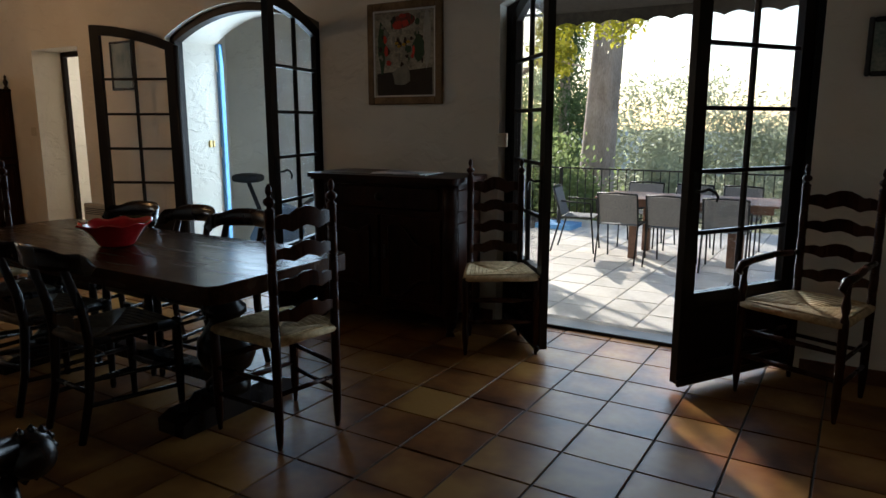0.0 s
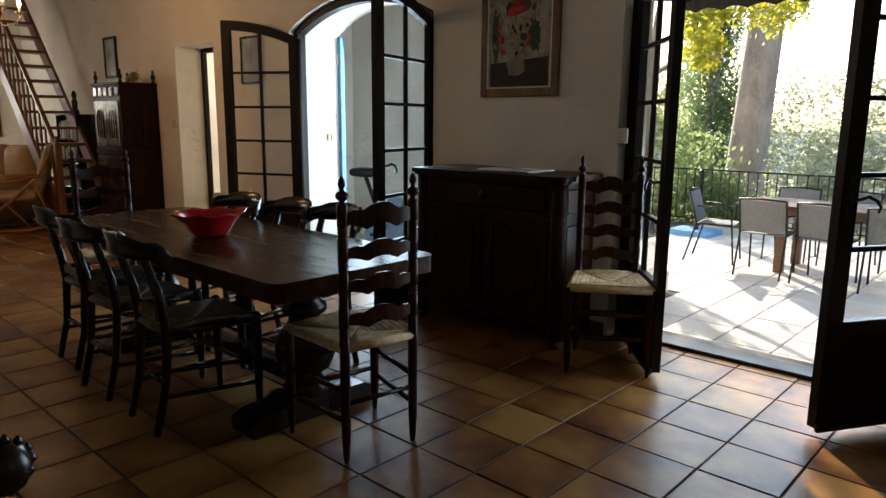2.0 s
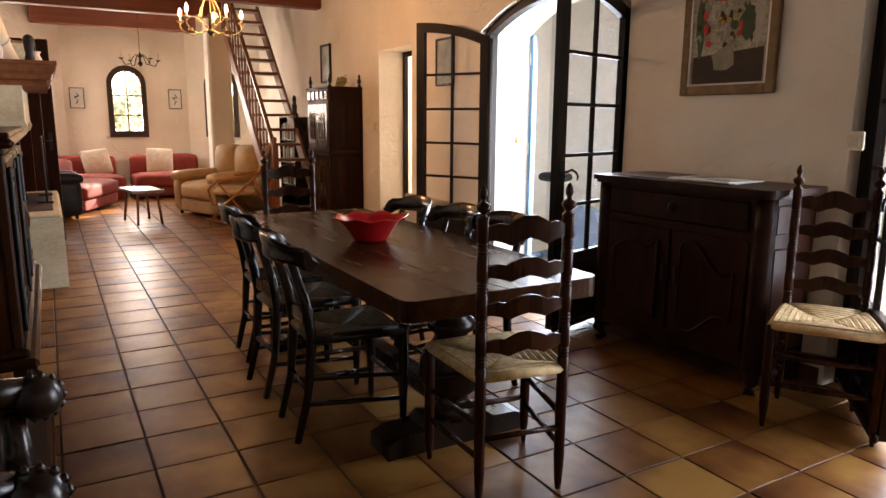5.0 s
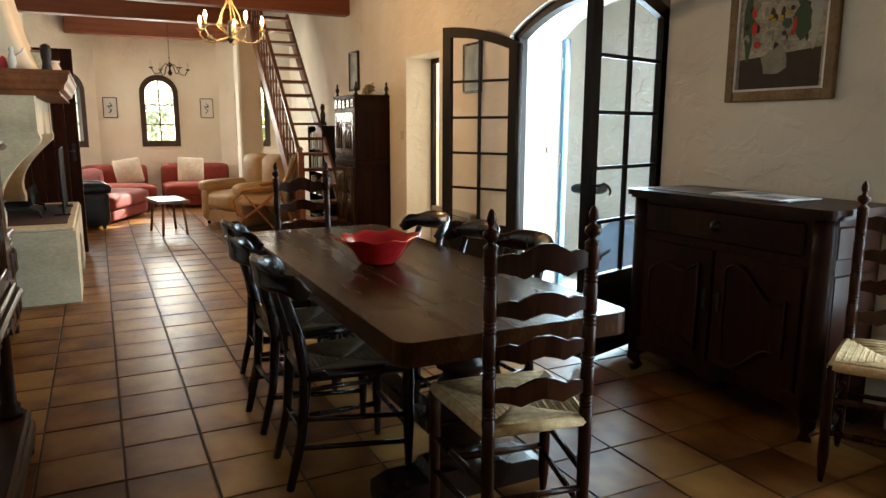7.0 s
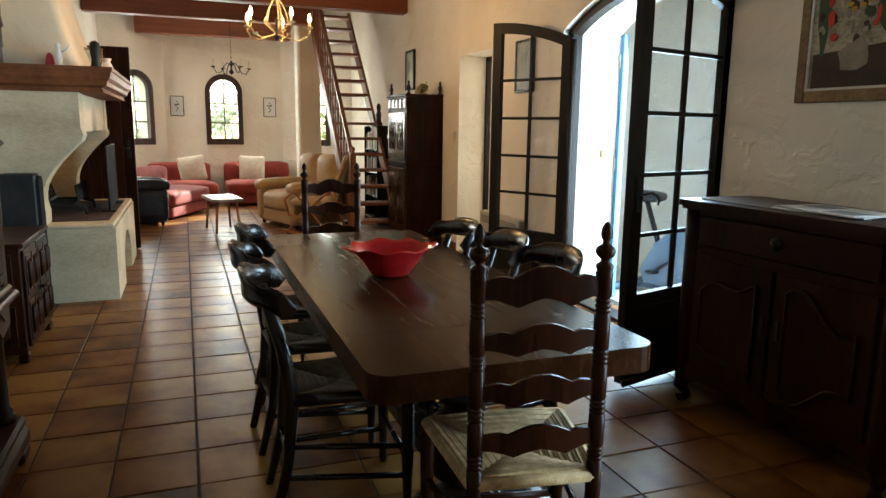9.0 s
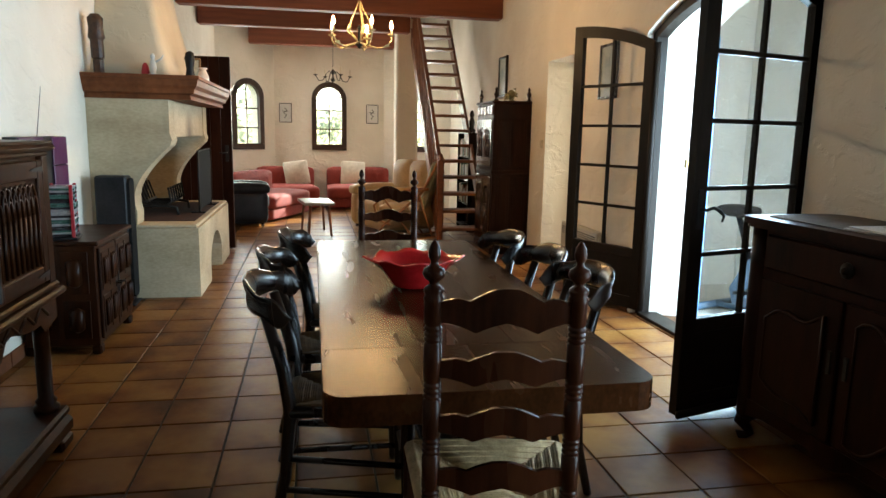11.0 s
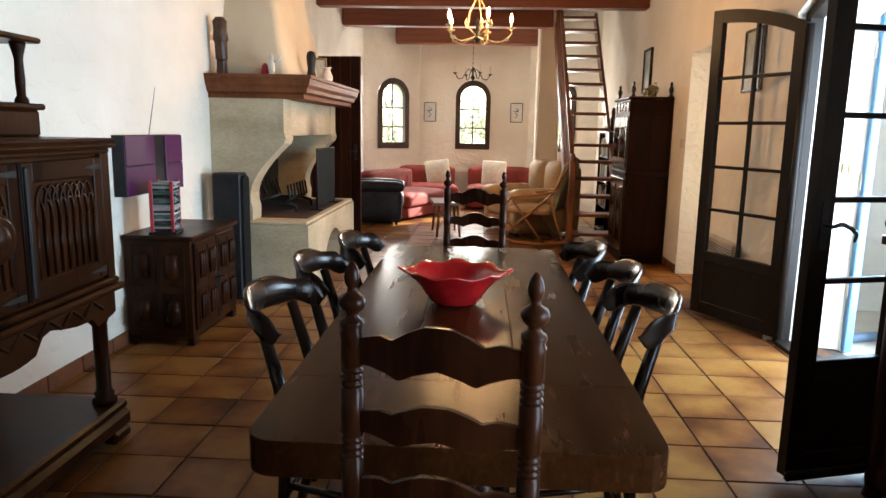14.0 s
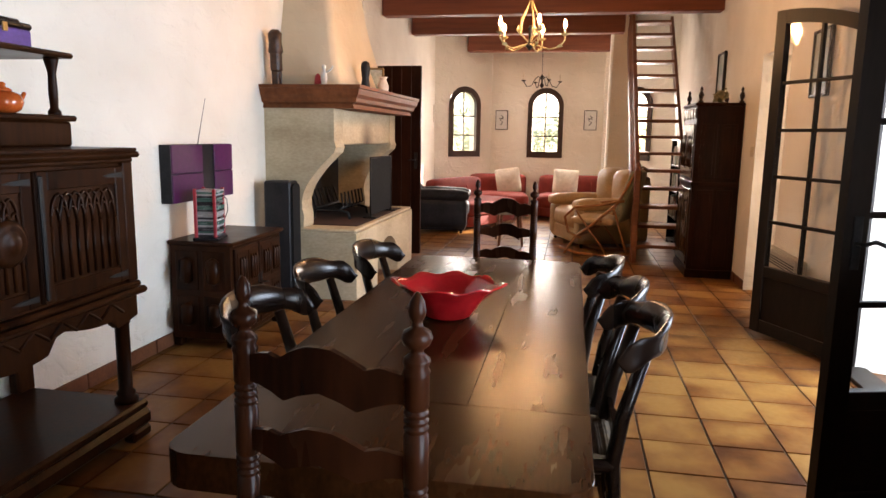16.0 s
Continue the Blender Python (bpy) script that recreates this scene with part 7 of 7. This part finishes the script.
tot = tagged(part("statue", Build().box(-0.045, -0.04, 0.1, 0.045, 0.04, 0.4, 0.018).box(-0.04, -0.03, 0.0, -0.015, 0.03, 0.11, 0.008).box(0.015, -0.03, 0.0, 0.04, 0.03, 0.11, 0.008).lathe([(0.03, 0.22), (0.06, 0.26), (0.05, 0.33), (0.055, 0.4), (0.03, 0.43)], (0, 0, 0), 10), M_MASK), "tall carved dark wooden figure leaning on the wall", "statue")
tot.matrix_world = pose(-6.03, 0.30, MZ, 0, 4, 0)
fig = tagged(part("figurine", Build().lathe([(0.04, 0), (0.04, 0.012), (0.02, 0.02), (0.028, 0.06), (0.022, 0.11), (0.012, 0.125), (0.02, 0.145), (0.012, 0.165), (0.002, 0.17)], (0, 0, 0), 12).tube([(0, 0.02, 0.105), (0, 0.06, 0.13), (0, 0.08, 0.16)], 0.008, 6), M_PAPER), "small painted white figurine on the mantel shelf", "figurine")
fig.matrix_world = pose(-6.10, 0.67, MZ)
cape = tagged(part("figurine", Build().lathe([(0.03, 0.0), (0.03, 0.03), (0.022, 0.08), (0.008, 0.1)], (0, 0, 0), 10), M_REDWOOD), "small red-caped painted figurine on the mantel shelf", "figurine")
cape.matrix_world = pose(-6.12, 0.61, MZ)
blk = tagged(part("statue", Build().lathe([(0.04, 0), (0.042, 0.04), (0.03, 0.1), (0.038, 0.15), (0.042, 0.2), (0.034, 0.235), (0.01, 0.25)], (0, 0, 0), 12), M_BLACKLEATHER), "black carved stone head on the mantel shelf", "statue")
blk.matrix_world = pose(-6.62, 0.86, MZ)
mp = picture(pose(-7.22, 0.76, MZ + 0.125, -10, 0, -80), 0.2, 0.25, 0.02, M_FRAME, M_PRINT, "small gilt framed photograph standing on the mantel")
vs_ = tagged(part("vase", Build().lathe([(0.03, 0), (0.05, 0.03), (0.055, 0.07), (0.035, 0.11), (0.03, 0.13), (0.045, 0.15), (0.04, 0.15), (0.022, 0.12), (0.003, 0.02)], (0, 0, 0), 16), surface("painted_china", (0.5, 0.4, 0.34), (0.72, 0.66, 0.58), 0.3, 22, 0.05)), "small patterned china vase on the mantel shelf", "vase")
vs_.matrix_world = pose(-7.05, 0.90, MZ)
orn = tagged(part("ornament", leaf_cloud(90, 160, blob(0, 0, 0.06, 0.07, 0.05, 0.03, 0.025), 0.025, (1, 1, 1), 8), M_LEAF), "dried flower ornament on top of the tall cabinet", "ornament")
orn.matrix_world = pose(-7.86, 4.05, 1.70)

# carved armchair at the start of the walk, of which an arm end shows
ca = thing("carved_armchair", pose(-1.39, 0.53, 0), "black carved oak armchair with leafy scroll arm ends", "armchair")
for s in (-1, 1):
    x = s * 0.24
    part("front_leg", Build().lathe([(0.03, 0), (0.035, 0.05), (0.02, 0.08), (0.035, 0.2), (0.03, 0.4), (0.025, 0.45), (0.034, 0.56), (0.02, 0.67)], (x, 0.28, 0), 12), M_DARK, ca)
    part("back_leg", Build().box(x - 0.025, -0.25, 0, x + 0.025, -0.2, 1.0, 0.006), M_DARK, ca)
    arm = part("arm", Build().tube([(x, -0.22, 0.74), (x, 0.0, 0.735), (x, 0.2, 0.725), (x, 0.3, 0.71)], [0.022, 0.026, 0.034, 0.036], 10), M_DARK, ca)
    b = Build().lathe([(0.012, -0.05), (0.038, -0.04), (0.054, 0), (0.038, 0.04), (0.012, 0.05)], (0, 0, 0), 16, pose(x, 0.33, 0.695, 0, 90, 0))
    for k in range(14):
        a = 2 * math.pi * k / 14
        b.lathe([(0.002, -0.012), (0.011, 0), (0.002, 0.012)], (0, 0, 0), 8, pose(x, 0.33 + 0.05 * math.cos(a), 0.695 + 0.05 * math.sin(a)))
    part("scroll", b, M_DARK, arm)["kind"] = "stuff"
part("seat", Build().box(-0.26, -0.24, 0.41, 0.26, 0.3, 0.46, 0.01), M_DARK, ca)
part("backrest", Build().box(-0.214, -0.24, 0.5, 0.214, -0.21, 0.98, 0.01), M_DARK, ca)

# ---- floor tiles, one by one ----
floor_ob = bpy.data.objects["floor"]
one = Build().box(0.0045, 0.0045, -0.012, PX - 0.0045, PY - 0.0045, 0.0, 0.002)
TILE = one.mesh("floor_tile", M_TILE)
rest = Build()
rng = random.Random(11)
near, far = [], []
for i in range(-34, 20):
    for j in range(-9, 11):
        x, y = OX + i * PX, OY + j * PY
        if x < -13.5 or x > 2.1 or y < (-1.3 if x > -2.0 else -0.5) or y > NORTH + 0.15:
            continue
        (near if -5.3 < x < 0.4 and 0.2 < y < 4.3 else far).append((x, y))
near.sort(key=lambda p: abs(p[0] + 2.4) + 0.6 * abs(p[1] - 2.4))
far += near[300:]
for x, y in near[:300]:
    ob = part("floor_tile", TILE, None, floor_ob)
    ob.matrix_local = Matrix.Translation((x, y, rng.uniform(-0.0012, 0.0012))) @ Matrix.Rotation(rng.uniform(-0.004, 0.004), 4, "Z")
for x, y in far:
    rest.box(x + 0.005, y + 0.005, -0.012, x + PX - 0.005, y + PY - 0.005, rng.uniform(-0.0012, 0.0012), 0.0022)
part("floor_tiles_far", rest, M_TILES, floor_ob)["kind"] = "stuff"
